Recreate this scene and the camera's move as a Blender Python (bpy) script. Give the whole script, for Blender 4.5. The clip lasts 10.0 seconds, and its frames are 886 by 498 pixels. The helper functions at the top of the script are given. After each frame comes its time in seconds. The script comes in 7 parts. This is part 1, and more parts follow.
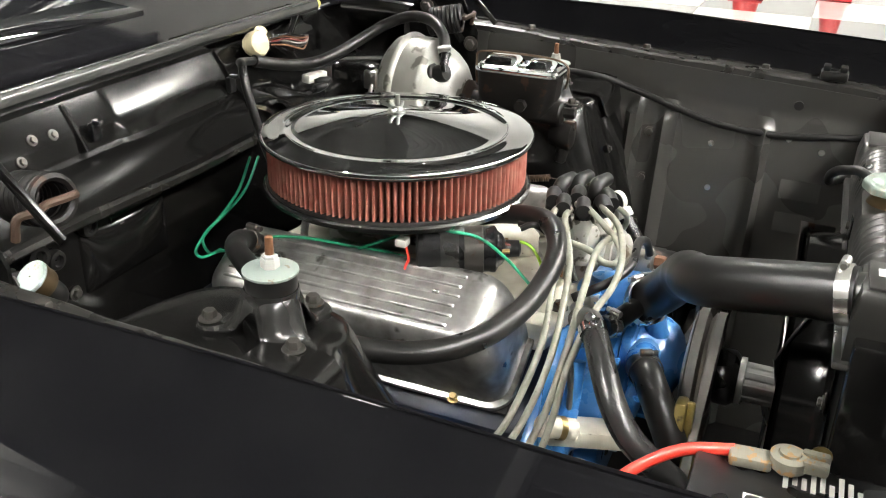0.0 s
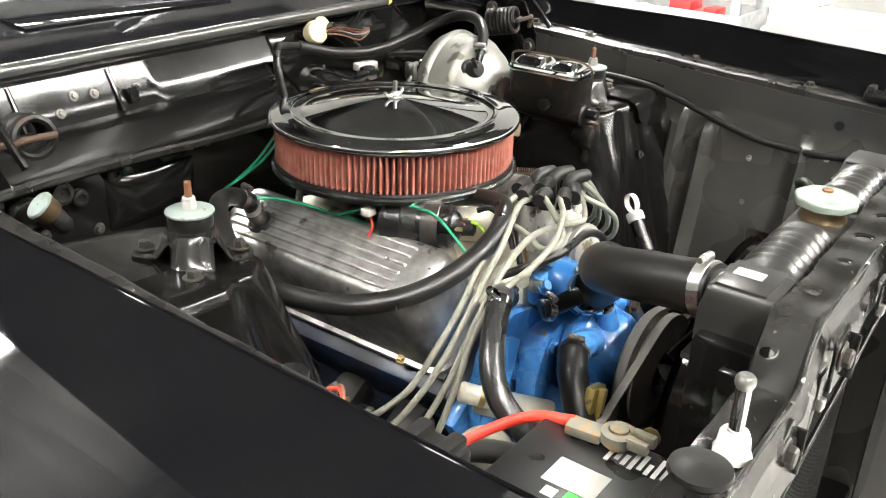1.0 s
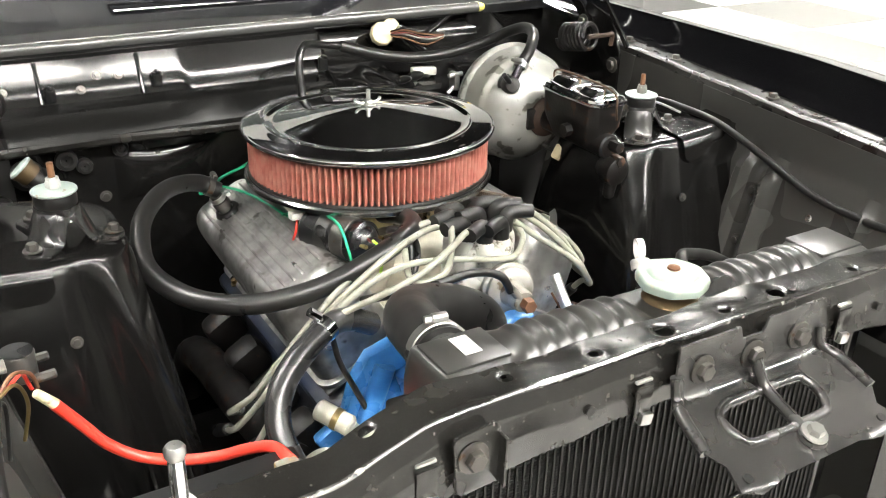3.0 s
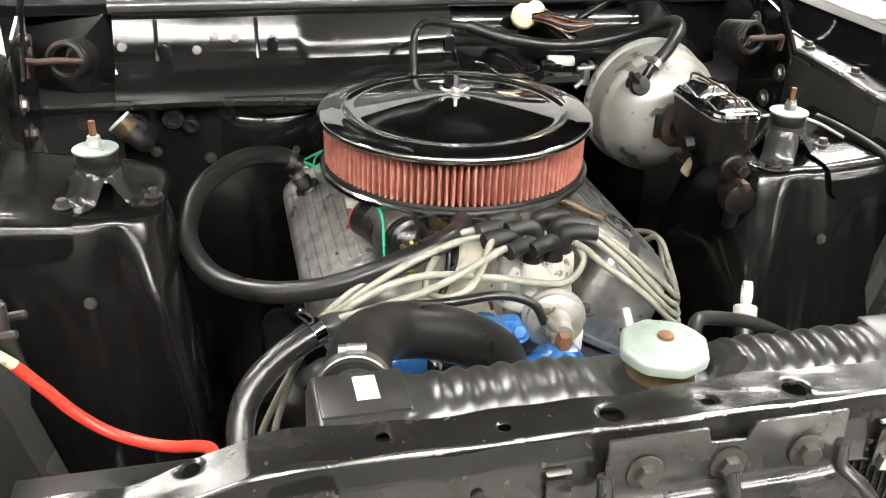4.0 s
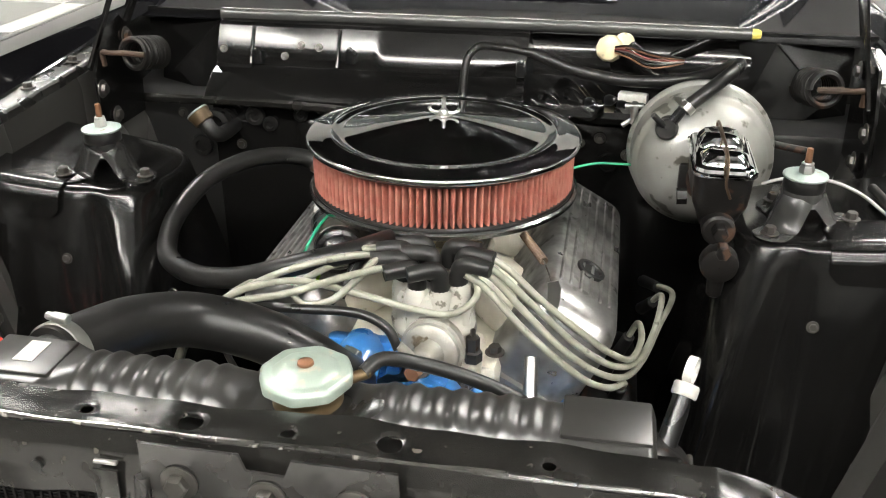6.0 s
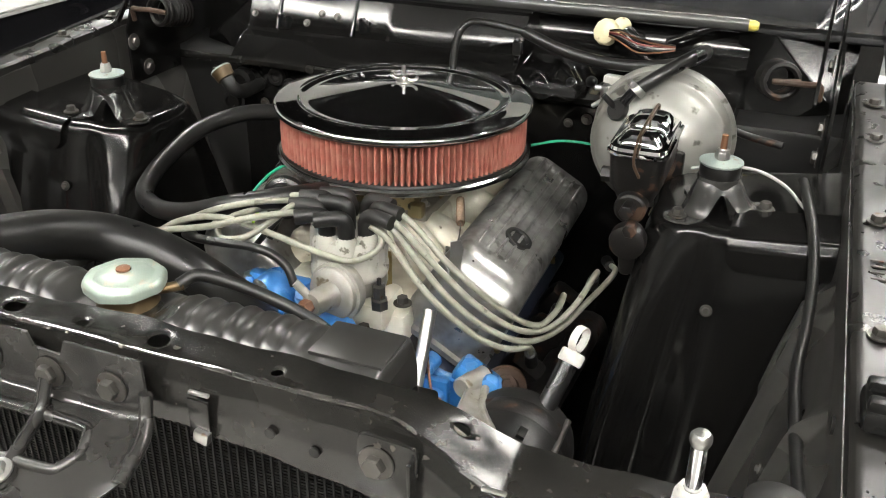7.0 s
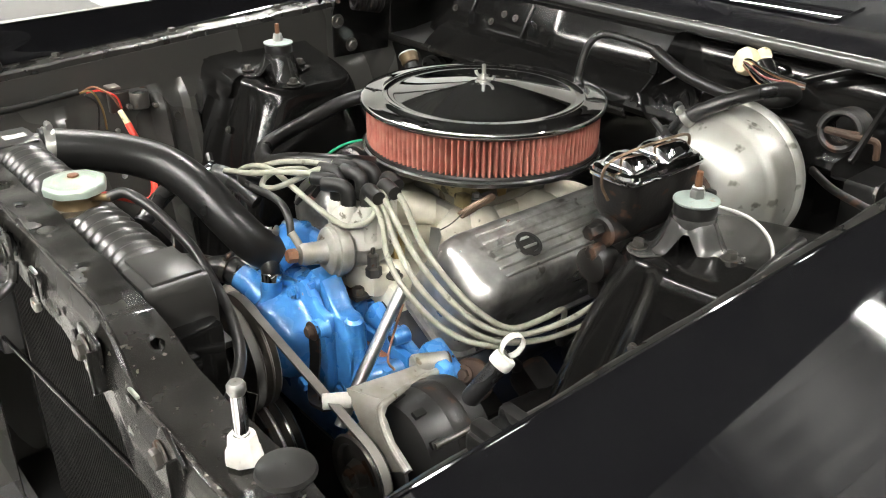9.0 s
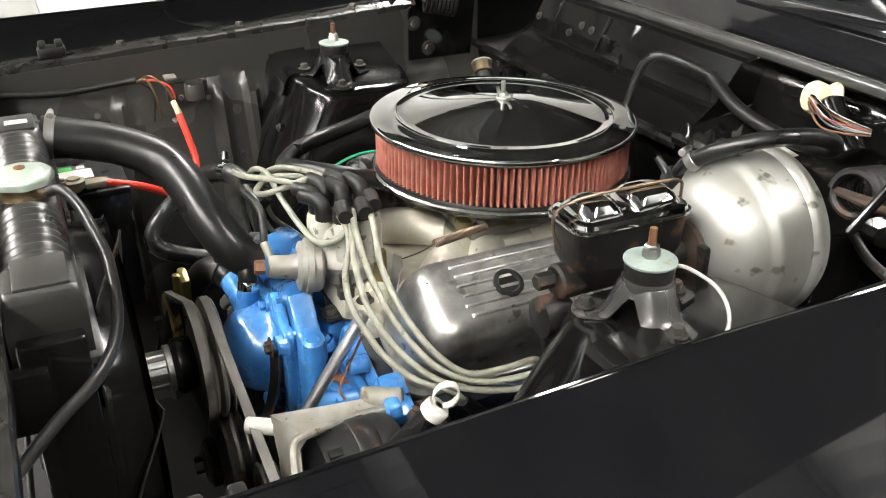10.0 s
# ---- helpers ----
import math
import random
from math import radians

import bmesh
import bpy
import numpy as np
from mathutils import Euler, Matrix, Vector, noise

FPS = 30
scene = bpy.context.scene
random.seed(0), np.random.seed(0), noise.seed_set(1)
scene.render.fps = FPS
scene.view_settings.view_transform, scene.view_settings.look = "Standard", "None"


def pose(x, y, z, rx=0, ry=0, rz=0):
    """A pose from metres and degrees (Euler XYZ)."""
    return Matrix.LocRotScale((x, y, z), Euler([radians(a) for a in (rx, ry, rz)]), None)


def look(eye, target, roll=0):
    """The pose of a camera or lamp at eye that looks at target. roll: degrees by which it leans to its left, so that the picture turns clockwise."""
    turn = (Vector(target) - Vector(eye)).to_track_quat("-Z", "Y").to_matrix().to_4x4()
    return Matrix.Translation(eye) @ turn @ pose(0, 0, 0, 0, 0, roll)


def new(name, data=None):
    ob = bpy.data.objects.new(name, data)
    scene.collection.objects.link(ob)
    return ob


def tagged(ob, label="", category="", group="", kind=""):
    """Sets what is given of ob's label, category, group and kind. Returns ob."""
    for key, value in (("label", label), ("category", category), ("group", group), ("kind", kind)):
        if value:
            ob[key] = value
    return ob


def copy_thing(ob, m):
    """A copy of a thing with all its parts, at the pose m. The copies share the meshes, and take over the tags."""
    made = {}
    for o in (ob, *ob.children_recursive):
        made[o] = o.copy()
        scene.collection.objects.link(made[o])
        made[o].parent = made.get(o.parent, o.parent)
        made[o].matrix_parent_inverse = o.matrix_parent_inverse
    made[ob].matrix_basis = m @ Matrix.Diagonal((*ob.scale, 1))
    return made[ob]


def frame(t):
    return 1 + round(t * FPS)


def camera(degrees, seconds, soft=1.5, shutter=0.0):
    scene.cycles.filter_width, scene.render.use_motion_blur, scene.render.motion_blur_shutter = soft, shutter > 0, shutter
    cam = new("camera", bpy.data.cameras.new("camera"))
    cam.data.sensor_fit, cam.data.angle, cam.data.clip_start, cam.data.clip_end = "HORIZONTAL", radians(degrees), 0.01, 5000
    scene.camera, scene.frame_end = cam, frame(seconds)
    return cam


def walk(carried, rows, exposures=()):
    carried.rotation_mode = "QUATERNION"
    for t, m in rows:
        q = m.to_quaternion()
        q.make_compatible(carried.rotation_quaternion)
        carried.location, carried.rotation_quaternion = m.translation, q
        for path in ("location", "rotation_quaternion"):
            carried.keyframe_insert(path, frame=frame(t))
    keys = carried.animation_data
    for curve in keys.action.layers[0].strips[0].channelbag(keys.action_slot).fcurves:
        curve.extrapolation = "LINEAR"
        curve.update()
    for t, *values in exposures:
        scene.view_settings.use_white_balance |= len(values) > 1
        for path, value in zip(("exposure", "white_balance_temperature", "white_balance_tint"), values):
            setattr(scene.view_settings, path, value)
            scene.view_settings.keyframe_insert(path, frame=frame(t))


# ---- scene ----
cam = camera(51.7, 10.0, soft=1.1)
PATH = [
    (0, (-1.044, -0.495, 1.37), (0.635, 0.189, 0.525), 1.8),
    (0.5, (-1.02, -0.669, 1.374), (0.556, 0.229, 0.532), 2.1),
    (1, (-0.989, -0.802, 1.376), (0.489, 0.256, 0.541), 2.2),
    (1.5, (-0.929, -0.914, 1.38), (0.445, 0.281, 0.554), 2.3),
    (2, (-0.819, -1.012, 1.387), (0.38, 0.34, 0.529), 2.4),
    (2.5, (-0.699, -1.096, 1.395), (0.364, 0.367, 0.54), 2.3),
    (2.7, (-0.648, -1.12, 1.407), (0.386, 0.36, 0.548), 2.0),
    (3.8, (-0.337, -1.114, 1.401), (0.202, 0.588, 0.497), 1.9),
    (4, (-0.291, -1.106, 1.398), (0.146, 0.611, 0.47), 2.0),
    (4.5, (-0.172, -1.086, 1.398), (0.066, 0.651, 0.435), 1.9),
    (5, (-0.037, -1.072, 1.399), (0.031, 0.684, 0.445), 1.6),
    (5.2, (0.01, -1.08, 1.404), (0.004, 0.685, 0.463), 1.5),
    (6.3, (0.286, -1.123, 1.399), (-0.162, 0.617, 0.519), 0.3),
    (6.5, (0.341, -1.123, 1.401), (-0.18, 0.595, 0.52), 0.8),
    (7, (0.498, -1.118, 1.398), (-0.15, 0.539, 0.484), 0.7),
    (7.5, (0.64, -1.098, 1.401), (-0.216, 0.472, 0.505), 0.8),
    (8, (0.76, -1.048, 1.402), (-0.235, 0.437, 0.504), 0.7),
    (8.5, (0.865, -0.966, 1.403), (-0.338, 0.346, 0.491), 0.5),
    (9, (0.956, -0.87, 1.404), (-0.417, 0.271, 0.504), 0.2),
    (9.5, (1.015, -0.728, 1.403), (-0.481, 0.248, 0.504), 0.2),
    (10, (1.028, -0.577, 1.402), (-0.581, 0.187, 0.492), -0.1),
]
walk(cam, [(t, look(eye, target, roll)) for t, eye, target, roll in PATH],
     [(0, 0.66), (0.5, 0.82), (1.0, 0.86), (1.5, 0.88), (2.5, 0.90), (4.5, 0.50), (5.5, 0.34), (7, 0.10), (8, 0.26), (9, 0.42), (10, 0.50)])

# ---- world, lamps, exposure ----
world = bpy.data.worlds.new("showroom_world")
scene.world = world
world.use_nodes = True
world.node_tree.nodes["Background"].inputs[0].default_value = (0.98, 0.96, 0.92, 1)
world.node_tree.nodes["Background"].inputs[1].default_value = 0.05
LIGHT = 142.0          # strength of the ceiling tubes' diffusers
scene.view_settings.exposure = 0.0


# ---- materials ----
def shader(name):
    m = bpy.data.materials.new(name)
    m.use_nodes = True
    nt = m.node_tree
    return m, nt, nt.nodes["Principled BSDF"]


def ramp_node(nt, fac, stops):
    r = nt.nodes.new("ShaderNodeValToRGB")
    while len(r.color_ramp.elements) < len(stops):
        r.color_ramp.elements.new(0.5)
    for e, (p, c) in zip(r.color_ramp.elements, stops):
        e.position, e.color = p, (*c, 1) if len(c) == 3 else c
    nt.links.new(fac, r.inputs[0])
    return r.outputs[0]


def noise_node(nt, scale, detail=4.0, rough=0.6, stretch=None):
    co = nt.nodes.new("ShaderNodeTexCoord").outputs["Object"]
    if stretch:
        mp = nt.nodes.new("ShaderNodeMapping")
        mp.inputs["Scale"].default_value = stretch
        nt.links.new(co, mp.inputs[0])
        co = mp.outputs[0]
    n = nt.nodes.new("ShaderNodeTexNoise")
    n.inputs["Scale"].default_value, n.inputs["Detail"].default_value, n.inputs["Roughness"].default_value = scale, detail, rough
    nt.links.new(co, n.inputs["Vector"])
    return n.outputs["Fac"]


def mix_node(nt, fac, a, b):
    x = nt.nodes.new("ShaderNodeMix")
    x.data_type = "RGBA"
    for sock, v in ((x.inputs["Factor"], fac), (x.inputs["A"], a), (x.inputs["B"], b)):
        if isinstance(v, bpy.types.NodeSocket):
            nt.links.new(v, sock)
        else:
            sock.default_value = v if isinstance(v, float) else (*v, 1)
    return x.outputs["Result"]


def surface(name, base, second=None, rough=0.4, rough2=None, metal=0.0, scale=18.0, grain=350.0, bump=0.08,
            coat=0.0, stain=None, stain_at=0.57, stain_scale=42.0, stretch=None, ior=1.5, stain_rough=0.7, film=None, film_scale=20.0, film_rough=0.45):
    """A painted, moulded or bare surface: two tones at a large scale, grain, relief, optional worn film and stains."""
    m, nt, b = shader(name)
    big = noise_node(nt, scale, 2, 0.42, stretch)
    fine = noise_node(nt, grain, 2, 0.45)
    second = second or tuple(c * 0.75 for c in base)
    col = mix_node(nt, ramp_node(nt, big, [(0.35, (0, 0, 0)), (0.68, (1, 1, 1))]), base, second)
    rlo, rhi = rough, rough2 if rough2 is not None else min(1, rough * 1.35 + 0.03)
    rgh = ramp_node(nt, big, [(0.3, (rlo,) * 3), (0.7, (rhi,) * 3)])
    if film:
        worn = ramp_node(nt, noise_node(nt, film_scale, 3, 0.5), [(0.36, (0, 0, 0)), (0.68, (1, 1, 1))])
        col = mix_node(nt, worn, col, film)
        rgh = mix_node(nt, worn, rgh, (film_rough,) * 3)
    if stain:
        sn = noise_node(nt, stain_scale, 3, 0.5)
        mask = ramp_node(nt, sn, [(stain_at, (0, 0, 0)), (stain_at + 0.05, (1, 1, 1))])
        col = mix_node(nt, mask, col, stain)
        rgh = mix_node(nt, mask, rgh, (stain_rough,) * 3)
    nt.links.new(col, b.inputs["Base Color"])
    nt.links.new(rgh, b.inputs["Roughness"])
    b.inputs["Metallic"].default_value = metal
    b.inputs["IOR"].default_value = ior
    b.inputs["Coat Weight"].default_value = coat
    b.inputs["Coat Roughness"].default_value = 0.04
    if bump:
        bp = nt.nodes.new("ShaderNodeBump")
        bp.inputs["Strength"].default_value, bp.inputs["Distance"].default_value = bump, 0.0006
        nt.links.new(fine, bp.inputs["Height"])
        nt.links.new(bp.outputs[0], b.inputs["Normal"])
    return m


def lamp_material(name, colour, strength):
    m, nt, b = shader(name)
    b.inputs["Emission Color"].default_value = (*colour, 1)
    b.inputs["Emission Strength"].default_value = strength
    return m


PAINT = surface("black_gloss_paint", (0.003, 0.003, 0.0036), (0.004, 0.004, 0.0046), 0.03, 0.05, coat=0.0, bump=0.0)
BAY = surface("black_bay_paint", (0.0042, 0.0042, 0.0041), (0.0058, 0.0056, 0.0053), 0.07, 0.13, bump=0.0, ior=1.36, film=(0.0052, 0.0050, 0.0048), film_scale=12, film_rough=0.16)
SUPPORT = surface("worn_black_support", (0.0065, 0.0063, 0.0059), (0.0100, 0.0096, 0.0088), 0.13, 0.21, bump=0.0, scale=22, coat=0.0, ior=1.5,
                  film=(0.0112, 0.0105, 0.0094), film_scale=30, film_rough=0.29, stain=(0.050, 0.045, 0.037), stain_at=0.68, stain_scale=110, stain_rough=0.6)
MOUNT = surface("worn_black_mount", (0.012, 0.012, 0.0117), (0.022, 0.0216, 0.0205), 0.15, 0.26, bump=0.12, grain=45, stain=(0.09, 0.075, 0.055), stain_at=0.68, stain_scale=45)
MOUNTBARE = surface("worn_bare_mount", (0.030, 0.030, 0.029), (0.075, 0.073, 0.070), 0.18, 0.30, metal=0.2, bump=0.15, grain=45, stain=(0.12, 0.10, 0.075), stain_at=0.66, stain_scale=45)
GUTTER = surface("dusty_black_gutter", (0.0095, 0.0093, 0.0088), (0.0125, 0.0121, 0.0112), 0.2, 0.3, bump=0.0, film=(0.0145, 0.0138, 0.0125), film_scale=35, film_rough=0.38, stain=(0.04, 0.036, 0.03), stain_at=0.72, stain_scale=120, stain_rough=0.6)
APRON = surface("dusty_black_apron", (0.038, 0.037, 0.0345), (0.043, 0.042, 0.0385), 0.22, 0.34, bump=0.08, grain=18, scale=6)
TOWER = surface("satin_black_tower", (0.0036, 0.0036, 0.0035), (0.0050, 0.0048, 0.0046), 0.09, 0.15, bump=0.0, ior=1.40, film=(0.0046, 0.0044, 0.0042), film_scale=9, film_rough=0.19)
TANKBLACK = surface("satin_black_tank", (0.0135, 0.0132, 0.0125), (0.018, 0.0174, 0.0162), 0.25, 0.32, bump=0.0, ior=1.65, film=(0.019, 0.0183, 0.0168), film_scale=13, film_rough=0.38)
DULLBLACK = surface("dull_black", (0.0065, 0.0065, 0.0064), (0.010, 0.0097, 0.0093), 0.36, 0.5, bump=0.12, ior=1.42)
RUBBER = surface("black_rubber", (0.0070, 0.0070, 0.0069), (0.010, 0.0097, 0.0093), 0.25, 0.33, bump=0.0, ior=1.45, film=(0.0112, 0.0108, 0.0103), film_scale=24, film_rough=0.42)
SHINYRUBBER = surface("greasy_rubber_hose", (0.018, 0.018, 0.018), (0.030, 0.030, 0.029), 0.24, 0.34, bump=0.35, grain=420)
PLASTIC = surface("black_plastic", (0.0075, 0.0075, 0.008), (0.011, 0.011, 0.011), 0.24, 0.34, bump=0.05)
CHROME = surface("chrome", (0.86, 0.87, 0.88), (0.82, 0.83, 0.84), 0.025, 0.05, metal=1.0, bump=0.0)
CASTALU = surface("polished_alloy_cover", (0.54, 0.535, 0.52), (0.30, 0.296, 0.285), 0.24, 0.36, metal=0.86, bump=0.06, scale=24, grain=140, stretch=(1, 0.35, 1), film=(0.22, 0.215, 0.203), film_scale=30, film_rough=0.46, stain=(0.12, 0.114, 0.106), stain_at=0.63, stain_scale=26, stain_rough=0.45)
DULLALU = surface("dull_cast_alloy", (0.36, 0.35, 0.325), (0.27, 0.26, 0.235), 0.45, 0.6, metal=0.55, bump=0.35, grain=420, film=(0.24, 0.225, 0.19), film_scale=34, film_rough=0.6, stain=(0.13, 0.105, 0.07), stain_at=0.66)
BAREALU = surface("cream_grey_intake", (0.70, 0.67, 0.58), (0.58, 0.55, 0.46), 0.42, 0.55, metal=0.2, bump=0.2, film=(0.46, 0.43, 0.35), film_scale=18, film_rough=0.6, stain=(0.09, 0.075, 0.05), stain_at=0.70)
CARB = surface("gold_zinc_carburettor", (0.40, 0.34, 0.20), (0.25, 0.20, 0.11), 0.4, 0.5, metal=0.8, bump=0.3, stain=(0.08, 0.07, 0.05), stain_at=0.555)
STEEL = surface("zinc_steel", (0.55, 0.55, 0.53), (0.42, 0.42, 0.40), 0.25, 0.4, metal=1.0, bump=0.12, stain=(0.25, 0.16, 0.09), stain_at=0.675)
DARKSTEEL = surface("dark_oily_steel", (0.10, 0.095, 0.088), (0.06, 0.055, 0.050), 0.28, 0.45, metal=0.7, bump=0.25, stain=(0.09, 0.05, 0.03), stain_at=0.615)
RUSTIRON = surface("rusty_cast_iron", (0.009, 0.008, 0.0075), (0.006, 0.0055, 0.0052), 0.34, 0.6, metal=0.3, bump=0.5, grain=260, stain=(0.055, 0.028, 0.017), stain_at=0.61)
RUST = surface("orange_rust", (0.055, 0.030, 0.018), (0.032, 0.020, 0.014), 0.6, 0.8, metal=0.2, bump=0.5)
BOOSTER = surface("worn_silver_booster", (0.35, 0.35, 0.33), (0.28, 0.28, 0.262), 0.32, 0.42, metal=0.5, bump=0.10, grain=60, stain=(0.095, 0.092, 0.078), stain_at=0.595, stain_scale=32, stain_rough=0.5, film=(0.23, 0.225, 0.20), film_scale=9, film_rough=0.5)
# block sides and heads: oil, plus shade put into a near-black blue
SHADEDBLUE = surface("oily_shaded_blue_casting", (0.012, 0.022, 0.050), (0.018, 0.018, 0.020), 0.36, 0.55, bump=0.3, grain=150)
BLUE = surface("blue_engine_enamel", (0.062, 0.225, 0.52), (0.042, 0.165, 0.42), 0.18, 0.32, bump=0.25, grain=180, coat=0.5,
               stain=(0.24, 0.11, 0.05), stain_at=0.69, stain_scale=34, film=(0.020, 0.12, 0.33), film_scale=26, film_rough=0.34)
FILTER = surface("oiled_red_cotton", (0.33, 0.100, 0.072), (0.22, 0.064, 0.046), 0.75, 0.9, bump=0.4, grain=700, scale=45, film=(0.33, 0.135, 0.100), film_scale=60, film_rough=0.9)
# darkened filter red: the shade of the pleat valleys as a colour
FILTERSHADE = surface("filter_valley_shade", (0.022, 0.007, 0.006), (0.014, 0.006, 0.005), 0.9, bump=0.3)
WIRE = surface("grey_beige_wire", (0.25, 0.25, 0.205), (0.19, 0.188, 0.15), 0.36, 0.48, bump=0.06, scale=60, stain=(0.13, 0.125, 0.10), stain_at=0.66, stain_scale=90)
GREEN = surface("green_wire", (0.015, 0.33, 0.17), (0.012, 0.26, 0.13), 0.35, bump=0.0)
LIME = surface("lime_wire", (0.40, 0.70, 0.05), None, 0.35, bump=0.0)
BAIL = surface("dark_spring_wire", (0.16, 0.11, 0.075), (0.10, 0.07, 0.05), 0.35, metal=0.8, bump=0.1)
BRIGHT = surface("brushed_bright_steel", (0.60, 0.60, 0.585), (0.50, 0.50, 0.485), 0.30, 0.42, metal=1.0, bump=0.08)
PALETUBE = surface("grey_white_tube", (0.38, 0.38, 0.36), None, 0.45, bump=0.0)
RED = surface("red_cable", (0.75, 0.055, 0.035), (0.62, 0.045, 0.03), 0.28, 0.36, bump=0.04)
WHITE = surface("white_plastic", (0.60, 0.60, 0.57), (0.48, 0.47, 0.44), 0.4, 0.5, bump=0.05, film=(0.40, 0.385, 0.35), film_scale=45, film_rough=0.55, stain=(0.30, 0.27, 0.22), stain_at=0.64, stain_scale=80)
CREAM = surface("yellowed_plastic", (0.72, 0.64, 0.42), (0.60, 0.52, 0.32), 0.45, bump=0.05, stain=(0.3, 0.24, 0.14), stain_at=0.615)
CAPGREEN = surface("pale_green_zinc_cap", (0.36, 0.43, 0.37), (0.29, 0.35, 0.31), 0.30, 0.42, metal=0.45, bump=0.15, stain=(0.45, 0.44, 0.36), stain_at=0.595, stain_scale=85)
COPPER = surface("copper_brown", (0.24, 0.115, 0.06), (0.17, 0.085, 0.05), 0.42, metal=0.55, bump=0.2)
BRASS = surface("brass", (0.34, 0.26, 0.12), (0.25, 0.18, 0.08), 0.32, 0.45, metal=0.9, bump=0.15)
CAPGREY = surface("grey_distributor_cap", (0.40, 0.39, 0.35), (0.31, 0.30, 0.265), 0.36, 0.5, bump=0.12, stain=(0.12, 0.11, 0.09), stain_at=0.595, stain_scale=68)
YELLOW = surface("yellow_tip", (0.68, 0.58, 0.12), None, 0.4, bump=0.0)
SEAL = surface("grey_hood_seal", (0.050, 0.050, 0.048), (0.038, 0.038, 0.037), 0.16, 0.24, bump=0.05, ior=1.6)
CORE = surface("black_radiator_core", (0.0032, 0.0032, 0.0031), (0.0055, 0.0053, 0.0050), 0.45, 0.6, bump=0.1, ior=1.28)
PAPER = surface("white_paper_label", (0.52, 0.52, 0.49), (0.46, 0.45, 0.42), 0.6, bump=0.05)
LABELGREEN = surface("green_print", (0.08, 0.50, 0.10), None, 0.5, bump=0.0)
BOOT = surface("matte_black_boot", (0.0085, 0.0085, 0.0082), (0.013, 0.0126, 0.012), 0.36, 0.5, bump=0.10, ior=1.42)
WINDSCREEN = surface("dark_windscreen_glass", (0.012, 0.014, 0.013), (0.010, 0.011, 0.011), 0.02, 0.03, bump=0.0)
PULLEY = surface("worn_grey_pulley", (0.19, 0.175, 0.155), (0.13, 0.12, 0.105), 0.36, 0.5, metal=0.35, bump=0.12)
PANSTEEL = surface("dark_plated_pan", (0.42, 0.42, 0.41), (0.30, 0.30, 0.29), 0.16, 0.26, metal=1.0, bump=0.04)
NECK = surface("stained_dark_brass", (0.13, 0.09, 0.045), (0.07, 0.05, 0.03), 0.36, 0.5, metal=0.7, bump=0.15)
BRACKET = surface("worn_grey_black_bracket", (0.018, 0.0176, 0.017), (0.026, 0.025, 0.024), 0.13, 0.22, bump=0.0, ior=1.6, film=(0.023, 0.022, 0.0205), film_scale=30, film_rough=0.36)
ORANGE = surface("orange_rust_scab", (0.36, 0.13, 0.045), (0.20, 0.085, 0.045), 0.7, 0.85, bump=0.6, grain=260, scale=90)
# worn edge whose paler base also paints the highlight on the bead
WORNGLINT = surface("worn_edge_highlight", (0.045, 0.043, 0.040), (0.015, 0.0145, 0.0135), 0.12, 0.2, bump=0.0, ior=1.7, scale=40, stain=(0.20, 0.19, 0.17), stain_at=0.62, stain_scale=70, stain_rough=0.3)
LOOMRED = surface("dull_red_wire", (0.16, 0.03, 0.024), None, 0.4, bump=0.0)
GOLD = surface("gold_passivated_steel", (0.52, 0.42, 0.16), (0.40, 0.31, 0.12), 0.26, 0.4, metal=0.9, bump=0.1, stain=(0.16, 0.12, 0.06), stain_at=0.63)
BELT = surface("grey_worn_belt", (0.15, 0.142, 0.128), (0.11, 0.103, 0.093), 0.6, 0.7, bump=0.2)
LEAD = surface("corroded_lead_clamp", (0.19, 0.18, 0.145), (0.26, 0.25, 0.20), 0.6, 0.75, metal=0.4, bump=0.7, grain=200, stain=(0.30, 0.19, 0.09), stain_at=0.555, stain_scale=102)
WALLPAINT = surface("white_wall_paint", (0.80, 0.80, 0.78), (0.76, 0.76, 0.745), 0.6, bump=0.1, scale=1.5)
ZINC = surface("grey_green_zinc", (0.34, 0.40, 0.37), (0.26, 0.31, 0.29), 0.34, 0.46, metal=0.45, bump=0.15, stain=(0.30, 0.28, 0.22), stain_at=0.62, stain_scale=90)
WALLGREY = surface("grey_wall_paint", (0.22, 0.22, 0.215), (0.19, 0.19, 0.185), 0.6, bump=0.1, scale=1.5)
ROOFSHEET = surface("dusty_roof_sheet", (0.034, 0.034, 0.033), (0.028, 0.028, 0.027), 0.6, bump=0.1, scale=1.5)
CEILPAINT = surface("dark_roof_paint", (0.03, 0.03, 0.03), (0.022, 0.022, 0.022), 0.7, bump=0.1, scale=1.5)
TILEWHITE = surface("polished_white_tile", (0.56, 0.55, 0.525), (0.50, 0.49, 0.465), 0.10, 0.16, bump=0.0, scale=3, coat=0.4)
TILEGREY = surface("polished_grey_tile", (0.24, 0.237, 0.225), (0.20, 0.197, 0.187), 0.10, 0.16, bump=0.0, scale=3, coat=0.4)
TILEBLACK = surface("polished_black_tile", (0.022, 0.022, 0.022), (0.03, 0.03, 0.03), 0.08, 0.14, bump=0.0, scale=3, coat=0.4)
GROUT = surface("floor_screed", (0.30, 0.29, 0.27), None, 0.7, bump=0.2, scale=4)
CART = surface("grey_cart_plastic", (0.36, 0.38, 0.38), (0.30, 0.32, 0.32), 0.45, bump=0.08)
REDBOX = surface("red_plastic", (0.60, 0.03, 0.03), None, 0.35, bump=0.05)
DIFFUSER = lamp_material("lit_diffuser", (1.0, 0.972, 0.91), LIGHT)


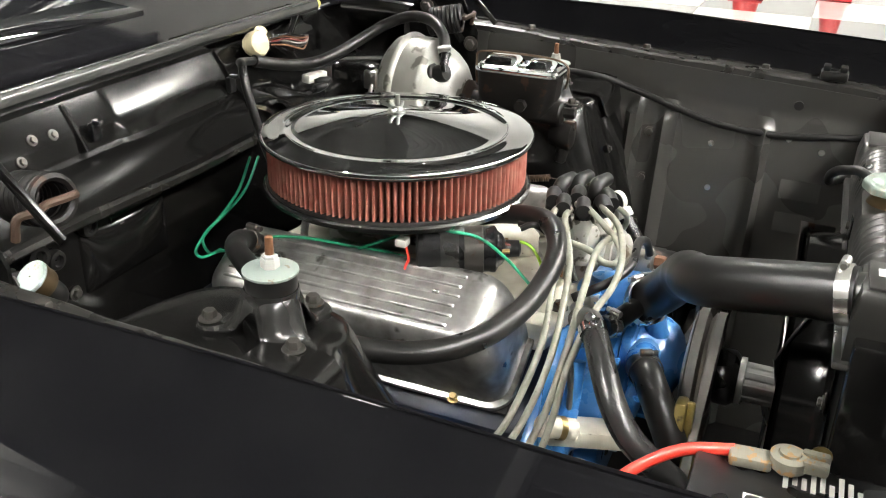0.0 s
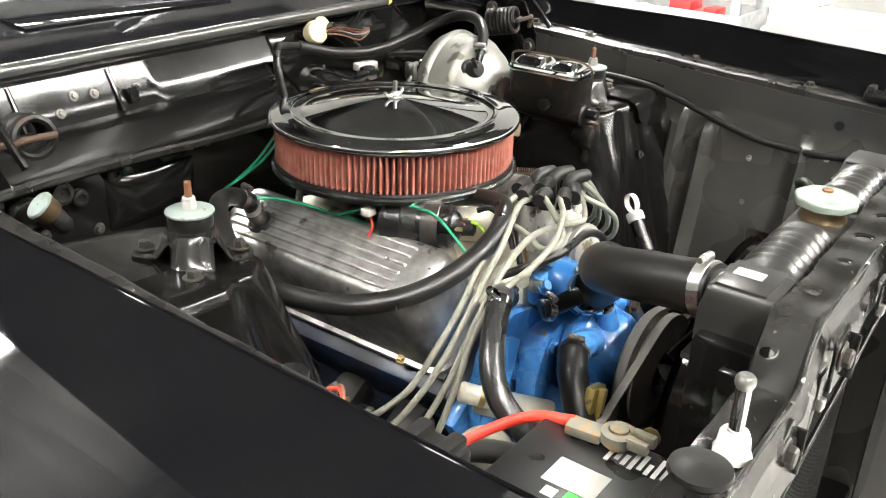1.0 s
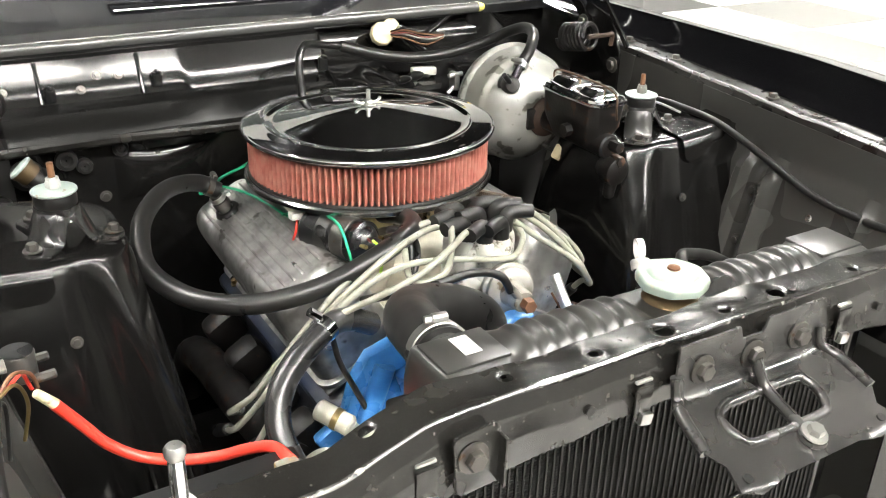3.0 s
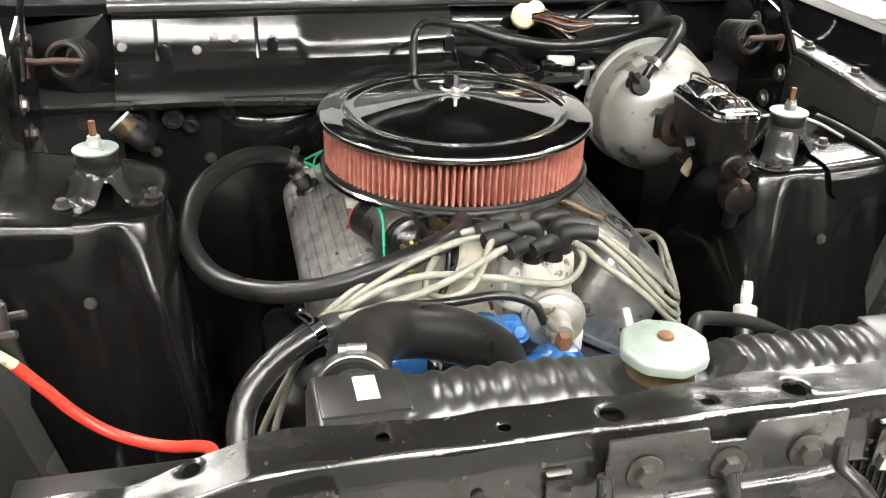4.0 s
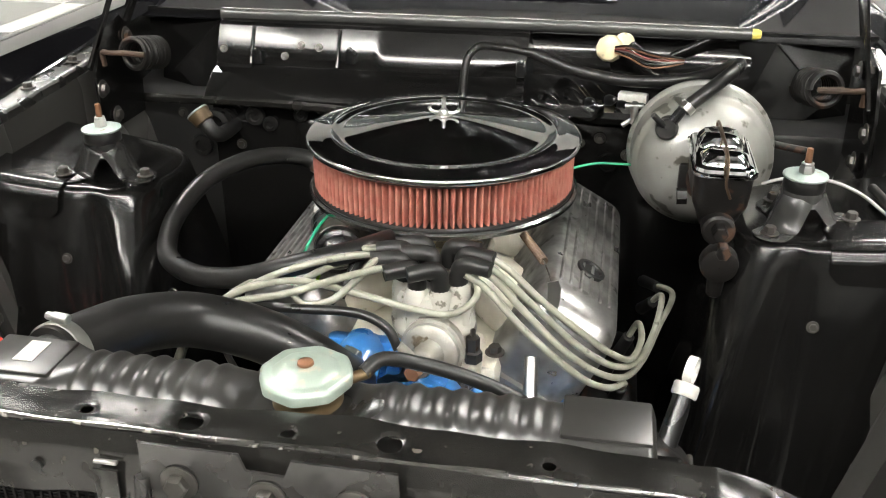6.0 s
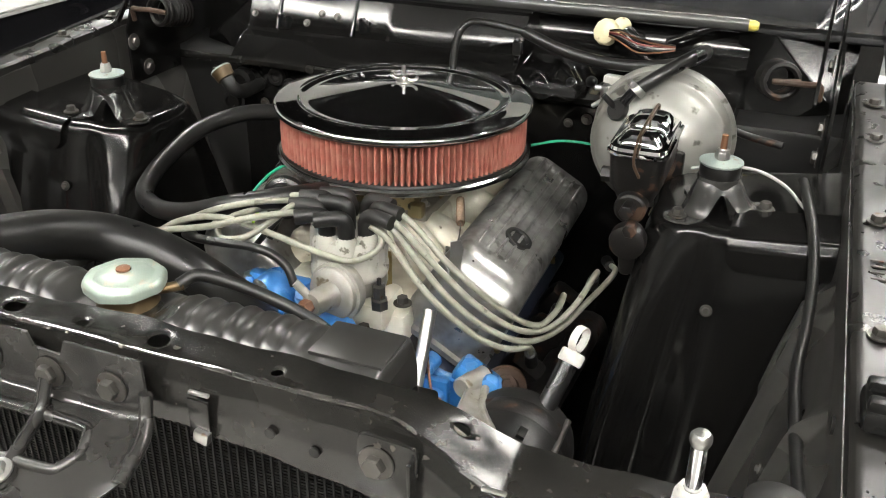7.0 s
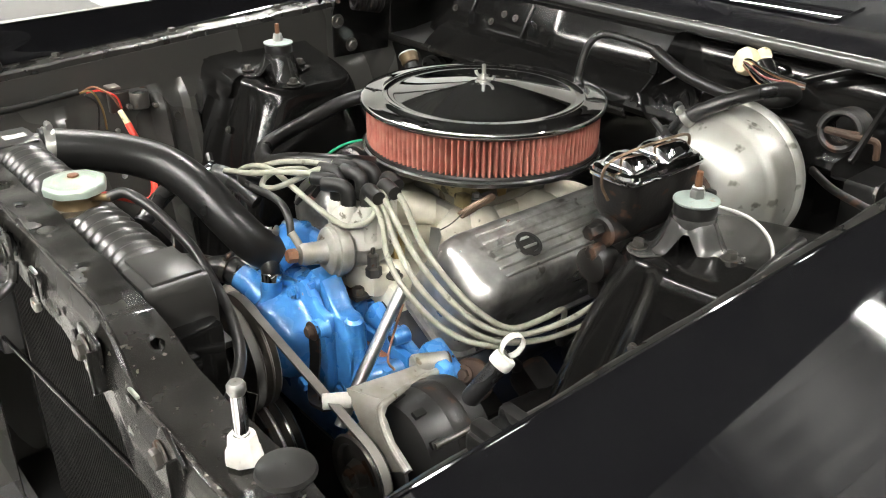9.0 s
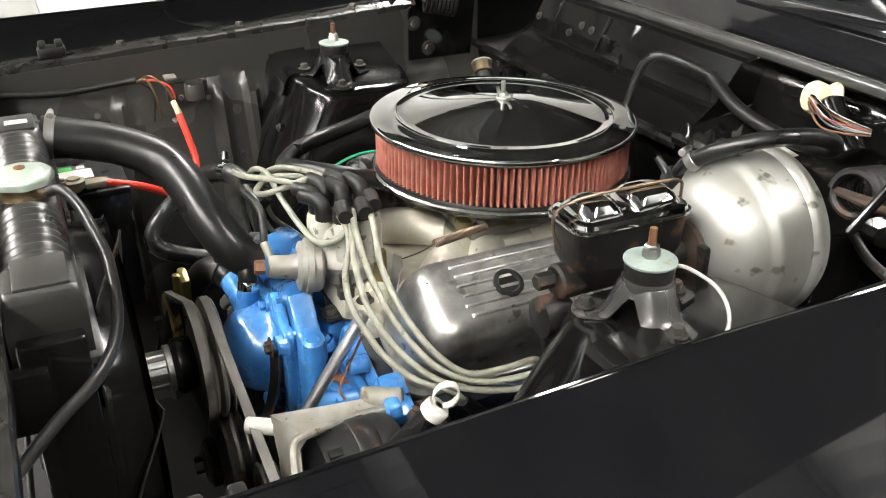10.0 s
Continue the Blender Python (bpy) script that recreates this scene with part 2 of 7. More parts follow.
# ---- mesh helpers ----
ORIGIN = {}


def thing(name, at, label, category, group="", kind=""):
    ob = tagged(new(name), label, category, group, kind)
    ob.location, ob.empty_display_size = at, 0.02
    ORIGIN[ob.name] = Vector(at)
    return ob


def finish(me, sharp=38):
    me.polygons.foreach_set("use_smooth", [True] * len(me.polygons))
    me.set_sharp_from_angle(angle=radians(sharp))


def part(name, bm, material, parent, label="", sharp=38, kind=""):
    """Links a bmesh, modelled in world metres, as one mesh under a thing or a part of it."""
    org = ORIGIN[parent.name]
    bmesh.ops.translate(bm, verts=bm.verts, vec=-org)
    me = bpy.data.meshes.new(name)
    bm.to_mesh(me)
    bm.free()
    me.materials.append(material)
    finish(me, sharp)
    ob = tagged(new(name, me), label, "", "", kind)
    ob.parent = parent
    ORIGIN[ob.name] = org
    return ob


def single(name, bm, material, label, category, at=None, group="", kind="", sharp=38):
    """A thing of one mesh; its origin sits at the middle of its base."""
    if at is None:
        lo = Vector((min(v.co[i] for v in bm.verts) for i in range(3)))
        hi = Vector((max(v.co[i] for v in bm.verts) for i in range(3)))
        at = ((lo.x + hi.x) / 2, (lo.y + hi.y) / 2, lo.z)
    at = Vector(at)
    bmesh.ops.translate(bm, verts=bm.verts, vec=-at)
    me = bpy.data.meshes.new(name)
    bm.to_mesh(me)
    bm.free()
    me.materials.append(material)
    finish(me, sharp)
    ob = tagged(new(name, me), label, category, group, kind)
    ob.location = at
    ORIGIN[ob.name] = at
    return ob


def skin(bm, rings, closed=True, caps=True):
    """Faces between rings of points; closed: each ring is a loop."""
    rows = [[bm.verts.new(p) for p in ring] for ring in rings]
    n = len(rows[0])
    for a, b in zip(rows, rows[1:]):
        for i in range(n if closed else n - 1):
            j = (i + 1) % n
            bm.faces.new((a[i], a[j], b[j], b[i]))
    if caps and closed:
        bm.faces.new(list(reversed(rows[0])))
        bm.faces.new(rows[-1])
    return rows


def settle_normals(bm):
    bmesh.ops.recalc_face_normals(bm, faces=bm.faces)
    return bm


def lathe(profile, seg=32, m=None, bm=None, caps=False, wobble=None):
    """A turned shape: profile of (radius, height) along the local z axis."""
    bm = bm or bmesh.new()
    m = m or Matrix()
    rings = []
    for r, z in profile:
        rings.append([m @ Vector(((r if not wobble else r * wobble(2 * math.pi * i / seg)) * math.cos(2 * math.pi * i / seg),
                                  (r if not wobble else r * wobble(2 * math.pi * i / seg)) * math.sin(2 * math.pi * i / seg), z)) for i in range(seg)])
    skin(bm, rings, True, caps)
    return settle_normals(bm)


def axis_to(a, b):
    """A matrix at a whose z axis points to b."""
    a, b = Vector(a), Vector(b)
    return Matrix.Translation(a) @ (b - a).to_track_quat("Z", "Y").to_matrix().to_4x4()


def rod(a, b, r, r2=None, seg=14, bm=None, edge=0.0):
    length = (Vector(b) - Vector(a)).length
    r2 = r if r2 is None else r2
    e = edge
    prof = [(max(r - e, 1e-4), 0), (r, e), (r2, length - e), (max(r2 - e, 1e-4), length)] if e else [(r, 0), (r2, length)]
    return lathe(prof, seg, axis_to(a, b), bm, caps=True)


def smooth_line(points, sub=6):
    pts = [Vector(p) for p in points]
    if len(pts) < 3:
        return pts
    q = [2 * pts[0] - pts[1], *pts, 2 * pts[-1] - pts[-2]]
    out = []
    for i in range(len(pts) - 1):
        a, b, c, d = q[i:i + 4]
        for k in range(sub):
            t = k / sub
            out.append(0.5 * (2 * b + (c - a) * t + (2 * a - 5 * b + 4 * c - d) * t * t + (3 * b - a - 3 * c + d) * t ** 3))
    out.append(pts[-1])
    return out


def tube(points, r, seg=12, sub=6, bm=None, hollow=0.0, swell=None):
    """A round hose or wire through the points."""
    bm = bm or bmesh.new()
    line = smooth_line(points, sub)
    up, rings, n = Vector((0.31, 0.2, 0.93)), [], len(line)
    for i, p in enumerate(line):
        d = (line[min(i + 1, n - 1)] - line[max(i - 1, 0)]).normalized()
        side = d.cross(up)
        side = side.normalized() if side.length > 1e-5 else d.orthogonal().normalized()
        up = side.cross(d).normalized()
        rr = r * (swell(i / (n - 1)) if swell else 1)
        rings.append([p + rr * (math.cos(a) * side + math.sin(a) * up) for a in (2 * math.pi * k / seg for k in range(seg))])
    skin(bm, rings, True, True)
    return settle_normals(bm)


def block(centre, size, edge=0.003, turn=None, bm=None, seg=2):
    """A box with rounded edges."""
    own = bmesh.new()
    bmesh.ops.create_cube(own, size=1)
    for v in own.verts:
        v.co = Vector((v.co.x * size[0], v.co.y * size[1], v.co.z * size[2]))
    if edge:
        bmesh.ops.bevel(own, geom=own.edges[:], offset=min(edge, min(size) * 0.45), segments=seg, profile=0.5, affect="EDGES")
    m = Matrix.Translation(centre) @ (turn.to_4x4() if turn else Matrix())
    bmesh.ops.transform(own, matrix=m, verts=own.verts)
    return join(bm, own)


def join(bm, own):
    if bm is None:
        return own
    me = bpy.data.meshes.new("tmp")
    own.to_mesh(me)
    own.free()
    bm.from_mesh(me)
    bpy.data.meshes.remove(me)
    return bm


def plate(outline, thick, m=None, edge=0.0, bm=None, holes=()):
    """A flat sheet cut to an outline (local x, y), its thickness along local z; holes are outlines too."""
    own = bmesh.new()
    if holes:
        loops = []
        for ring in (outline, *holes):
            vs = [own.verts.new((x, y, 0)) for x, y in ring]
            loops += [own.edges.new((vs[i], vs[(i + 1) % len(vs)])) for i in range(len(vs))]
        bmesh.ops.triangle_fill(own, edges=loops, use_beauty=True, use_dissolve=False)
    else:
        own.faces.new([own.verts.new((x, y, 0)) for x, y in outline])
    bmesh.ops.recalc_face_normals(own, faces=own.faces)
    ex = bmesh.ops.extrude_face_region(own, geom=own.faces[:])
    bmesh.ops.translate(own, verts=[g for g in ex["geom"] if isinstance(g, bmesh.types.BMVert)], vec=(0, 0, thick))
    settle_normals(own)
    if edge:
        rim = [e for e in own.edges if len(e.link_faces) == 2 and e.calc_face_angle(0) > 0.8]
        bmesh.ops.bevel(own, geom=rim, offset=edge, segments=2, profile=0.5, affect="EDGES")
    if m:
        bmesh.ops.transform(own, matrix=m, verts=own.verts)
    return join(bm, own)


def sheet(fn, nu, nv, thick=0.0015, bm=None):
    """A pressed sheet: fn(u, v) gives a point for u, v in 0..1; it gets a thickness."""
    own = bmesh.new()
    rows = [[own.verts.new(fn(i / nu, j / nv)) for j in range(nv + 1)] for i in range(nu + 1)]
    for i in range(nu):
        for j in range(nv):
            own.faces.new((rows[i][j], rows[i + 1][j], rows[i + 1][j + 1], rows[i][j + 1]))
    bmesh.ops.recalc_face_normals(own, faces=own.faces)
    if thick:
        bmesh.ops.solidify(own, geom=own.faces[:], thickness=thick)
    return join(bm, own)


def strip(profile, a, b, axis="x", thick=0.0015, shift=None, steps=1):
    """A folded sheet: a profile of two coordinates drawn along an axis from a to b."""
    def at(u, v):
        k = v * (len(profile) - 1)
        i = min(int(k), len(profile) - 2)
        p, q = profile[i], profile[i + 1]
        f = k - i
        c, d = p[0] + (q[0] - p[0]) * f, p[1] + (q[1] - p[1]) * f
        t = a + (b - a) * u
        if shift:
            c, d = shift(t, c, d)
        return (t, c, d) if axis == "x" else (c, t, d)
    return sheet(at, steps, len(profile) - 1, thick)


def hexagon(r, m, h, bm=None, dome=0.0):
    prof = [(r * 0.94, 0), (r, 0.0006), (r, h * 0.75), (r * 0.86, h)]
    bm = lathe(prof, 6, m, bm, caps=True)
    return bm


def bolt(parent, at, way=(0, 0, 1), r=0.006, h=0.005, material=None, washer=True, name="bolt"):
    """A hexagon head on a washer."""
    at, way = Vector(at), Vector(way).normalized()
    m = axis_to(at, at + way)
    bm = bmesh.new()
    if washer:
        lathe([(r * 0.3, 0), (r * 1.55, 0), (r * 1.5, 0.0014), (r * 0.9, 0.0016)], 18, m, bm, caps=True)
    hexagon(r, m @ Matrix.Translation((0, 0, 0.0014)), h, bm)
    return part(name, bm, material or STEEL, parent, sharp=30)


def clamp(parent, centre, way, r, width=0.012, material=None):
    """A worm-drive hose clamp with its screw."""
    c, w = Vector(centre), Vector(way).normalized()
    m = axis_to(c - w * width / 2, c + w * width)
    bm = lathe([(r, 0), (r + 0.0012, 0.0005), (r + 0.0012, width - 0.0005), (r, width)], 36, m)
    side = m.to_3x3() @ Vector((0, 1, 0))
    along = m.to_3x3() @ Vector((1, 0, 0))
    k = c + side * (r + 0.004)
    rod(k - along * 0.009, k + along * 0.006, 0.0045, seg=12, bm=bm, edge=0.001)
    rod(k + along * 0.006, k + along * 0.012, 0.0034, seg=6, bm=bm)
    return part("hose_clamp", bm, material or STEEL, parent, "steel worm-drive hose clamp")


# ---- showroom ----
def make_room():
    base = block((0.5, 0.5, -0.06), (19, 19, 0.1), 0)
    floor = single("floor", base, GROUT, "polished showroom floor of large white, grey and black tiles", "floor", at=(0, 0, 0), kind="structure")
    size, gap = 0.92, 0.004
    tile_mesh = {}
    for key, material in (("w", TILEWHITE), ("g", TILEGREY), ("b", TILEBLACK)):
        bm = block((0, 0, -0.005), (size - gap, size - gap, 0.012), 0.0015, seg=1)
        me = bpy.data.meshes.new("tile")
        bm.to_mesh(me)
        bm.free()
        me.materials.append(material)
        tile_mesh[key] = me
    for i in range(-7, 10):
        for j in range(-7, 10):
            ob = new("tile", tile_mesh["w" if (i + j) % 2 else ("b" if (i - j) % 4 == 0 else "g")])
            ob.parent = floor
            ob.location = (i * size + 0.3, j * size + 0.1, 0.0)
    for name, c, s in (("wall_north", (0.5, 10.0, 2.6), (19, 0.2, 5.4)), ("wall_south", (0.5, -9.0, 2.6), (19, 0.2, 5.4)),
                       ("wall_east", (10.0, 0.5, 2.6), (0.2, 18.8, 5.4)), ("wall_west", (-9.0, 0.5, 2.6), (0.2, 18.8, 5.4))):
        # the south wall is out of view; its grey is chosen to dim reflections
        single(name, block(c, s, 0), WALLGREY if name == "wall_south" else WALLPAINT, "plain grey painted showroom wall" if name == "wall_south" else "plain white painted showroom wall", "wall", kind="structure")
    single("ceiling", block((0.5, 0.5, 5.45), (19.2, 19.2, 0.1), 0), CEILPAINT, "dark grey exposed showroom ceiling", "ceiling", kind="structure")
    ridges = bmesh.new()
    for k in range(62):
        block((-8.6 + 0.3 * k, 0.5, 5.392), (0.14, 18.8, 0.016), 0, bm=ridges)
    single("roof_ridges", ridges, ROOFSHEET, "ridged grey metal roof sheet", "roof sheet", kind="structure")
    for k in range(7):
        beam = block((0.5, -7.0 + 2.5 * k, 5.17), (18.8, 0.10, 0.02), 0)
        block((0.5, -7.0 + 2.5 * k, 5.36), (18.8, 0.10, 0.02), 0, bm=beam)
        block((0.5, -7.0 + 2.5 * k, 5.265), (18.8, 0.02, 0.19), 0, bm=beam)
        single("roof_beam", beam, CEILPAINT, "dark steel roof beam below the ceiling", "beam", group="roof beams", kind="structure")


def ceiling_light(at, size):
    lamp = thing("ceiling_light", at, "long white ceiling light with a glowing diffuser", "ceiling light", "rows of ceiling lights")
    x, y, z = at
    a, b = size
    bm = bmesh.new()
    for dx, dy, sx, sy in ((a / 2, 0, 0.03, b + 0.06), (-a / 2, 0, 0.03, b + 0.06), (0, b / 2, a, 0.03), (0, -b / 2, a, 0.03)):
        block((x + dx, y + dy, z - 0.03), (sx, sy, 0.06), 0.004, bm=bm)
    part("frame", bm, WALLPAINT, lamp)
    for dx in (-a * 0.4, a * 0.4):
        part("hanger", rod((x + dx, y, z), (x + dx, y, 5.405), 0.004, seg=6), STEEL, lamp)
    part("diffuser", block((x, y, z - 0.035), (a - 0.03, b - 0.03, 0.02), 0.004), DIFFUSER, lamp, "glowing white diffuser")
    return lamp


def make_lights():
    # the y=-6.9 row and the x=-3.3 lamp are unseen, added as fill
    rows = ((4.2, (-2.0, 0.6, 3.2)), (1.5, (-2.6, 0.0, 2.6)), (-3.55, (-3.3, -0.7, 1.9, 4.5)), (-6.9, (1.4, 4.4)))
    first = None
    for y, xs in rows:
        for x in xs:
            if first is None:
                first = ceiling_light((x, y, 4.6), (2.4, 0.27))
            else:
                copy_thing(first, Matrix.Translation((x, y, 4.6)))


def cart(at):
    x, y, z = at
    c = thing("utility_cart", at, "grey plastic utility cart loaded with red boxes and papers", "cart")
    for h in (0.22, 0.78):
        part("shelf", block((x, y, h), (0.58, 1.05, 0.03), 0.008), CART, c)
        for dx, dy, sx, sy in ((0.275, 0, 0.03, 1.05), (-0.275, 0, 0.03, 1.05), (0, 0.51, 0.52, 0.03), (0, -0.51, 0.52, 0.03)):
            part("rim", block((x + dx, y + dy, h + 0.05), (sx, sy, 0.12), 0.008), CART, c)
    for dx in (-0.25, 0.25):
        for dy in (-0.47, 0.47):
            part("post", rod((x + dx, y + dy, 0.14), (x + dx, y + dy, 0.8), 0.03), CART, c)
            part("caster", rod((x + dx - 0.015, y + dy, 0.055), (x + dx + 0.015, y + dy, 0.055), 0.055, edge=0.008), RUBBER, c, "black rubber caster")
            part("caster_fork", block((x + dx, y + dy, 0.11), (0.05, 0.06, 0.06), 0.008), STEEL, c)
    for dy, sx, sy, h, m in ((-0.05, 0.22, 0.16, 0.13, REDBOX), (-0.26, 0.18, 0.10, 0.10, REDBOX), (-0.16, 0.3, 0.08, 0.07, REDBOX)):
        single("storage_box", block((x - 0.05, y + dy, 0.236 + h / 2), (sx, sy, h), 0.012), m, "red plastic storage box on a grey cart", "box", group="boxes on the cart")
    for k in range(4):
        single("paper_pad", block((x - 0.08 + 0.02 * k, y + 0.15 + 0.085 * k, 0.246 + 0.006 * k), (0.30, 0.21, 0.018), 0.002, Matrix.Rotation(0.3 * k, 3, "Z")), PAPER, "white paper pad lying on the cart tray", "paper", group="papers on the cart")


def stanchion(at):
    x, y, z = at
    s = thing("safety_cone", at, "red and white safety cone standing on the tiles", "cone", "safety cones")
    part("base", block((x, y, 0.02), (0.3, 0.3, 0.03), 0.01), REDBOX, s)
    part("body", lathe([(0.12, 0.035), (0.03, 0.62), (0.02, 0.63)], 24, Matrix.Translation((x, y, 0))), REDBOX, s)
    part("band", lathe([(0.092, 0.21), (0.066, 0.39)], 24, Matrix.Translation((x, y, 0))), WHITE, s, "white reflective band")


make_room()
make_lights()
cart((5.3, 1.72, 0))
for px, py in ((8.3, -0.5), (8.0, 0.25)):
    stanchion((px, py, 0))


# ---- car body round the bay ----
def flange_z(y):
    return 1.026 + 0.055 * y


def fender_top(y, s):
    """Height of the crest beside the gutter."""
    return (1.077 if s > 0 else 1.064) + (0.040 if s > 0 else 0.02) * min(0, y + 0.2)


def fender(s):
    f = thing("fender", (s * 0.75, -0.1, 0.45), "glossy black front fender with a bolted inner gutter", "fender", "front fenders")

    def outer(u, v):
        y = -0.92 + 2.1 * u
        w = 0.235 * min(1, v / 0.62)
        dz = -0.156 * w - w * w / 2.6
        dx = w
        if v > 0.62:
            a = (v - 0.62) / 0.38
            roll = min(1, a / 0.35)
            dx += 0.045 * math.sin(roll * math.pi / 2) - 0.02 * max(0, a - 0.35)
            dz -= 0.016 * roll + 0.05 * (1 - math.cos(roll * math.pi / 2)) + 0.75 * max(0, a - 0.35)
        return (s * (0.645 + dx), y, fender_top(y, s) + dz)
    part("outer_panel", sheet(outer, 42, 60, 0.0012), PAINT, f, "glossy black outer panel")

    def slope(u, v):
        y = -0.92 + 2.1 * u
        low = flange_z(y) + 0.003
        e = v ** 1.35
        return (s * (0.6135 + 0.0315 * v), y, low + (fender_top(y, s) - low) * (1 - (1 - e) ** 1.15))
    part("inner_slope", sheet(slope, 60, 10, 0.0012), PAINT, f, "black sloping inner edge")

    crest = [(s * 0.6450, y, fender_top(y, s) + 0.0004) for y in [-0.91 + 0.07 * k for k in range(30)]]
    part("rolled_lip", tube(crest, 0.0016, 8, 3), PAINT, f, "rolled glossy lip along the crest")

    def gutter(u, v):
        y = -0.74 + 0.96 * u
        prof = ((0.6150, flange_z(y) + 0.0035), (0.6125, flange_z(y)), (0.582, flange_z(y)), (0.5775, flange_z(y) - 0.003), (0.5755, flange_z(y) - 0.018))
        k = v * (len(prof) - 1)
        i = min(int(k), len(prof) - 2)
        w = k - i
        wave = 0.0008 * math.sin(31 * y) + 0.0006 * math.sin(77 * y + 1)
        return (s * (prof[i][0] + (prof[i + 1][0] - prof[i][0]) * w), y, prof[i][1] + (prof[i + 1][1] - prof[i][1]) * w + wave * (1 if i > 0 else 0))
    part("gutter", sheet(gutter, 40, 20, 0.0012), GUTTER, f, "worn satin black gutter flange")
    for y in (0.13, 0.01, -0.205, -0.41, -0.62):
        bolt(f, (s * 0.599, y, flange_z(y) + 0.001), (0, 0, 1), 0.0070, 0.0065, DARKSTEEL)
    y = -0.52
    bm = block((s * 0.598, y, flange_z(y) + 0.010), (0.030, 0.044, 0.018), 0.005)
    for dy in (-0.013, 0.013):
        block((s * 0.598, y + dy, flange_z(y) + 0.022), (0.026, 0.012, 0.010), 0.003, bm=bm)
    part("hood_bumper", bm, RUBBER, f, "black rubber hood bumper")
    for k in range(4):
        y = -0.285 - 0.011 * k
        part("stamped_mark", block((s * 0.598, y, flange_z(y) + 0.0010), (0.012, 0.0035, 0.0014), 0.0005), DARKSTEEL, f)


def apron(s):
    """The pressed inner wall ahead of the shock tower."""
    a = thing("inner_apron", (s * 0.565, -0.4, 0.4), "black pressed inner apron with ribs and dust", "apron", "inner aprons")

    def wall(u, v):
        y, z = 0.26 - 0.98 * u, flange_z(0.26 - 0.98 * u) - 0.012 - v * 0.62
        x = 0.5765
        if z < 0.93:
            x -= 0.010 * min(1, (0.93 - z) / 0.02) + 0.24 * (0.93 - z)
        for yr, wd, dp in ((-0.262, 0.016, 0.018), (-0.428, 0.012, 0.014), (-0.205, 0.012, 0.014)):
            if z < 0.925:
                x -= dp * max(0, min(1, 1.6 * (1 - abs(y - yr) / wd)))
        return (s * x, y, z)
    part("panel", sheet(wall, 98, 40, 0.0015), APRON, a)
    for z in (0.88, 0.80, 0.72):
        bolt(a, (s * (0.5655 - 0.24 * (0.93 - z)), -0.236, z), (-s, 0, 0.2), 0.006, 0.004, DARKSTEEL)
    for y, z in ((-0.345, 0.875), (-0.352, 0.80), (-0.47, 0.90), (-0.525, 0.885)):
        bolt(a, (s * (0.5655 - 0.24 * (0.93 - z)), y, z), (-s, 0, 0.2), 0.0035, 0.003, STEEL)
    if s > 0:
        for dz in (0.0, -0.055):
            part("louvre", sheet(lambda u, v: (0.5655 - 0.24 * (0.095 - dz + 0.03 * v) - 0.010 * math.sin(v * 1.4), -0.47 - 0.065 * u, 0.835 + dz - 0.03 * v), 6, 6, 0.0015), APRON, a)
        # uncut: a black disc paints the shade inside the hole
        part("hole", rod((0.5745, -0.475, 0.955), (0.572, -0.475, 0.955), 0.008), DULLBLACK, a)
    return a


def rounded(x0, x1, y0, y1, r, n=6, rear=0, outer=0):
    pts = []
    b, o = rear or r, outer or r
    for cx, cy, a0, q in ((x1 - o, y1 - o, 0, o), (x0 + b, y1 - b, 90, b), (x0 + r, y0 + r, 180, r), (x1 - o, y0 + o, 270, o)):
        for k in range(n + 1):
            a = radians(a0 + 90 * k / n)
            pts.append((cx + q * math.cos(a), cy + q * math.sin(a)))
    return pts


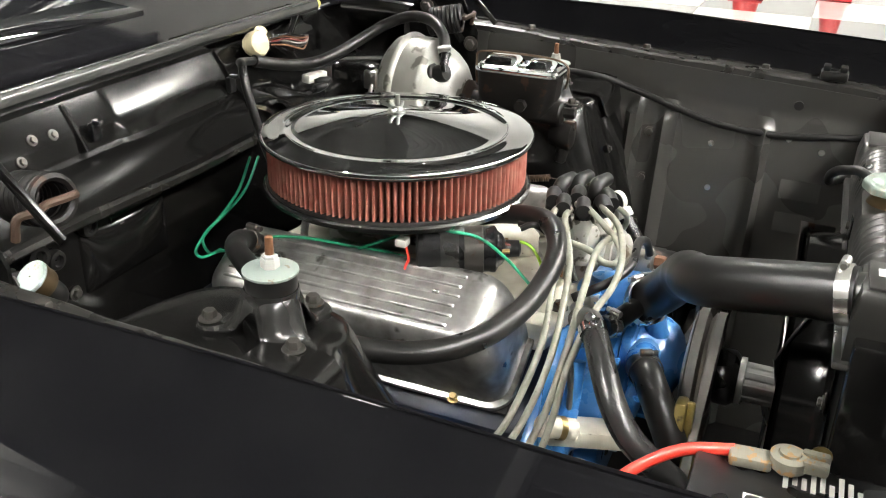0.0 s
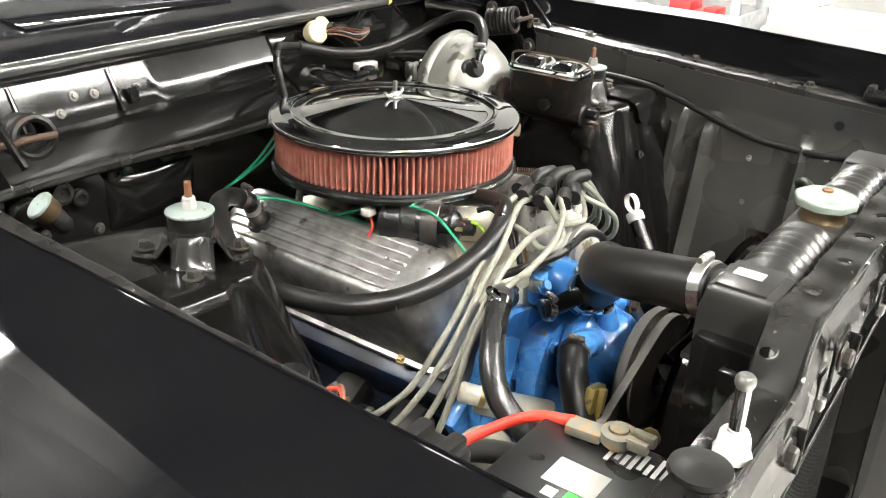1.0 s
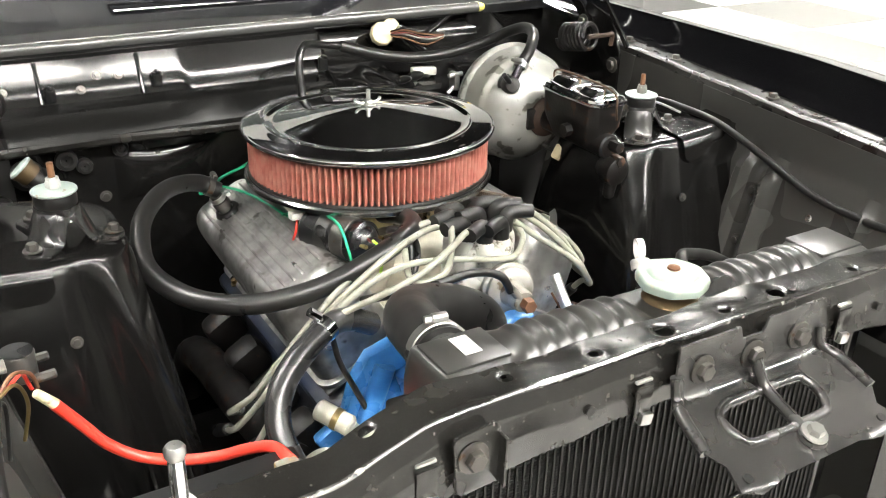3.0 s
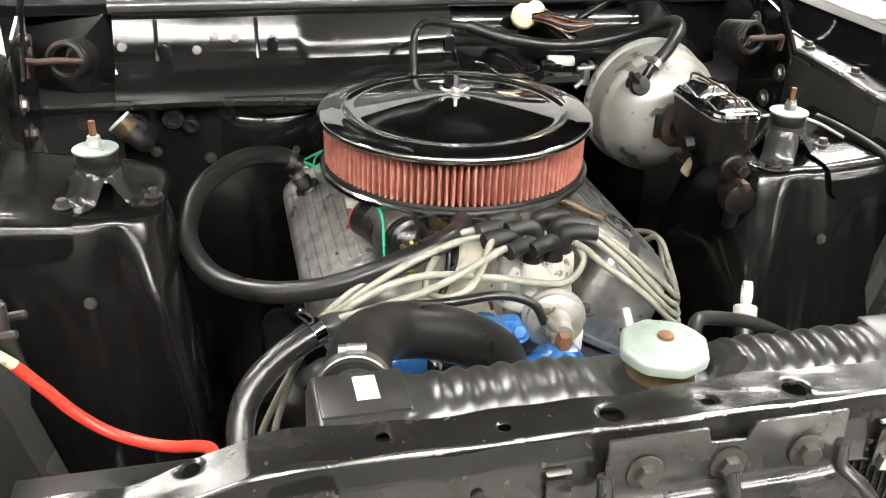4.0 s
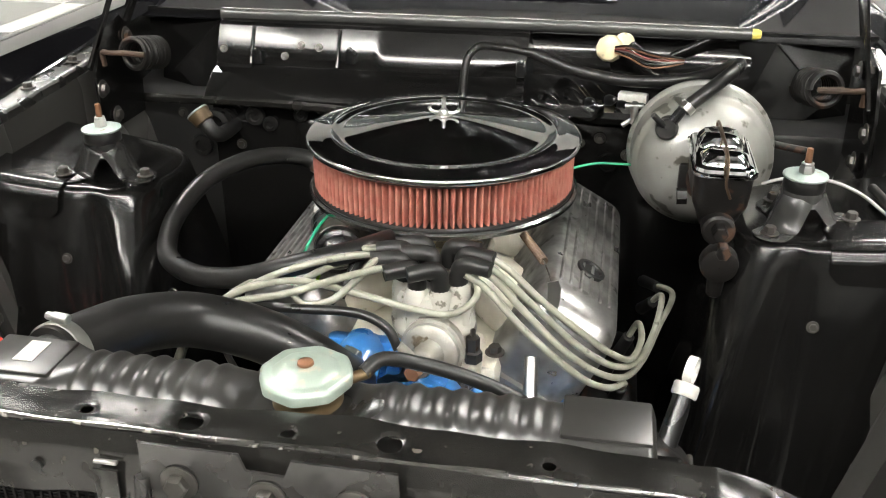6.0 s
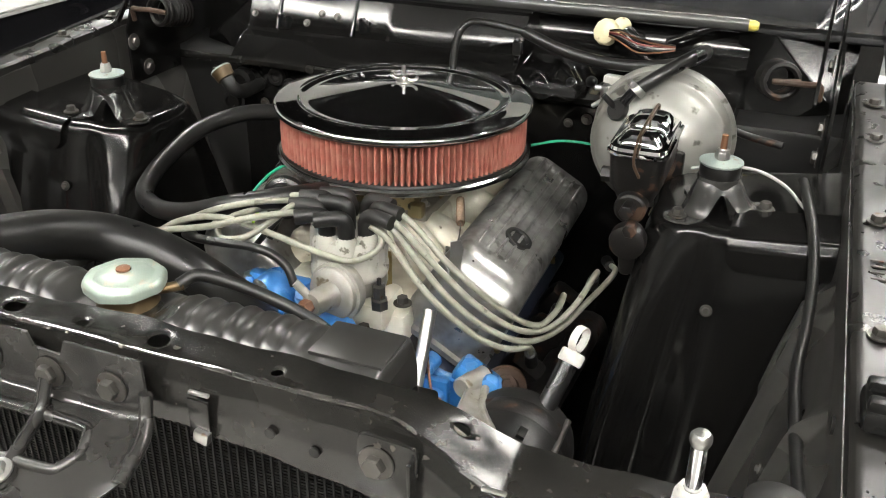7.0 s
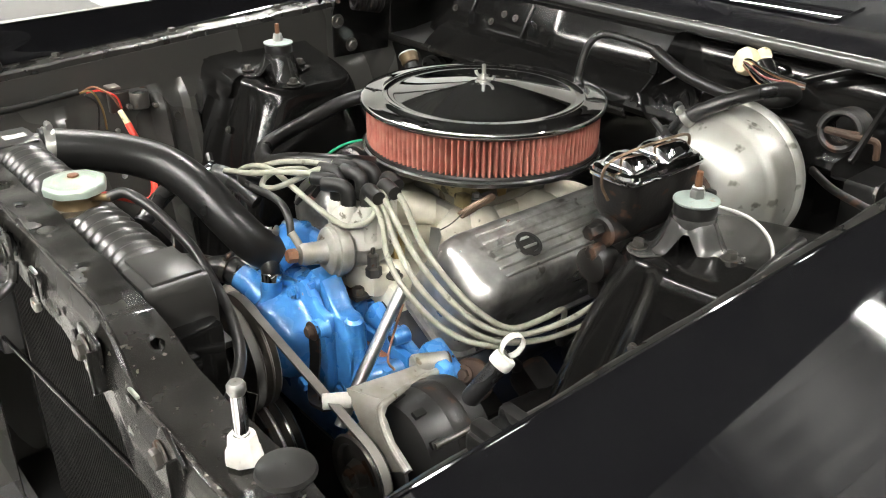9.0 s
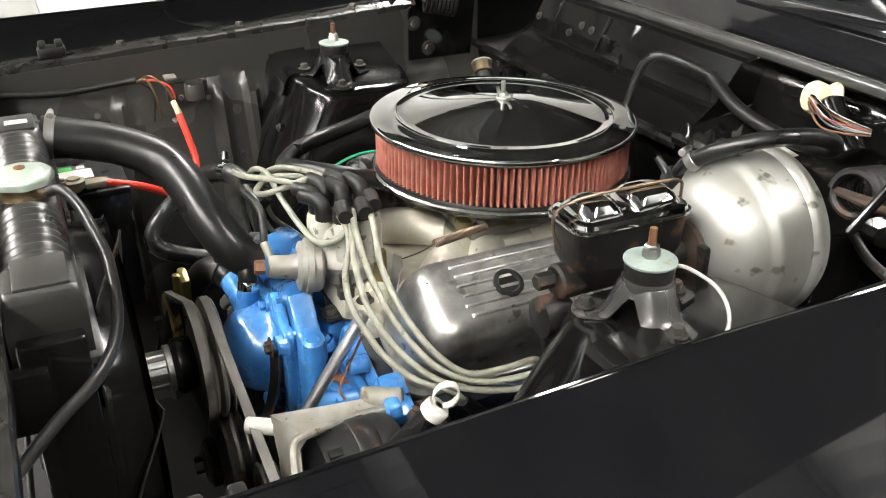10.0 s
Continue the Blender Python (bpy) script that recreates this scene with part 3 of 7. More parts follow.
def tower(s):
    t = thing("shock_tower", (s * 0.47, -0.08, 0.4), "satin black shock tower with a bolted three-legged shock mount", "shock tower", "shock towers")
    # outlines from the outer front corner round the inner side to the outer rear corner: x, y at each height
    levels = ((0.40, ((0.560, -0.300), (0.430, -0.300), (0.372, -0.282), (0.318, -0.285), (0.296, -0.235), (0.300, -0.08), (0.318, 0.15), (0.560, 0.20))),
              (0.70, ((0.5745, -0.240), (0.455, -0.238), (0.400, -0.218), (0.352, -0.228), (0.331, -0.190), (0.336, -0.07), (0.352, 0.09), (0.5745, 0.14))),
              (0.84, ((0.5745, -0.200), (0.460, -0.196), (0.416, -0.179), (0.378, -0.190), (0.353, -0.155), (0.352, -0.07), (0.368, 0.055), (0.5745, 0.09))),
              (0.915, ((0.5745, -0.172), (0.464, -0.166), (0.430, -0.155), (0.396, -0.156), (0.366, -0.128), (0.361, -0.07), (0.380, 0.035), (0.5745, 0.06))),
              (0.940, ((0.5745, -0.163), (0.465, -0.158), (0.432, -0.150), (0.402, -0.146), (0.371, -0.121), (0.365, -0.07), (0.385, 0.030), (0.5745, 0.052))))

    def outline(z, inset=0.0):
        k = max(i for i in range(len(levels)) if levels[i][0] <= z + 1e-6)
        k = min(k, len(levels) - 2)
        f = (z - levels[k][0]) / (levels[k + 1][0] - levels[k][0])
        pts = [Vector((p[0] + (q[0] - p[0]) * f, p[1] + (q[1] - p[1]) * f, 0)) for p, q in zip(levels[k][1], levels[k + 1][1])]
        c = Vector((0.47, -0.06, 0))
        pts = [p + (c - p).normalized() * inset if i not in (0, 7) else p for i, p in enumerate(pts)]
        return smooth_line(pts, 7)
    rings = []
    for z, inset, dz in ((0.40, 0, 0), (0.50, 0, 0), (0.60, 0, 0), (0.70, 0, 0), (0.77, 0, 0), (0.84, 0, 0), (0.88, 0, 0), (0.915, 0, 0), (0.932, 0, 0), (0.940, 0.0015, 0), (0.940, 0.004, 0.0045), (0.940, 0.009, 0.0075), (0.940, 0.018, 0.0085), (0.940, 0.040, 0.0085)):
        rings.append([(s * p.x, p.y, z + dz + 0.10 * (p.x - 0.4) * min(1, max(0, (z - 0.8) / 0.12))) for p in outline(min(z, 0.94), inset)])
    bm = bmesh.new()
    skin(bm, rings)
    part("tower_body", settle_normals(bm), TOWER, t, sharp=50)

    def gusset(u, v):
        prof = ((-0.098, 0.9605), (-0.150, 0.9585), (-0.162, 0.9535), (-0.1685, 0.944), (-0.172, 0.930), (-0.1755, 0.918))
        k = v * (len(prof) - 1)
        i = min(int(k), len(prof) - 2)
        w = k - i
        y, z = (prof[i][n] + (prof[i + 1][n] - prof[i][n]) * w for n in (0, 1))
        cut = 0.012 * max(0, 1 - (1 - v) / 0.25) ** 2
        x = 0.462 + cut + (0.5735 - 0.462 - cut) * u
        return (s * x, y - 0.002 * math.sin(math.pi * u), z + 0.10 * (x - 0.46) * (1 - 0.4 * v))
    part("gusset_plate", sheet(gusset, 20, 24, 0.003), TOWER, t, "bent gusset plate over the front edge")
    bolt(t, (s * 0.452, -0.187, 0.870), (0, -1, 0.3), 0.0045, 0.004, DARKSTEEL)
    # three-legged mount, one pressing turned alike on both sides
    c = Vector((s * 0.437, -0.085, 0.0))
    legs = [radians(a) for a in (-130, -8, 112)]
    reach = 0.057

    def floor_at(x):
        return 0.9485 + 0.10 * (abs(x) - 0.4)

    def spider(u, v):
        th = 2 * math.pi * u
        d = min((abs((th - a + math.pi) % (2 * math.pi) - math.pi) for a in legs))
        half = 0.0215
        rim = half / max(math.sin(min(d, math.pi / 2)), 1e-3)
        end = reach + 0.012 * math.cos(min(1.5, d * 3.2)) if d < 0.35 else rim
        end = max(0.0262, min(end, rim, reach + 0.012))
        r = 0.0205 + (end - 0.0205) * v
        off = min(1.0, r * math.sin(d) / half) if d < 1.5 else 1.0
        x, y = c.x + r * math.cos(th), c.y + r * math.sin(th)
        zf = floor_at(c.x + reach * math.cos(th)) + 0.0032
        k = min(1.0, max(0.0, (r - 0.0225) / (0.046 - 0.0225)))
        z = 0.9925 + (zf - 0.9925) * (1 - math.cos(math.pi * k ** 0.85)) / 2
        z -= (0.0065 * off ** 2.5 + 0.004 * off ** 8) * max(0, 1 - k * k) * min(1, v * 3)
        return (x, y, max(z, zf))
    mount = sheet(spider, 144, 18, 0.0024)
    bmesh.ops.remove_doubles(mount, verts=mount.verts, dist=1e-5)
    lathe([(0.0205, 0.984), (0.0215, 0.9935), (0.0245, 0.9945), (0.0252, 0.991), (0.0245, 0.984)], 36, Matrix.Translation(c), mount)
    spider_part = part("shock_mount", mount, MOUNT if s < 0 else MOUNTBARE, t, "black pressed steel three-legged mount" if s < 0 else "worn bare steel three-legged mount", sharp=50)
    for a in legs:
        x, y = c.x + reach * math.cos(a), c.y + reach * math.sin(a)
        bolt(spider_part, (x, y, floor_at(x) + 0.0055), (0, 0, 1), 0.0068, 0.0075, DARKSTEEL)
    m = Matrix.Translation(c)
    part("bushing", lathe([(0.012, 0.990), (0.0218, 0.991), (0.0232, 0.9935), (0.0236, 1.003), (0.0222, 1.0075), (0.006, 1.008)], 36, m), RUBBER, t, "black rubber bushing")
    part("washer", lathe([(0.004, 1.008), (0.0235, 1.0082), (0.0252, 1.0095), (0.0250, 1.0112), (0.019, 1.0120), (0.0085, 1.0132), (0.003, 1.0138)], 40, m), ZINC, t, "pale zinc dished washer")
    nut = bmesh.new()
    hexagon(0.0085, m @ Matrix.Translation((0, 0, 1.0134)), 0.009, nut)
    hexagon(0.0072, m @ Matrix.Translation((0, 0, 1.0222)), 0.004, nut)
    part("nut", nut, PALETUBE if s < 0 else STEEL, t, "pale plated lock nut", sharp=30)
    part("stud", rod(c + Vector((0, 0, 1.02)), c + Vector((0, 0, 1.043)), 0.0042, 0.0036, edge=0.0006), COPPER, t, "rust-brown threaded stud")


for side_sign in (-1, 1):
    fender(side_sign)
    apron(side_sign)
    tower(side_sign)


def bay_floor():
    # added dark plate stands in for the shaded voids under the engine
    single("bay_floor_plate", block((0, -0.15, 0.36), (1.1, 1.0, 0.06), 0.01), DULLBLACK, "added dark plate closing the bay below the engine", "crossmember")


def cowl():
    w = thing("firewall", (0, 0.27, 0.4), "glossy black firewall and cowl panel with clips and bolts", "firewall", kind="structure")
    prof_l = [(0.385, 1.062), (0.345, 1.056), (0.337, 1.052), (0.3205, 1.0225), (0.3165, 1.0140), (0.3133, 1.0060), (0.3110, 0.9990), (0.3095, 0.9930), (0.304, 0.9885), (0.285, 0.984), (0.258, 0.966), (0.246, 0.955), (0.243, 0.946), (0.25, 0.938), (0.272, 0.934), (0.272, 0.7), (0.272, 0.4)]
    prof_r = [(0.415, 1.062), (0.400, 1.056), (0.385, 1.045), (0.372, 1.010), (0.368, 0.985), (0.34, 0.980), (0.262, 0.974), (0.232, 0.970), (0.226, 0.962), (0.23, 0.952), (0.245, 0.944), (0.272, 0.934), (0.272, 0.7), (0.272, 0.4)]

    def dent(t, c, d):
        k = max(0.0, min(1.0, (t + 0.172) / 0.010)) if d > 0.985 else 0.0
        return c + 0.0008 * math.sin(9 * t + 20 * d) + 0.11 * k * (d - 1.022), d + 0.0004 * math.sin(23 * t)
    part("cowl_panel", strip(prof_l, -0.446, 0.075, "x", 0.0015, dent, 120), BAY, w, "pressed black cowl panel", sharp=12)
    part("cowl_recess", strip(prof_r, 0.075, 0.425, "x", 0.0015, dent, 44), BAY, w, "recessed black cowl panel behind the wiper motor")
    for x0, x1 in ((-0.62, -0.446), (0.425, 0.62)):
        part("lower_panel", strip([(0.420, 0.948), (0.35, 0.9375), (0.276, 0.936), (0.2725, 0.930), (0.272, 0.7), (0.272, 0.4)], x0, x1, "x", 0.0015, None, 12), DULLBLACK, w, "dull black lower firewall corner")
        xe, prof = (x1, prof_l) if x0 < 0 else (x0, prof_r)
        side = [(c, d) for c, d in prof if d > 0.93] + [(0.43, 0.934), (0.43, 1.06)]
        part("cowl_side", plate(side, 0.0015, Matrix(((0, 0, 1, xe - 0.001), (1, 0, 0, 0), (0, 1, 0, 0), (0, 0, 0, 1)))), BAY, w)
        part("back_panel", strip([(0.425, 1.058), (0.424, 1.0), (0.421, 0.945)], x0, x1, "x", 0.0015, None, 6), BAY, w)
    part("recess_end", plate([(0.30, 1.0), (0.336, 1.052), (0.40, 1.056), (0.372, 0.99), (0.26, 0.97)], 0.0015, Matrix(((0, 0, 1, 0.0745), (1, 0, 0, 0), (0, 1, 0, 0), (0, 0, 0, 1)))), BAY, w)
    part("firewall_lip", strip([(0.244, 0.953), (0.2395, 0.949), (0.239, 0.942), (0.243, 0.938)], -0.58, 0.07, "x", 0.002, lambda t, c, d: (c, d + 0.002 * math.sin(14 * t) - 0.012 * (t + 0.3)), 40), SUPPORT, w, "chipped seam lip")
    for x in (-0.385, -0.236):
        part("seam_bead", tube([(x, 0.304, 0.996), (x, 0.316, 1.018), (x, 0.335, 1.0505)], 0.0032, 8, 4), BAY, w)
    for x, z in ((-0.435, 1.016), (-0.327, 1.009), (-0.269, 1.024), (-0.30, 1.026)):
        bolt(w, (x, 0.3085 + (z - 1.0) * 0.5, z), (0, -1, 0.5), 0.0045, 0.004, DARKSTEEL)
    for x, z in ((-0.372, 1.012), (-0.213, 1.018), (0.068, 1.012)):
        bm = bmesh.new()
        block((x, 0.300 + (z - 1.0) * 0.55, z - 0.004), (0.016, 0.010, 0.024), 0.003, bm=bm)
        block((x, 0.294 + (z - 1.0) * 0.55, z + 0.009), (0.008, 0.014, 0.006), 0.002, bm=bm)
        part("cable_clip", bm, PLASTIC, w, "black plastic cable clip")
    part("cowl_top", strip([(0.384, 1.050), (0.392, 1.0475), (0.40, 1.0478), (0.44, 1.052), (0.60, 1.066), (0.80, 1.085), (0.95, 1.10)], -0.66, 0.66, "x", 0.0015, None, 24), PAINT, w, "glossy black cowl top")
    part("cowl_vent", block((0.0, 0.625, 1.0695), (0.42, 0.10, 0.008), 0.002, Matrix.Rotation(0.09, 3, "X"), seg=2), PAINT, w, "raised glossy cowl vent panel")
    # cowl end panels beside the hinges
    for s in (-1, 1):
        pts = [(0.405, 0.388, 1.054), (0.463, 0.384, 1.050), (0.548, 0.358, 0.966), (0.512, 0.348, 0.938), (0.415, 0.350, 0.938), (0.585, 0.412, 1.046), (0.578, 0.366, 0.945)]
        for face in ((0, 1, 2, 3, 4), (1, 5, 6, 2), (2, 6, 3)):
            fb = bmesh.new()
            fb.faces.new([fb.verts.new((s * pts[k][0], pts[k][1], pts[k][2])) for k in face])
            bmesh.ops.solidify(fb, geom=fb.faces[:], thickness=0.0015)
            part("cowl_end_panel", settle_normals(fb), BAY, w)
        part("cowl_fold", tube([(s * 0.463, 0.3825, 1.050), (s * 0.505, 0.3695, 1.008), (s * 0.548, 0.3565, 0.966)], 0.0022, 8), BAY, w)
    # blanked heater outlets
    for x, z, r in ((-0.425, 0.905, 0.021), (-0.37, 0.918, 0.016), (-0.345, 0.905, 0.012), (-0.47, 0.86, 0.018), (-0.29, 0.925, 0.012)):
        part("grommet", lathe([(r, 0), (r * 1.05, 0.004), (r * 0.95, 0.010), (r * 0.6, 0.011), (r * 0.5, 0.006), (0.001, 0.006)], 24, axis_to((x, 0.272, z), (x, 0.2, z))), RUBBER, w)
    for x, z, r in ((-0.235, 0.905, 0.007), (-0.205, 0.885, 0.005), (-0.255, 0.87, 0.006), (-0.40, 0.865, 0.006), (-0.50, 0.915, 0.006), (-0.32, 0.85, 0.006), (0.20, 0.915, 0.006), (0.245, 0.89, 0.007), (0.17, 0.905, 0.005)):
        bolt(w, (x, 0.2705, z), (0, -1, 0), r, 0.005, DARKSTEEL)
    for x, z in ((-0.265, 0.915), (-0.39, 0.892), (0.215, 0.875)):
        part("stamped_disc", lathe([(0.017, -0.001), (0.0165, 0.003), (0.014, 0.0035), (0.0125, 0.001), (0.001, 0.0012)], 24, axis_to((x, 0.2705, z), (x, 0.2, z))), BAY, w)
    part("pressing", sheet(lambda u, v: (-0.30 + 0.15 * u, 0.271 - 0.012 * math.sin(math.pi * u) ** 0.6 * math.sin(math.pi * v) ** 0.6, 0.84 + 0.075 * v), 24, 16, 0.0015), BAY, w)
    return w


def car_body():
    """The rest of the car, out of view: windscreen, pillars and roof, added to darken cowl reflections."""
    b = thing("car_body", (0, 1.5, 1.1), "unseen black car body with a dark windscreen, added to darken cowl reflections", "car body")

    def glass(u, v):
        x = 2 * u - 1
        return (x * (0.63 - 0.09 * v), 0.955 + 0.46 * v - 0.05 * x * x + 0.03 * math.sin(math.pi * v), 1.105 + 0.33 * v)

    def top(u, v):
        x = 2 * u - 1
        return (x * 0.54, 1.415 + 1.2 * v - 0.05 * x * x * (1 - v), 1.437 + 0.05 * math.sin(math.pi * (0.15 + 0.7 * v)) - 0.023 - 0.04 * x * x * v)
    part("windscreen", sheet(glass, 24, 10, 0.006), WINDSCREEN, b, "dark windscreen glass")
    part("roof", sheet(top, 24, 12, 0.0015), PAINT, b)
    for s in (-1, 1):
        part("pillar", tube([(s * 0.632, 0.905, 1.105), (s * 0.59, 1.14, 1.27), (s * 0.542, 1.365, 1.435)], 0.018, 12), PAINT, b)
        part("side", plate([(0.93, 1.10), (1.36, 1.43), (2.55, 1.43), (2.62, 1.10), (2.62, 0.35), (0.93, 0.35)], 0.004, Matrix(((0, 0, 1, s * 0.645), (1, 0, 0, 0), (0, 1, 0, 0), (0, 0, 0, 1)))), PAINT, b)
    part("rear_panel", block((0, 2.6, 0.9), (1.28, 0.03, 1.1), 0.01), PAINT, b)


def heater_fitting():
    h = thing("heater_fitting", (-0.438, 0.235, 0.915), "brass heater outlet fitting with a pale blanking cap on the firewall", "pipe fitting")
    m = axis_to((-0.4226, 0.1956, 0.9214), (-0.4886, 0.2106, 0.995))
    part("pipe", lathe([(0.006, 0.006), (0.0165, 0.007), (0.0175, 0.011), (0.0175, 0.019), (0.019, 0.022), (0.019, 0.026)], 28, m), NECK, h)
    part("cap", lathe([(0.0188, 0.024), (0.0192, 0.027), (0.0175, 0.029), (0.001, 0.0292)], 28, m), ZINC, h, "pale blanking cap")
    part("elbow", tube([(-0.4275, 0.1967, 0.9268), (-0.418, 0.1955, 0.914), (-0.411, 0.203, 0.905), (-0.408, 0.225, 0.900), (-0.408, 0.274, 0.900)], 0.0125, 14), BOOT, h, "black elbow on the firewall")
    part("rubber_boot", lathe([(0.018, 0), (0.022, 0.006), (0.022, 0.02), (0.014, 0.024), (0.012, 0.018), (0.001, 0.018)], 28, axis_to((-0.428, 0.262, 0.912), (-0.432, 0.2, 0.905))), RUBBER, h)


def hood():
    h = thing("hood", (0, 0.478, 1.215), "open black hood standing up on its hinges", "hood")
    tilt = radians(58)
    m = Matrix.Translation((0, 0.478, 1.215)) @ Matrix.Rotation(-tilt, 4, "X") @ Matrix.Rotation(math.pi, 4, "Z")
    # local: x across, y from the hinge edge to the front edge, z: outer side up
    def skin_fn(u, v):
        x, y = -0.615 + 1.23 * u, 1.14 * v
        return m @ Vector((x, y, 0.03 + 0.02 * (1 - (2 * u - 1) ** 2) - 0.015 * (1 if v > 0.985 or v < 0.01 else 0)))
    part("outer_skin", sheet(skin_fn, 24, 20, 0.0012), PAINT, h)
    def inner_fn(u, v):
        x, y = -0.60 + 1.2 * u, 0.01 + 1.12 * v
        well = 0.022 * max(0, math.sin(math.pi * min(1, max(0, (abs(2 * u - 1) - 0.06) / 0.72)))) ** 0.35 * max(0, math.sin(math.pi * min(1, max(0, (v - 0.07) / 0.83)))) ** 0.35
        return m @ Vector((x, y, -0.004 + well))
    part("inner_frame", sheet(inner_fn, 48, 40, 0.0012), BAY, h, "pressed inner frame")
    part("rear_edge", tube([m @ Vector((x, 0.004, 0.012)) for x in (-0.61, -0.3, 0, 0.3, 0.61)], 0.006, 10), PAINT, h, "rolled glossy rear edge")
    for x in (-0.52, -0.47, 0.47, 0.52):
        bolt(h, m @ Vector((x, 0.15, -0.006)), m.to_3x3() @ Vector((0, 0, -1)), 0.008, 0.006, DARKSTEEL)
    for k in range(24):
        part("bead", block(m @ Vector((-0.30 + 0.026 * k, 0.05, -0.006)), (0.014, 0.004, 0.003), 0.001), BAY, h)


def hinge(s):
    h = thing("spring_hinge", (s * 0.52, 0.15, 0.96), "black hood hinge with a rusty coil spring", "hinge", "hood hinges")
    pts, turns = [], 8
    a, b = Vector((s * 0.484, 0.105, 1.058)), Vector((s * 0.472, 0.160, 1.047))
    d = b - a
    q = d.to_track_quat("Z", "Y")
    for k in range(turns * 20 + 1):
        ang = 2 * math.pi * k / 20
        pts.append(a + d * (k / (turns * 20)) + q @ Vector((0.0215 * math.cos(ang), 0.0215 * math.sin(ang), 0)))
    coil = part("coil_spring", tube(pts, 0.0042, 6, 1), RUSTIRON, h, "greasy black coil spring")
    part("spring_hook", tube([a + q @ Vector((-0.022, 0, 0)), a + q @ Vector((-0.01, 0, -0.004)), a + q @ Vector((0.012, 0, -0.006)), a + Vector((s * 0.03, -0.010, 0.002)), a + Vector((s * 0.046, -0.004, 0)), a + Vector((s * 0.048, 0.0, -0.02))], 0.0040, 8), RUST, coil, "rusty spring hook")
    part("base_plate", plate([(-0.06, -0.09), (0.07, -0.09), (0.08, 0.03), (0.03, 0.075), (-0.03, 0.06), (-0.06, 0.0)], 0.004,
         Matrix.Translation((s * 0.55, 0.16, 1.02)) @ Matrix(((0, 0, 1, 0), (1, 0, 0, 0), (0, 1, 0, 0), (0, 0, 0, 1)))), BAY, h)
    for p0, p1, wd in (((s * 0.527, 0.056, 1.045), (s * 0.534, 0.355, 1.335), 0.010), ((s * 0.552, 0.13, 1.00), (s * 0.545, 0.46, 1.31), 0.022)):
        v0, v1 = Vector(p0), Vector(p1)
        mm = axis_to(v0, v1)
        part("arm", block((v0 + v1) / 2, (0.005, wd, (v1 - v0).length), 0.0015, mm.to_3x3()), BAY, h, "flat steel hinge arm")
    for p in ((s * 0.545, 0.11, 1.0), (s * 0.545, 0.20, 1.06), (s * 0.545, 0.14, 0.95)):
        bolt(h, p, (-s, 0, 0), 0.009, 0.006, DARKSTEEL)


bay_floor()
cowl()
car_body()
heater_fitting()
hood()
for side_sign in (-1, 1):
    hinge(side_sign)
seal = thing("hood_seal", (0, 0.366, 1.05), "long dark grey rubber hood seal along the cowl, yellow tip", "seal")
part("tube", tube([(-0.453, 0.366, 1.064), (-0.2, 0.370, 1.064), (0.1, 0.372, 1.065), (0.419, 0.368, 1.066)], 0.0105, 18), SEAL, seal)
part("tip", lathe([(0.0085, 0), (0.0085, 0.008), (0.006, 0.014), (0.001, 0.015)], 14, axis_to((0.419, 0.368, 1.066), (0.45, 0.366, 1.066))), YELLOW, seal, "yellow end tip")


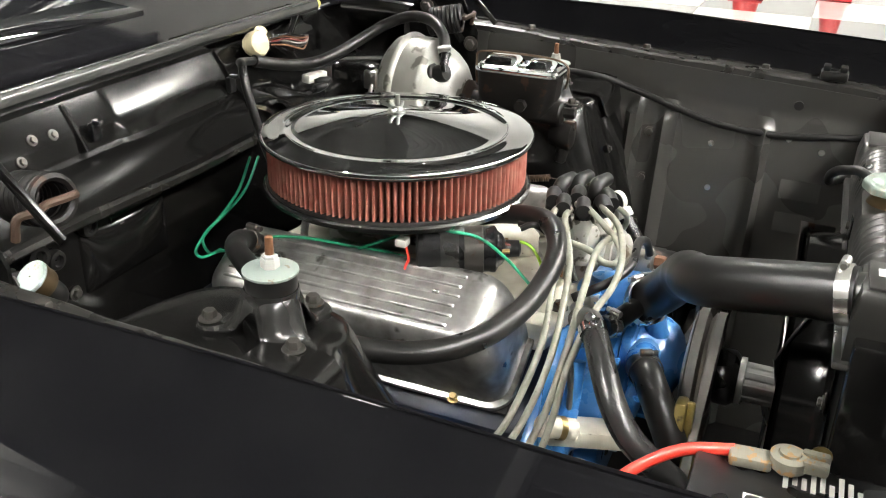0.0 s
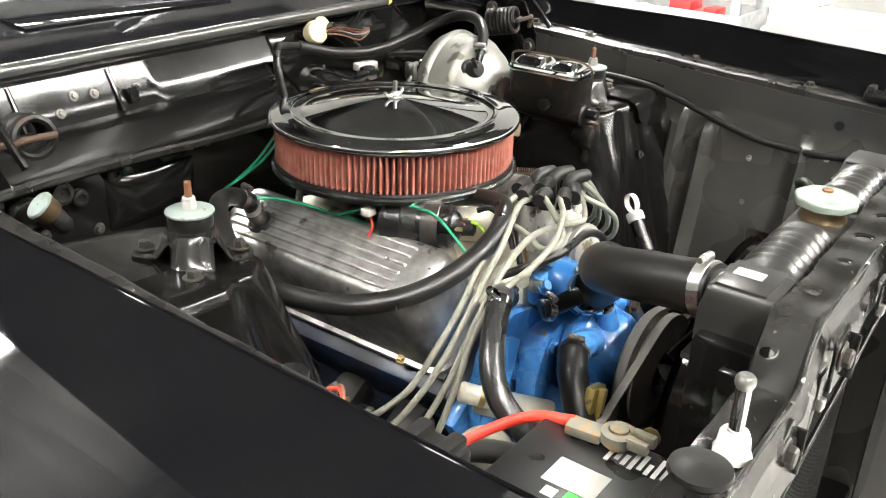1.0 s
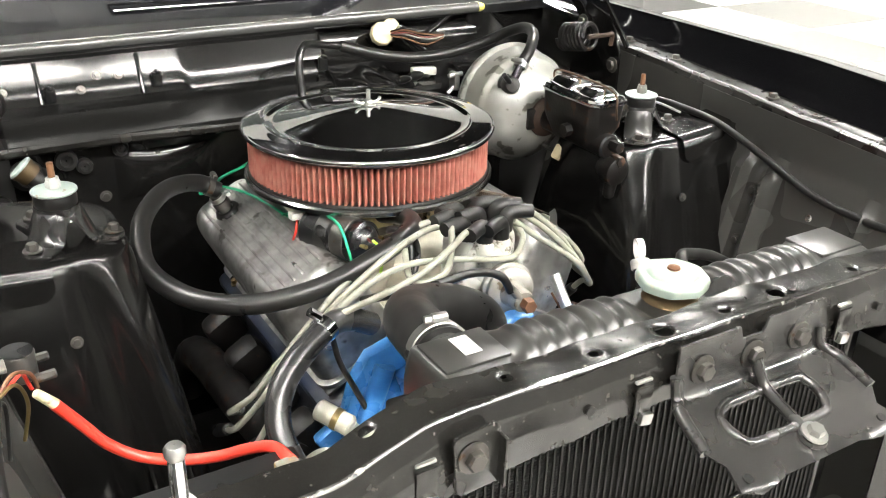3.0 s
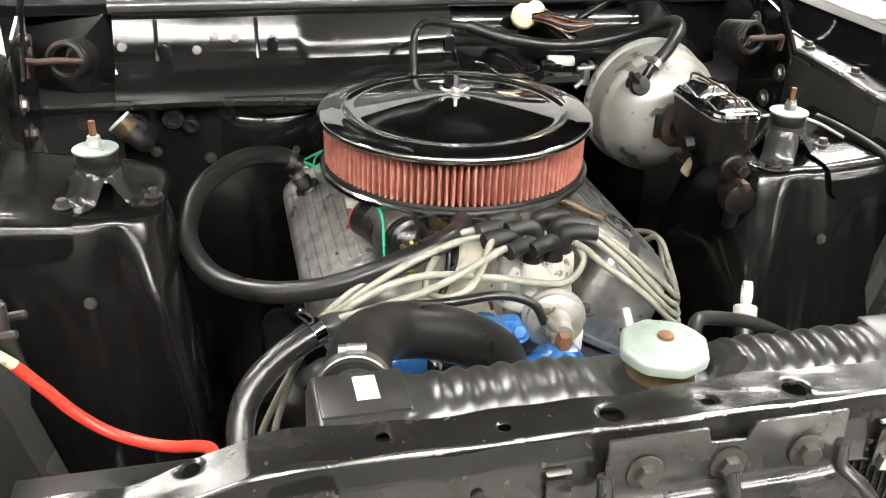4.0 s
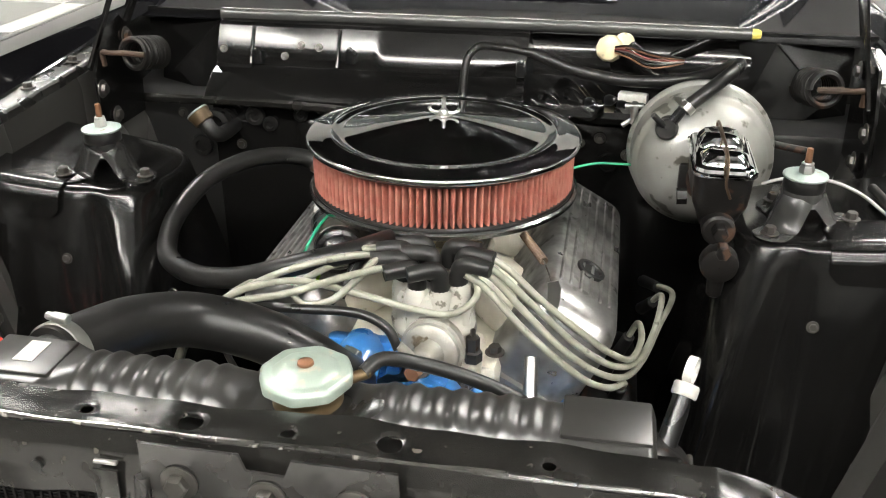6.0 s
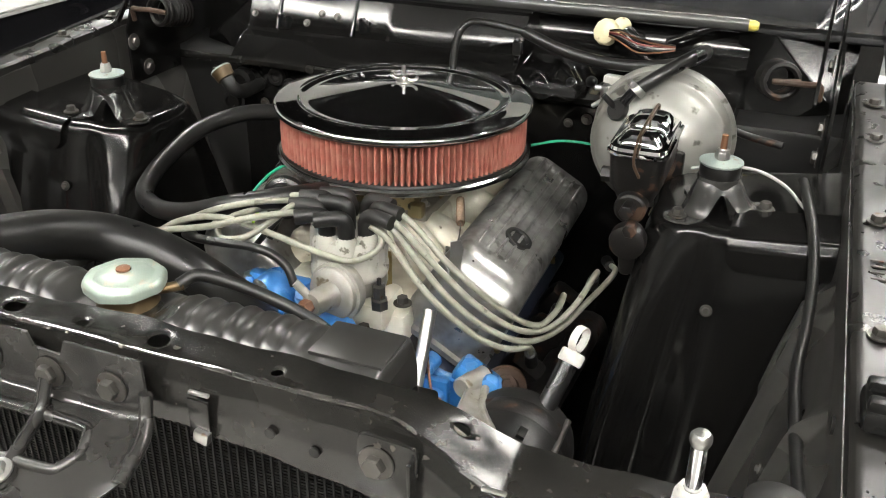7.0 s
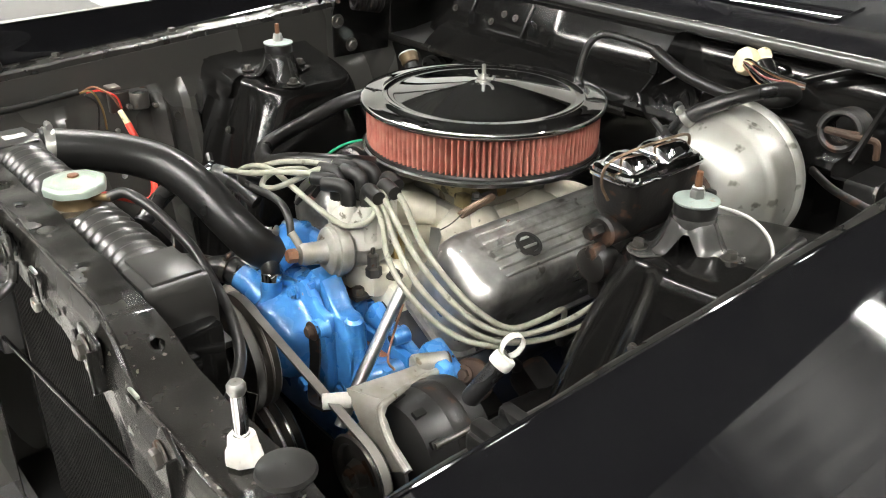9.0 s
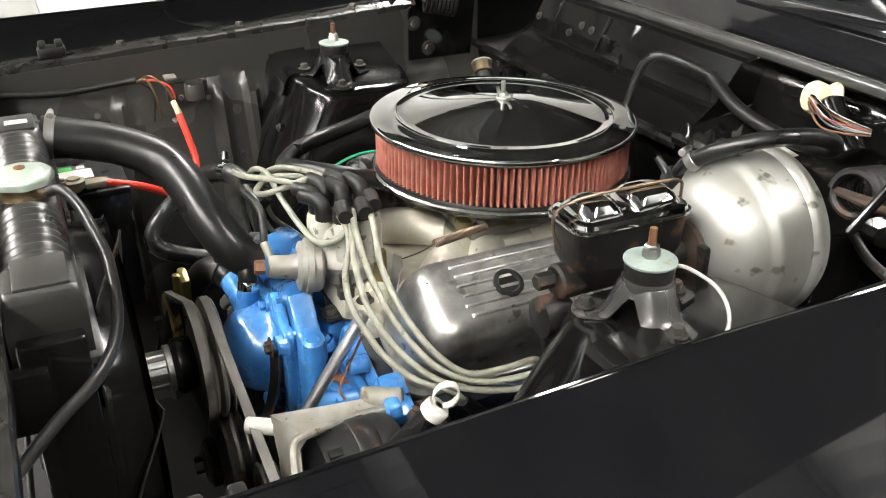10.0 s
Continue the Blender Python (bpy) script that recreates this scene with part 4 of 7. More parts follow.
# ---- radiator and its support ----
def support():
    r = thing("radiator_support", (0, -0.66, 0.4), "worn glossy black radiator support panel with holes, bolts and chipped edges", "radiator support")

    def drop(x):
        a = abs(x)
        deep = 0.028 if x > 0 else 0.016
        return deep * max(0, min(1, (a - 0.295) / 0.075))

    def fold(u, v):
        x = -0.60 + 1.2 * u
        z0 = 1.018 - drop(x)
        wide = 0.012 * max(0, min(1, (abs(x) - 0.27) / 0.1))
        low = z0 - 0.046 - 0.018 * max(0, min(1, (abs(x) - 0.12) / 0.2))
        back = -0.631 - (0.012 * max(0, min(1, (-x - 0.28) / 0.08)))
        prof = ((back + 0.001, z0 - 0.014), (back, z0 - 0.004), (back - 0.002, z0), (-0.652, z0), (-0.662, z0), (-0.6685 - wide, z0 + 0.0005), (-0.6715 - wide, z0 + 0.0035), (-0.6745 - wide, z0 + 0.002),
                (-0.677 - wide, z0 - 0.004), (-0.680 - wide, z0 - 0.012), (-0.683 - wide, z0 - 0.03), (-0.684 - wide, low), (-0.678 - wide, low - 0.006), (-0.664 - wide, low - 0.008))
        k = v * (len(prof) - 1)
        i = min(int(k), len(prof) - 2)
        w = k - i
        y, z = (prof[i][n] + (prof[i + 1][n] - prof[i][n]) * w for n in (0, 1))
        ripple = 0.0007 * math.sin(41 * x) + 0.0005 * math.sin(97 * x + 2) + 0.0009 * math.sin(17 * x + 0.5) + 0.0007 * math.sin(150 * y + 29 * x) * math.sin(13 * x + 1)
        lean = 0.12 * max(0, min(1, (x - 0.31) / 0.05)) * (y + 0.631)
        return (x, y + ripple * 0.7, z + ripple + lean)
    holes = ((-0.054, -0.653, 0.0085), (0.016, -0.655, 0.005), (0.085, -0.652, 0.0085), (-0.13, -0.654, 0.0045), (0.19, -0.655, 0.0045), (-0.21, -0.648, 0.005), (0.33, -0.648, 0.006), (-0.33, -0.648, 0.006))
    own = sheet(fold, 420, 91, 0)
    for hx, hy, rad in holes:
        gone = [f for f in own.faces if f.calc_center_median().z > 0.975 and math.hypot(f.calc_center_median().x - hx, f.calc_center_median().y - hy) < rad]
        bmesh.ops.delete(own, geom=gone, context="FACES")
        for v in own.verts:
            d = math.hypot(v.co.x - hx, v.co.y - hy)
            if v.is_boundary and v.co.z > 0.975 and 0.2 * rad < d < rad + 0.004:
                v.co.x, v.co.y = hx + (v.co.x - hx) * rad / d, hy + (v.co.y - hy) * rad / d
                v.co.z -= 0.0012
    bmesh.ops.solidify(own, geom=own.faces[:], thickness=0.0016)
    part("top_panel", own, SUPPORT, r, "worn glossy black top panel")
    # added tube along the front crest carries the painted highlight
    crest = []
    for k in range(97):
        x = -0.585 + 1.17 * k / 96
        wide = 0.012 * max(0, min(1, (abs(x) - 0.27) / 0.1))
        crest.append((x, -0.6725 - wide, 1.0205 - drop(x) - (0.005 if x > 0.31 else 0.0) + 0.0006 * math.sin(53 * x)))
    part("rolled_edge", tube(crest, 0.0024, 8, 2, swell=lambda t: 0.85 + 0.25 * math.sin(61 * t) * math.sin(23 * t)), WORNGLINT, r, "worn rolled edge, highlight put into its paler colour")
    def strap(x, z, w, h, lean):
        q = Matrix.Translation((x, -0.6875, z)) @ Matrix.Rotation(math.pi / 2, 4, "X") @ Matrix.Rotation(lean, 4, "Z")
        bracket = part("strap_bracket", plate([(px, py) for px, py in rounded(-w / 2, w / 2, -h / 2, h / 2, 0.007, 4)], 0.004, q, 0.0012), SUPPORT, r, "rounded black strap bracket")
        part("strap_flange", block((x + w / 2 - 0.002, -0.694, z - 0.004), (0.003, 0.012, h * 0.8), 0.001), SUPPORT, bracket)
        bolt(bracket, (x - 0.006, -0.6925, z + 0.005), (0, -1, 0), 0.0085, 0.007, DARKSTEEL)
    for x, z, w, h, lean in ((0.292, 0.990, 0.044, 0.050, -0.06), (-0.262, 0.989, 0.040, 0.054, 0.1), (0.432, 0.968, 0.042, 0.056, -0.5), (-0.400, 0.972, 0.040, 0.05, 0.4)):
        strap(x, z, w, h, lean)
    for x, z in ((0.143, 1.006), (-0.102, 1.001), (0.366, 0.992), (-0.303, 0.998)):
        part("slot", block((x, -0.6855, z), (0.017, 0.0035, 0.0026), 0.0008), STEEL, r, "bright worn slot edge")
        part("tab", plate([(-0.009, -0.036), (0.008, -0.036), (0.009, -0.004), (-0.009, -0.004)], 0.0025, Matrix.Translation((x, -0.6865, z)) @ Matrix.Rotation(math.pi / 2, 4, "X"), 0.0008), SUPPORT, r)
        part("clip", block((x + 0.002, -0.690, z - 0.034), (0.013, 0.007, 0.011), 0.002, Matrix.Rotation(0.2, 3, "Y")), STEEL, r, "pale metal clip")
    # black discs on the face paint the shade of punched holes
    for x, z in ((-0.155, 0.990), (0.20, 0.988), (0.235, 0.982)):
        part("hole_disc", rod((x, -0.6862, z), (x, -0.6845, z), 0.0042, seg=16), DULLBLACK, r)
    for s in (-1, 1):
        part("side_panel", plate([(0.33, 0.965), (0.60, 0.965), (0.60, 0.4), (0.31, 0.4), (0.31, 0.9)], 0.002, Matrix.Translation((0, -0.668, 0)) @ Matrix(((s, 0, 0, 0), (0, 0, 1, 0), (0, 1, 0, 0), (0, 0, 0, 1)))), BAY, r)
    for s in (-1, 1):
        z0 = 0.990 if s > 0 else 1.002
        c = Vector((0.4845, -0.656, z0)) if s > 0 else Vector((-0.467, -0.671, z0))
        b = thing("hood_stop", c, "chromed hood stop bolt on a white plastic base", "hood stop", "hood stops")
        part("base", lathe([(0.0135, 0.0), (0.0138, 0.005), (0.0118, 0.009), (0.0108, 0.018), (0.0090, 0.021), (0.006, 0.021)], 8, Matrix.Translation(c), wobble=lambda a: 1 + 0.04 * math.sin(3 * a)), WHITE, b, "white plastic base")
        part("post", rod(c + Vector((0, 0, 0.012)), c + Vector((0, 0, 0.055)), 0.0054, edge=0.0008), CHROME, b)
        part("tip", lathe([(0.0054, 0.054), (0.0068, 0.057), (0.0068, 0.061), (0.005, 0.0635), (0.0005, 0.064)], 14, Matrix.Translation(c)), STEEL, b, "bright rounded tip")
        q = Vector((0.534, -0.651, z0)) if s > 0 else Vector((-0.519, -0.668, z0))
        single("rubber_buffer", lathe([(0.007, -0.002), (0.008, 0.010), (0.018, 0.014), (0.0210, 0.018), (0.020, 0.0215), (0.012, 0.0235), (0.0005, 0.024)], 32, Matrix.Translation(q)), RUBBER,
               "round grey-black rubber hood buffer on the radiator support", "buffer", group="rubber buffers")


def latch_bracket():
    b = thing("hood_latch_bracket", (0.01, -0.72, 0.94), "glossy black pressed hood latch bracket with a large opening", "bracket")
    prof = ((0.0, -0.6895, 1.026), (0.041, -0.6905, 0.985), (0.046, -0.692, 0.980), (0.052, -0.6965, 0.975), (0.062, -0.705, 0.970), (0.090, -0.7305, 0.9595), (0.142, -0.778, 0.942), (0.150, -0.782, 0.936))

    def bend(p):
        """Local y is the length down the bracket: it runs down the panel, then out to the front."""
        t = min(max(-p.y, 0.0), 0.1499)
        i = max(k for k in range(len(prof) - 1) if prof[k][0] <= t)
        f = (t - prof[i][0]) / (prof[i + 1][0] - prof[i][0])
        y, z = (prof[i][n] + (prof[i + 1][n] - prof[i][n]) * f for n in (1, 2))
        return Vector((p.x, y, z + 0.006 * max(0, (abs(p.x - 0.014) - 0.06) / 0.04) * min(1, t / 0.06)))
    hole = [(-0.030, -0.066), (-0.043, -0.072), (-0.046, -0.084), (-0.040, -0.100), (-0.026, -0.106), (0.046, -0.106), (0.060, -0.100), (0.066, -0.086), (0.062, -0.072), (0.050, -0.066)]
    out = [(-0.072, 0.0), (-0.004, 0.0), (0.000, -0.012), (0.026, -0.013), (0.031, 0.0), (0.100, 0.0), (0.102, -0.05), (0.110, -0.068), (0.114, -0.105), (0.104, -0.120), (0.112, -0.142), (0.090, -0.148), (0.060, -0.140), (-0.030, -0.140), (-0.060, -0.148), (-0.082, -0.142), (-0.076, -0.118), (-0.086, -0.104), (-0.080, -0.066), (-0.073, -0.05)]
    own = plate(out, 0.003, holes=[hole])
    for cut in (0.038, 0.041, 0.0435, 0.046, 0.049, 0.052, 0.057, 0.062, 0.075, 0.090, 0.105, 0.12, 0.135, 0.142):
        bmesh.ops.bisect_plane(own, geom=own.verts[:] + own.edges[:] + own.faces[:], plane_co=(0, -cut, 0), plane_no=(0, 1, 0))
    for x in (-0.06, -0.046, 0.074, 0.09):
        bmesh.ops.bisect_plane(own, geom=own.verts[:] + own.edges[:] + own.faces[:], plane_co=(x, 0, 0), plane_no=(1, 0, 0))
    for v in own.verts:
        h = v.co.z
        p = bend(v.co)
        v.co = Vector((p.x, p.y - h * 0.8, p.z + h * (0.6 if p.y < -0.70 else 0.0)))
    part("bracket_plate", settle_normals(own), BRACKET, b, sharp=40)
    lift = Vector((0, -0.002, 0.001))
    part("rolled_rim", tube([bend(Vector((x, y, 0))) + lift for x, y in hole + hole[:1]], 0.0046, 10, 4), BRACKET, b)
    for side in ([(-0.0725, -0.03), (-0.073, -0.05), (-0.080, -0.066), (-0.085, -0.102)], [(0.101, -0.03), (0.102, -0.05), (0.110, -0.068), (0.1135, -0.104)]):
        part("side_lip", tube([bend(Vector((x, y, 0))) + lift for x, y in side], 0.0055, 10, 5), BRACKET, b)
    for x, z in ((-0.046, 0.999), (0.072, 0.998), (0.014, 0.996)):
        bolt(b, (x, -0.6935, z), (0, -1, 0), 0.0085, 0.007, DARKSTEEL)
    brace = part("centre_brace", tube([(0.014, -0.6985, 0.994), (0.0145, -0.704, 0.983), (0.0155, -0.713, 0.971), (0.018, -0.738, 0.960), (0.020, -0.758, 0.951)], 0.0055, 12), BRACKET, b)
    part("brace_eye", lathe([(0.004, 0.0), (0.012, 0.0), (0.013, 0.002), (0.012, 0.005), (0.004, 0.005)], 24, axis_to((0.020, -0.761, 0.950), (0.020, -0.768, 0.972))), BRACKET, brace)
    bolt(brace, (0.020, -0.7625, 0.956), (0, -0.3, 1), 0.0075, 0.006, STEEL)
    # holes as black discs, their shade given by the colour
    for x in (-0.066, 0.096):
        part("hole_disc", rod(bend(Vector((x, -0.132, 0))) + Vector((0, -0.003, 0.0030)), bend(Vector((x, -0.132, 0))) + Vector((0, -0.002, 0.0005)), 0.004, seg=14), DULLBLACK, b)
    return b


def radiator():
    r = thing("radiator", (0, -0.585, 0.45), "black radiator with a ribbed top tank and pale green pressure cap", "radiator")
    x0, x1, yc, half = -0.252, 0.260, -0.597, 0.035

    def ring(x):
        rib = (-0.170 < x < -0.050) or (0.062 < x < 0.190)
        mid = -0.050 <= x <= 0.062
        edge = min(x - x0, x1 - x)
        amp = 0.0
        if rib:
            lo, hi = (-0.170, -0.050) if x < 0 else (0.062, 0.190)
            fade = min(1, (x - lo) / 0.008, (hi - x) / 0.008)
            amp = 0.0044 * fade * (0.5 + 0.5 * math.cos(2 * math.pi * (x - lo) / 0.0172 + math.pi)) ** 0.8 * (1.0 if int((x - lo) / 0.0172) % 2 else 0.72)
        flat = 0.0 if rib else min(1, (min(abs(x + 0.170), abs(x + 0.050), abs(x - 0.062), abs(x - 0.190))) / 0.02)
        pts = []
        for k in range(17):
            v = -1 + k / 8
            dome = 0.982 + 0.034 * math.sqrt(max(0, 1 - abs(v) ** 2.4))
            box = (1.013 if not mid else 1.004) - (0.020 * max(0, (abs(v) - 0.82) / 0.18) ** 2)
            z = dome + amp * (1 - 0.4 * v * v) if flat == 0 else dome * (1 - flat) + box * flat
            z -= 0.012 * max(0, 1 - edge / 0.006) ** 2
            pts.append((x, yc + half * v, z))
        return [*pts, (x, yc + half, 0.94), (x, yc - half, 0.94)]
    n = 260
    bm = bmesh.new()
    skin(bm, [ring(x0 + (x1 - x0) * i / n) for i in range(n + 1)])
    tank = part("top_tank", settle_normals(bm), TANKBLACK, r, "ribbed satin black top tank", sharp=50)
    for sx in (-1, 1):
        part("end_rail", block((0.004 + sx * 0.267, yc, 0.74), (0.022, 0.058, 0.46), 0.004), BAY, r)
        xa = 0.225 if sx > 0 else -0.215
        part("raised_pad", block((xa, yc + 0.002, 1.0135), (0.062, 0.048, 0.004), 0.003), TANKBLACK, r)
    part("seam_flange", block((0.007, yc, 0.938), (0.53, 0.084, 0.008), 0.002), TANKBLACK, r)
    core = part("core", block((0.004, yc, 0.69), (0.515, 0.052, 0.49), 0), CORE, r, "black finned core")
    fins = bmesh.new()
    for i in range(63):
        x = -0.248 + 0.0081 * i
        block((x, yc - 0.0265, 0.69), (0.0022, 0.004, 0.488), 0, bm=fins)
    for k in range(150):
        block((0.007, yc - 0.0262, 0.448 + 0.00325 * k), (0.51, 0.002, 0.0009), 0, bm=fins)
    part("fin_pack", fins, CORE, r, "fine tubes and fins", kind="stuff")
    # filler neck and cap
    c = Vector((0.010, -0.596, 0))
    m = Matrix.Translation(c)
    part("filler_neck", lathe([(0.030, 0.998), (0.026, 1.004), (0.0235, 1.010), (0.0235, 1.018), (0.027, 1.020), (0.027, 1.0225)], 36, m), NECK, r, "stained brass filler neck")
    lobes = lambda a: 1 + 0.050 * abs(math.cos(4 * a)) ** 4 + 0.035 * max(0, math.cos(a - 0.4)) ** 12 + 0.035 * max(0, math.cos(a - 0.4 - math.pi)) ** 12
    cap = part("pressure_cap", lathe([(0.028, 1.0190), (0.0318, 1.0195), (0.0324, 1.0255), (0.0315, 1.0285), (0.0290, 1.0300), (0.0245, 1.0290), (0.0225, 1.0302), (0.0190, 1.0322), (0.012, 1.0336), (0.0005, 1.0340)], 64, m, wobble=lobes), CAPGREEN, r, "pale green zinc pressure cap", sharp=55)
    part("rivet", lathe([(0.0062, 1.0345), (0.0058, 1.0362), (0.003, 1.0372), (0.0003, 1.0374)], 18, m), COPPER, cap, "copper rivet")
    part("overflow_nipple", rod((0.028, -0.588, 1.014), (0.05, -0.572, 1.016), 0.0045), NECK, r)
    part("hose_neck", rod((-0.216, -0.575, 0.992), (-0.208, -0.53, 0.983), 0.0225, edge=0.002, seg=24), TANKBLACK, r)
    part("sticker", block((-0.212, -0.592, 1.0162), (0.016, 0.027, 0.0006), 0), PAPER, r, "small white paper sticker")
    # condenser strap in front of the core
    part("cross_strap", rod((-0.29, -0.645, 0.705), (0.29, -0.645, 0.80), 0.0035, seg=10), BAY, r)
    for sx in (-1, 1):
        part("mount_bracket", block((0.004 + sx * 0.295, -0.628, 0.93), (0.018, 0.05, 0.06), 0.003), BAY, r)


support()
latch_bracket()
radiator()


# ---- engine ----
CX = 0.010


def engine():
    e = thing("engine_block", (CX, -0.1, 0.4), "V8 engine block with chipped bright blue enamel and rust spots", "engine")
    bm = bmesh.new()
    block((CX, 0.0, 0.62), (0.30, 0.56, 0.26), 0.02, bm=bm)
    part("block_casting", bm, SHADEDBLUE, e, "oily block sides, shade put into the near-black blue")
    part("block_face", block((CX, -0.278, 0.66), (0.34, 0.012, 0.20), 0.004), BLUE, e, "blue block face")
    for s in (-1, 1):
        turn = Matrix.Rotation(s * radians(32), 3, "Y")
        c = Vector((CX + s * 0.112, -0.035, 0.718))
        part("cylinder_head", block(c, (0.15, 0.44, 0.085), 0.012, turn), SHADEDBLUE, e, "oily cylinder head, shade put into the near-black blue")
        part("head_face", block(c + Vector((s * 0.012, -0.226, -0.010)), (0.176, 0.020, 0.086), 0.006, turn), BLUE, e, "blue head end")
        for k in range(4):
            part("exhaust_port", block((CX + s * 0.205, -0.19 + 0.105 * k, 0.655), (0.06, 0.05, 0.055), 0.015, turn), RUSTIRON, e, "rusty exhaust port")
        part("exhaust_manifold", tube([(CX + s * 0.235, -0.22, 0.640), (CX + s * 0.245, -0.05, 0.635), (CX + s * 0.245, 0.16, 0.60), (CX + s * 0.25, 0.22, 0.50)], 0.028, 14), RUSTIRON, e, "rusty exhaust manifold")
    # timing cover and the pump's back plate, both upright plates seen from the front
    def upright(outline, y_back, thick, edge=0.005):
        return plate([(x, z - 0.745) for x, z in outline], thick, Matrix.Translation((0, y_back, 0.745)) @ Matrix.Rotation(math.pi / 2, 4, "X"), edge)
    cover = [(-0.115, 0.585), (0.085, 0.585), (0.112, 0.655), (0.122, 0.735), (0.119, 0.785), (0.108, 0.800), (0.092, 0.799), (0.076, 0.822), (0.064, 0.838), (0.034, 0.842), (0.018, 0.822), (-0.03, 0.812), (-0.095, 0.802), (-0.12, 0.745)]
    part("timing_cover", upright(cover, -0.300, 0.032, 0.006), BLUE, e, "blue timing cover")
    back = [(-0.080, 0.66), (0.060, 0.655), (0.088, 0.675), (0.094, 0.735), (0.090, 0.770), (0.096, 0.786), (0.090, 0.802), (0.074, 0.806), (0.060, 0.826), (0.038, 0.834), (0.022, 0.822), (-0.006, 0.816), (-0.060, 0.806), (-0.074, 0.78), (-0.080, 0.74)]
    part("pump_back_plate", upright(back, -0.334, 0.014, 0.004), BLUE, e, "blue pump back plate")
    part("corner_column", rod((0.1165, -0.316, 0.640), (0.1150, -0.318, 0.801), 0.0145, 0.0125, edge=0.004, seg=20), BLUE, e, "rounded blue corner column")
    part("inner_column", rod((0.082, -0.332, 0.665), (0.080, -0.334, 0.800), 0.010, edge=0.003, seg=18), BLUE, e, "rounded blue rib")
    for x, y, z, r in ((0.0835, -0.349, 0.784, 0.0125), (0.026, -0.345, 0.812, 0.0105), (-0.052, -0.345, 0.790, 0.0105), (0.072, -0.345, 0.672, 0.011), (0.052, -0.330, 0.828, 0.010)):
        part("bolt_boss", lathe([(r * 1.3, -0.004), (r * 1.05, 0.0), (r, 0.006), (r * 0.85, 0.008), (0.001, 0.008)], 22, axis_to((x, y + 0.002, z), (x, y - 1, z))), BLUE, e)
        bolt(e, (x, y - 0.006, z), (0, -1, 0), r * 0.66, 0.007, RUST if z < 0.70 else BLUE, name="pump_bolt")
    for x, z in ((-0.105, 0.70), (-0.09, 0.785), (0.100, 0.690)):
        bolt(e, (x, -0.333, z), (0, -1, 0), 0.007, 0.006, BLUE, name="cover_bolt")
    left = [(-0.178, 0.655), (-0.060, 0.620), (-0.035, 0.795), (-0.070, 0.818), (-0.112, 0.826), (-0.146, 0.816), (-0.168, 0.785), (-0.180, 0.740)]
    part("head_end", upright(left, -0.268, 0.022, 0.006), BLUE, e, "lumpy blue head end")
    right = [(0.095, 0.640), (0.090, 0.778), (0.128, 0.770), (0.165, 0.756), (0.198, 0.752), (0.222, 0.768), (0.236, 0.766), (0.240, 0.750), (0.212, 0.722), (0.165, 0.690), (0.150, 0.640)]
    part("head_end", upright(right, -0.252, 0.018, 0.005), BLUE, e, "blue head end")
    for pts, r in (([(-0.165, -0.292, 0.690), (-0.150, -0.296, 0.745), (-0.128, -0.294, 0.800)], 0.0135), ([(-0.070, -0.300, 0.650), (-0.082, -0.310, 0.720), (-0.100, -0.302, 0.790)], 0.018), ([(-0.160, -0.296, 0.705), (-0.110, -0.312, 0.690), (-0.065, -0.318, 0.680)], 0.014)):
        part("cast_passage", tube(pts, r, 16), BLUE, e, "rounded blue cast passage")
    for x, z, r in ((-0.140, 0.772, 0.011), (-0.108, 0.742, 0.012), (-0.150, 0.712, 0.010)):
        part("bolt_boss", lathe([(r * 1.3, -0.004), (r * 1.05, 0.0), (r, 0.010), (r * 0.85, 0.012), (0.001, 0.012)], 22, axis_to((x, -0.288, z), (x, -1.3, z))), BLUE, e)
        bolt(e, (x, -0.299, z), (0, -1, 0), r * 0.66, 0.007, BLUE, name="head_bolt")
    # water pump: a swollen volute with its outlet neck
    p = Vector((CX, 0, 0.742))
    wm = axis_to(p + Vector((0, -0.344, 0)), p + Vector((0, -0.5, 0)))
    volute = lathe([(0.064, 0.0), (0.0655, 0.005), (0.062, 0.009), (0.0595, 0.020), (0.0560, 0.034), (0.0490, 0.046), (0.0380, 0.055), (0.026, 0.060), (0.021, 0.064), (0.019, 0.075), (0.018, 0.085), (0.001, 0.085)], 56, wm, wobble=lambda a: 1 + 0.05 * math.sin(a + 0.8))
    part("water_pump", volute, BLUE, e, "blue swollen water pump housing", sharp=50)
    neck = part("outlet_neck", tube([(0.000, -0.372, 0.770), (-0.006, -0.368, 0.792), (-0.011, -0.363, 0.817)], 0.0165, 20, swell=lambda t: 1.35 - 0.5 * min(1, t * 1.6) + 0.1 * max(0, t - 0.6)), BLUE, e, "blue cast outlet neck")
    for pts, r in (([(-0.02, -0.36, 0.77), (-0.06, -0.362, 0.785), (-0.095, -0.366, 0.79)], 0.019), ([(CX - 0.03, -0.345, 0.72), (CX - 0.08, -0.34, 0.70), (CX - 0.11, -0.33, 0.675)], 0.024)):
        part("pump_passage", tube(pts, r, 18), BLUE, e, "blue cast passage")
    for z in (0.722, 0.700):
        part("casting_rib", block((-0.052, -0.372, z), (0.016, 0.034, 0.007), 0.002), BLUE, e)
    part("drain_lug", block((0.062, -0.362, 0.694), (0.018, 0.022, 0.016), 0.004, Matrix.Rotation(0.4, 3, "Y")), BLUE, e)
    part("outlet_collar", lathe([(0.0128, 0), (0.0142, 0.001), (0.0142, 0.012), (0.0130, 0.014), (0.0120, 0.014)], 28, axis_to((-0.011, -0.363, 0.815), (-0.016, -0.358, 0.845))), CHROME, neck, "bright steel collar")
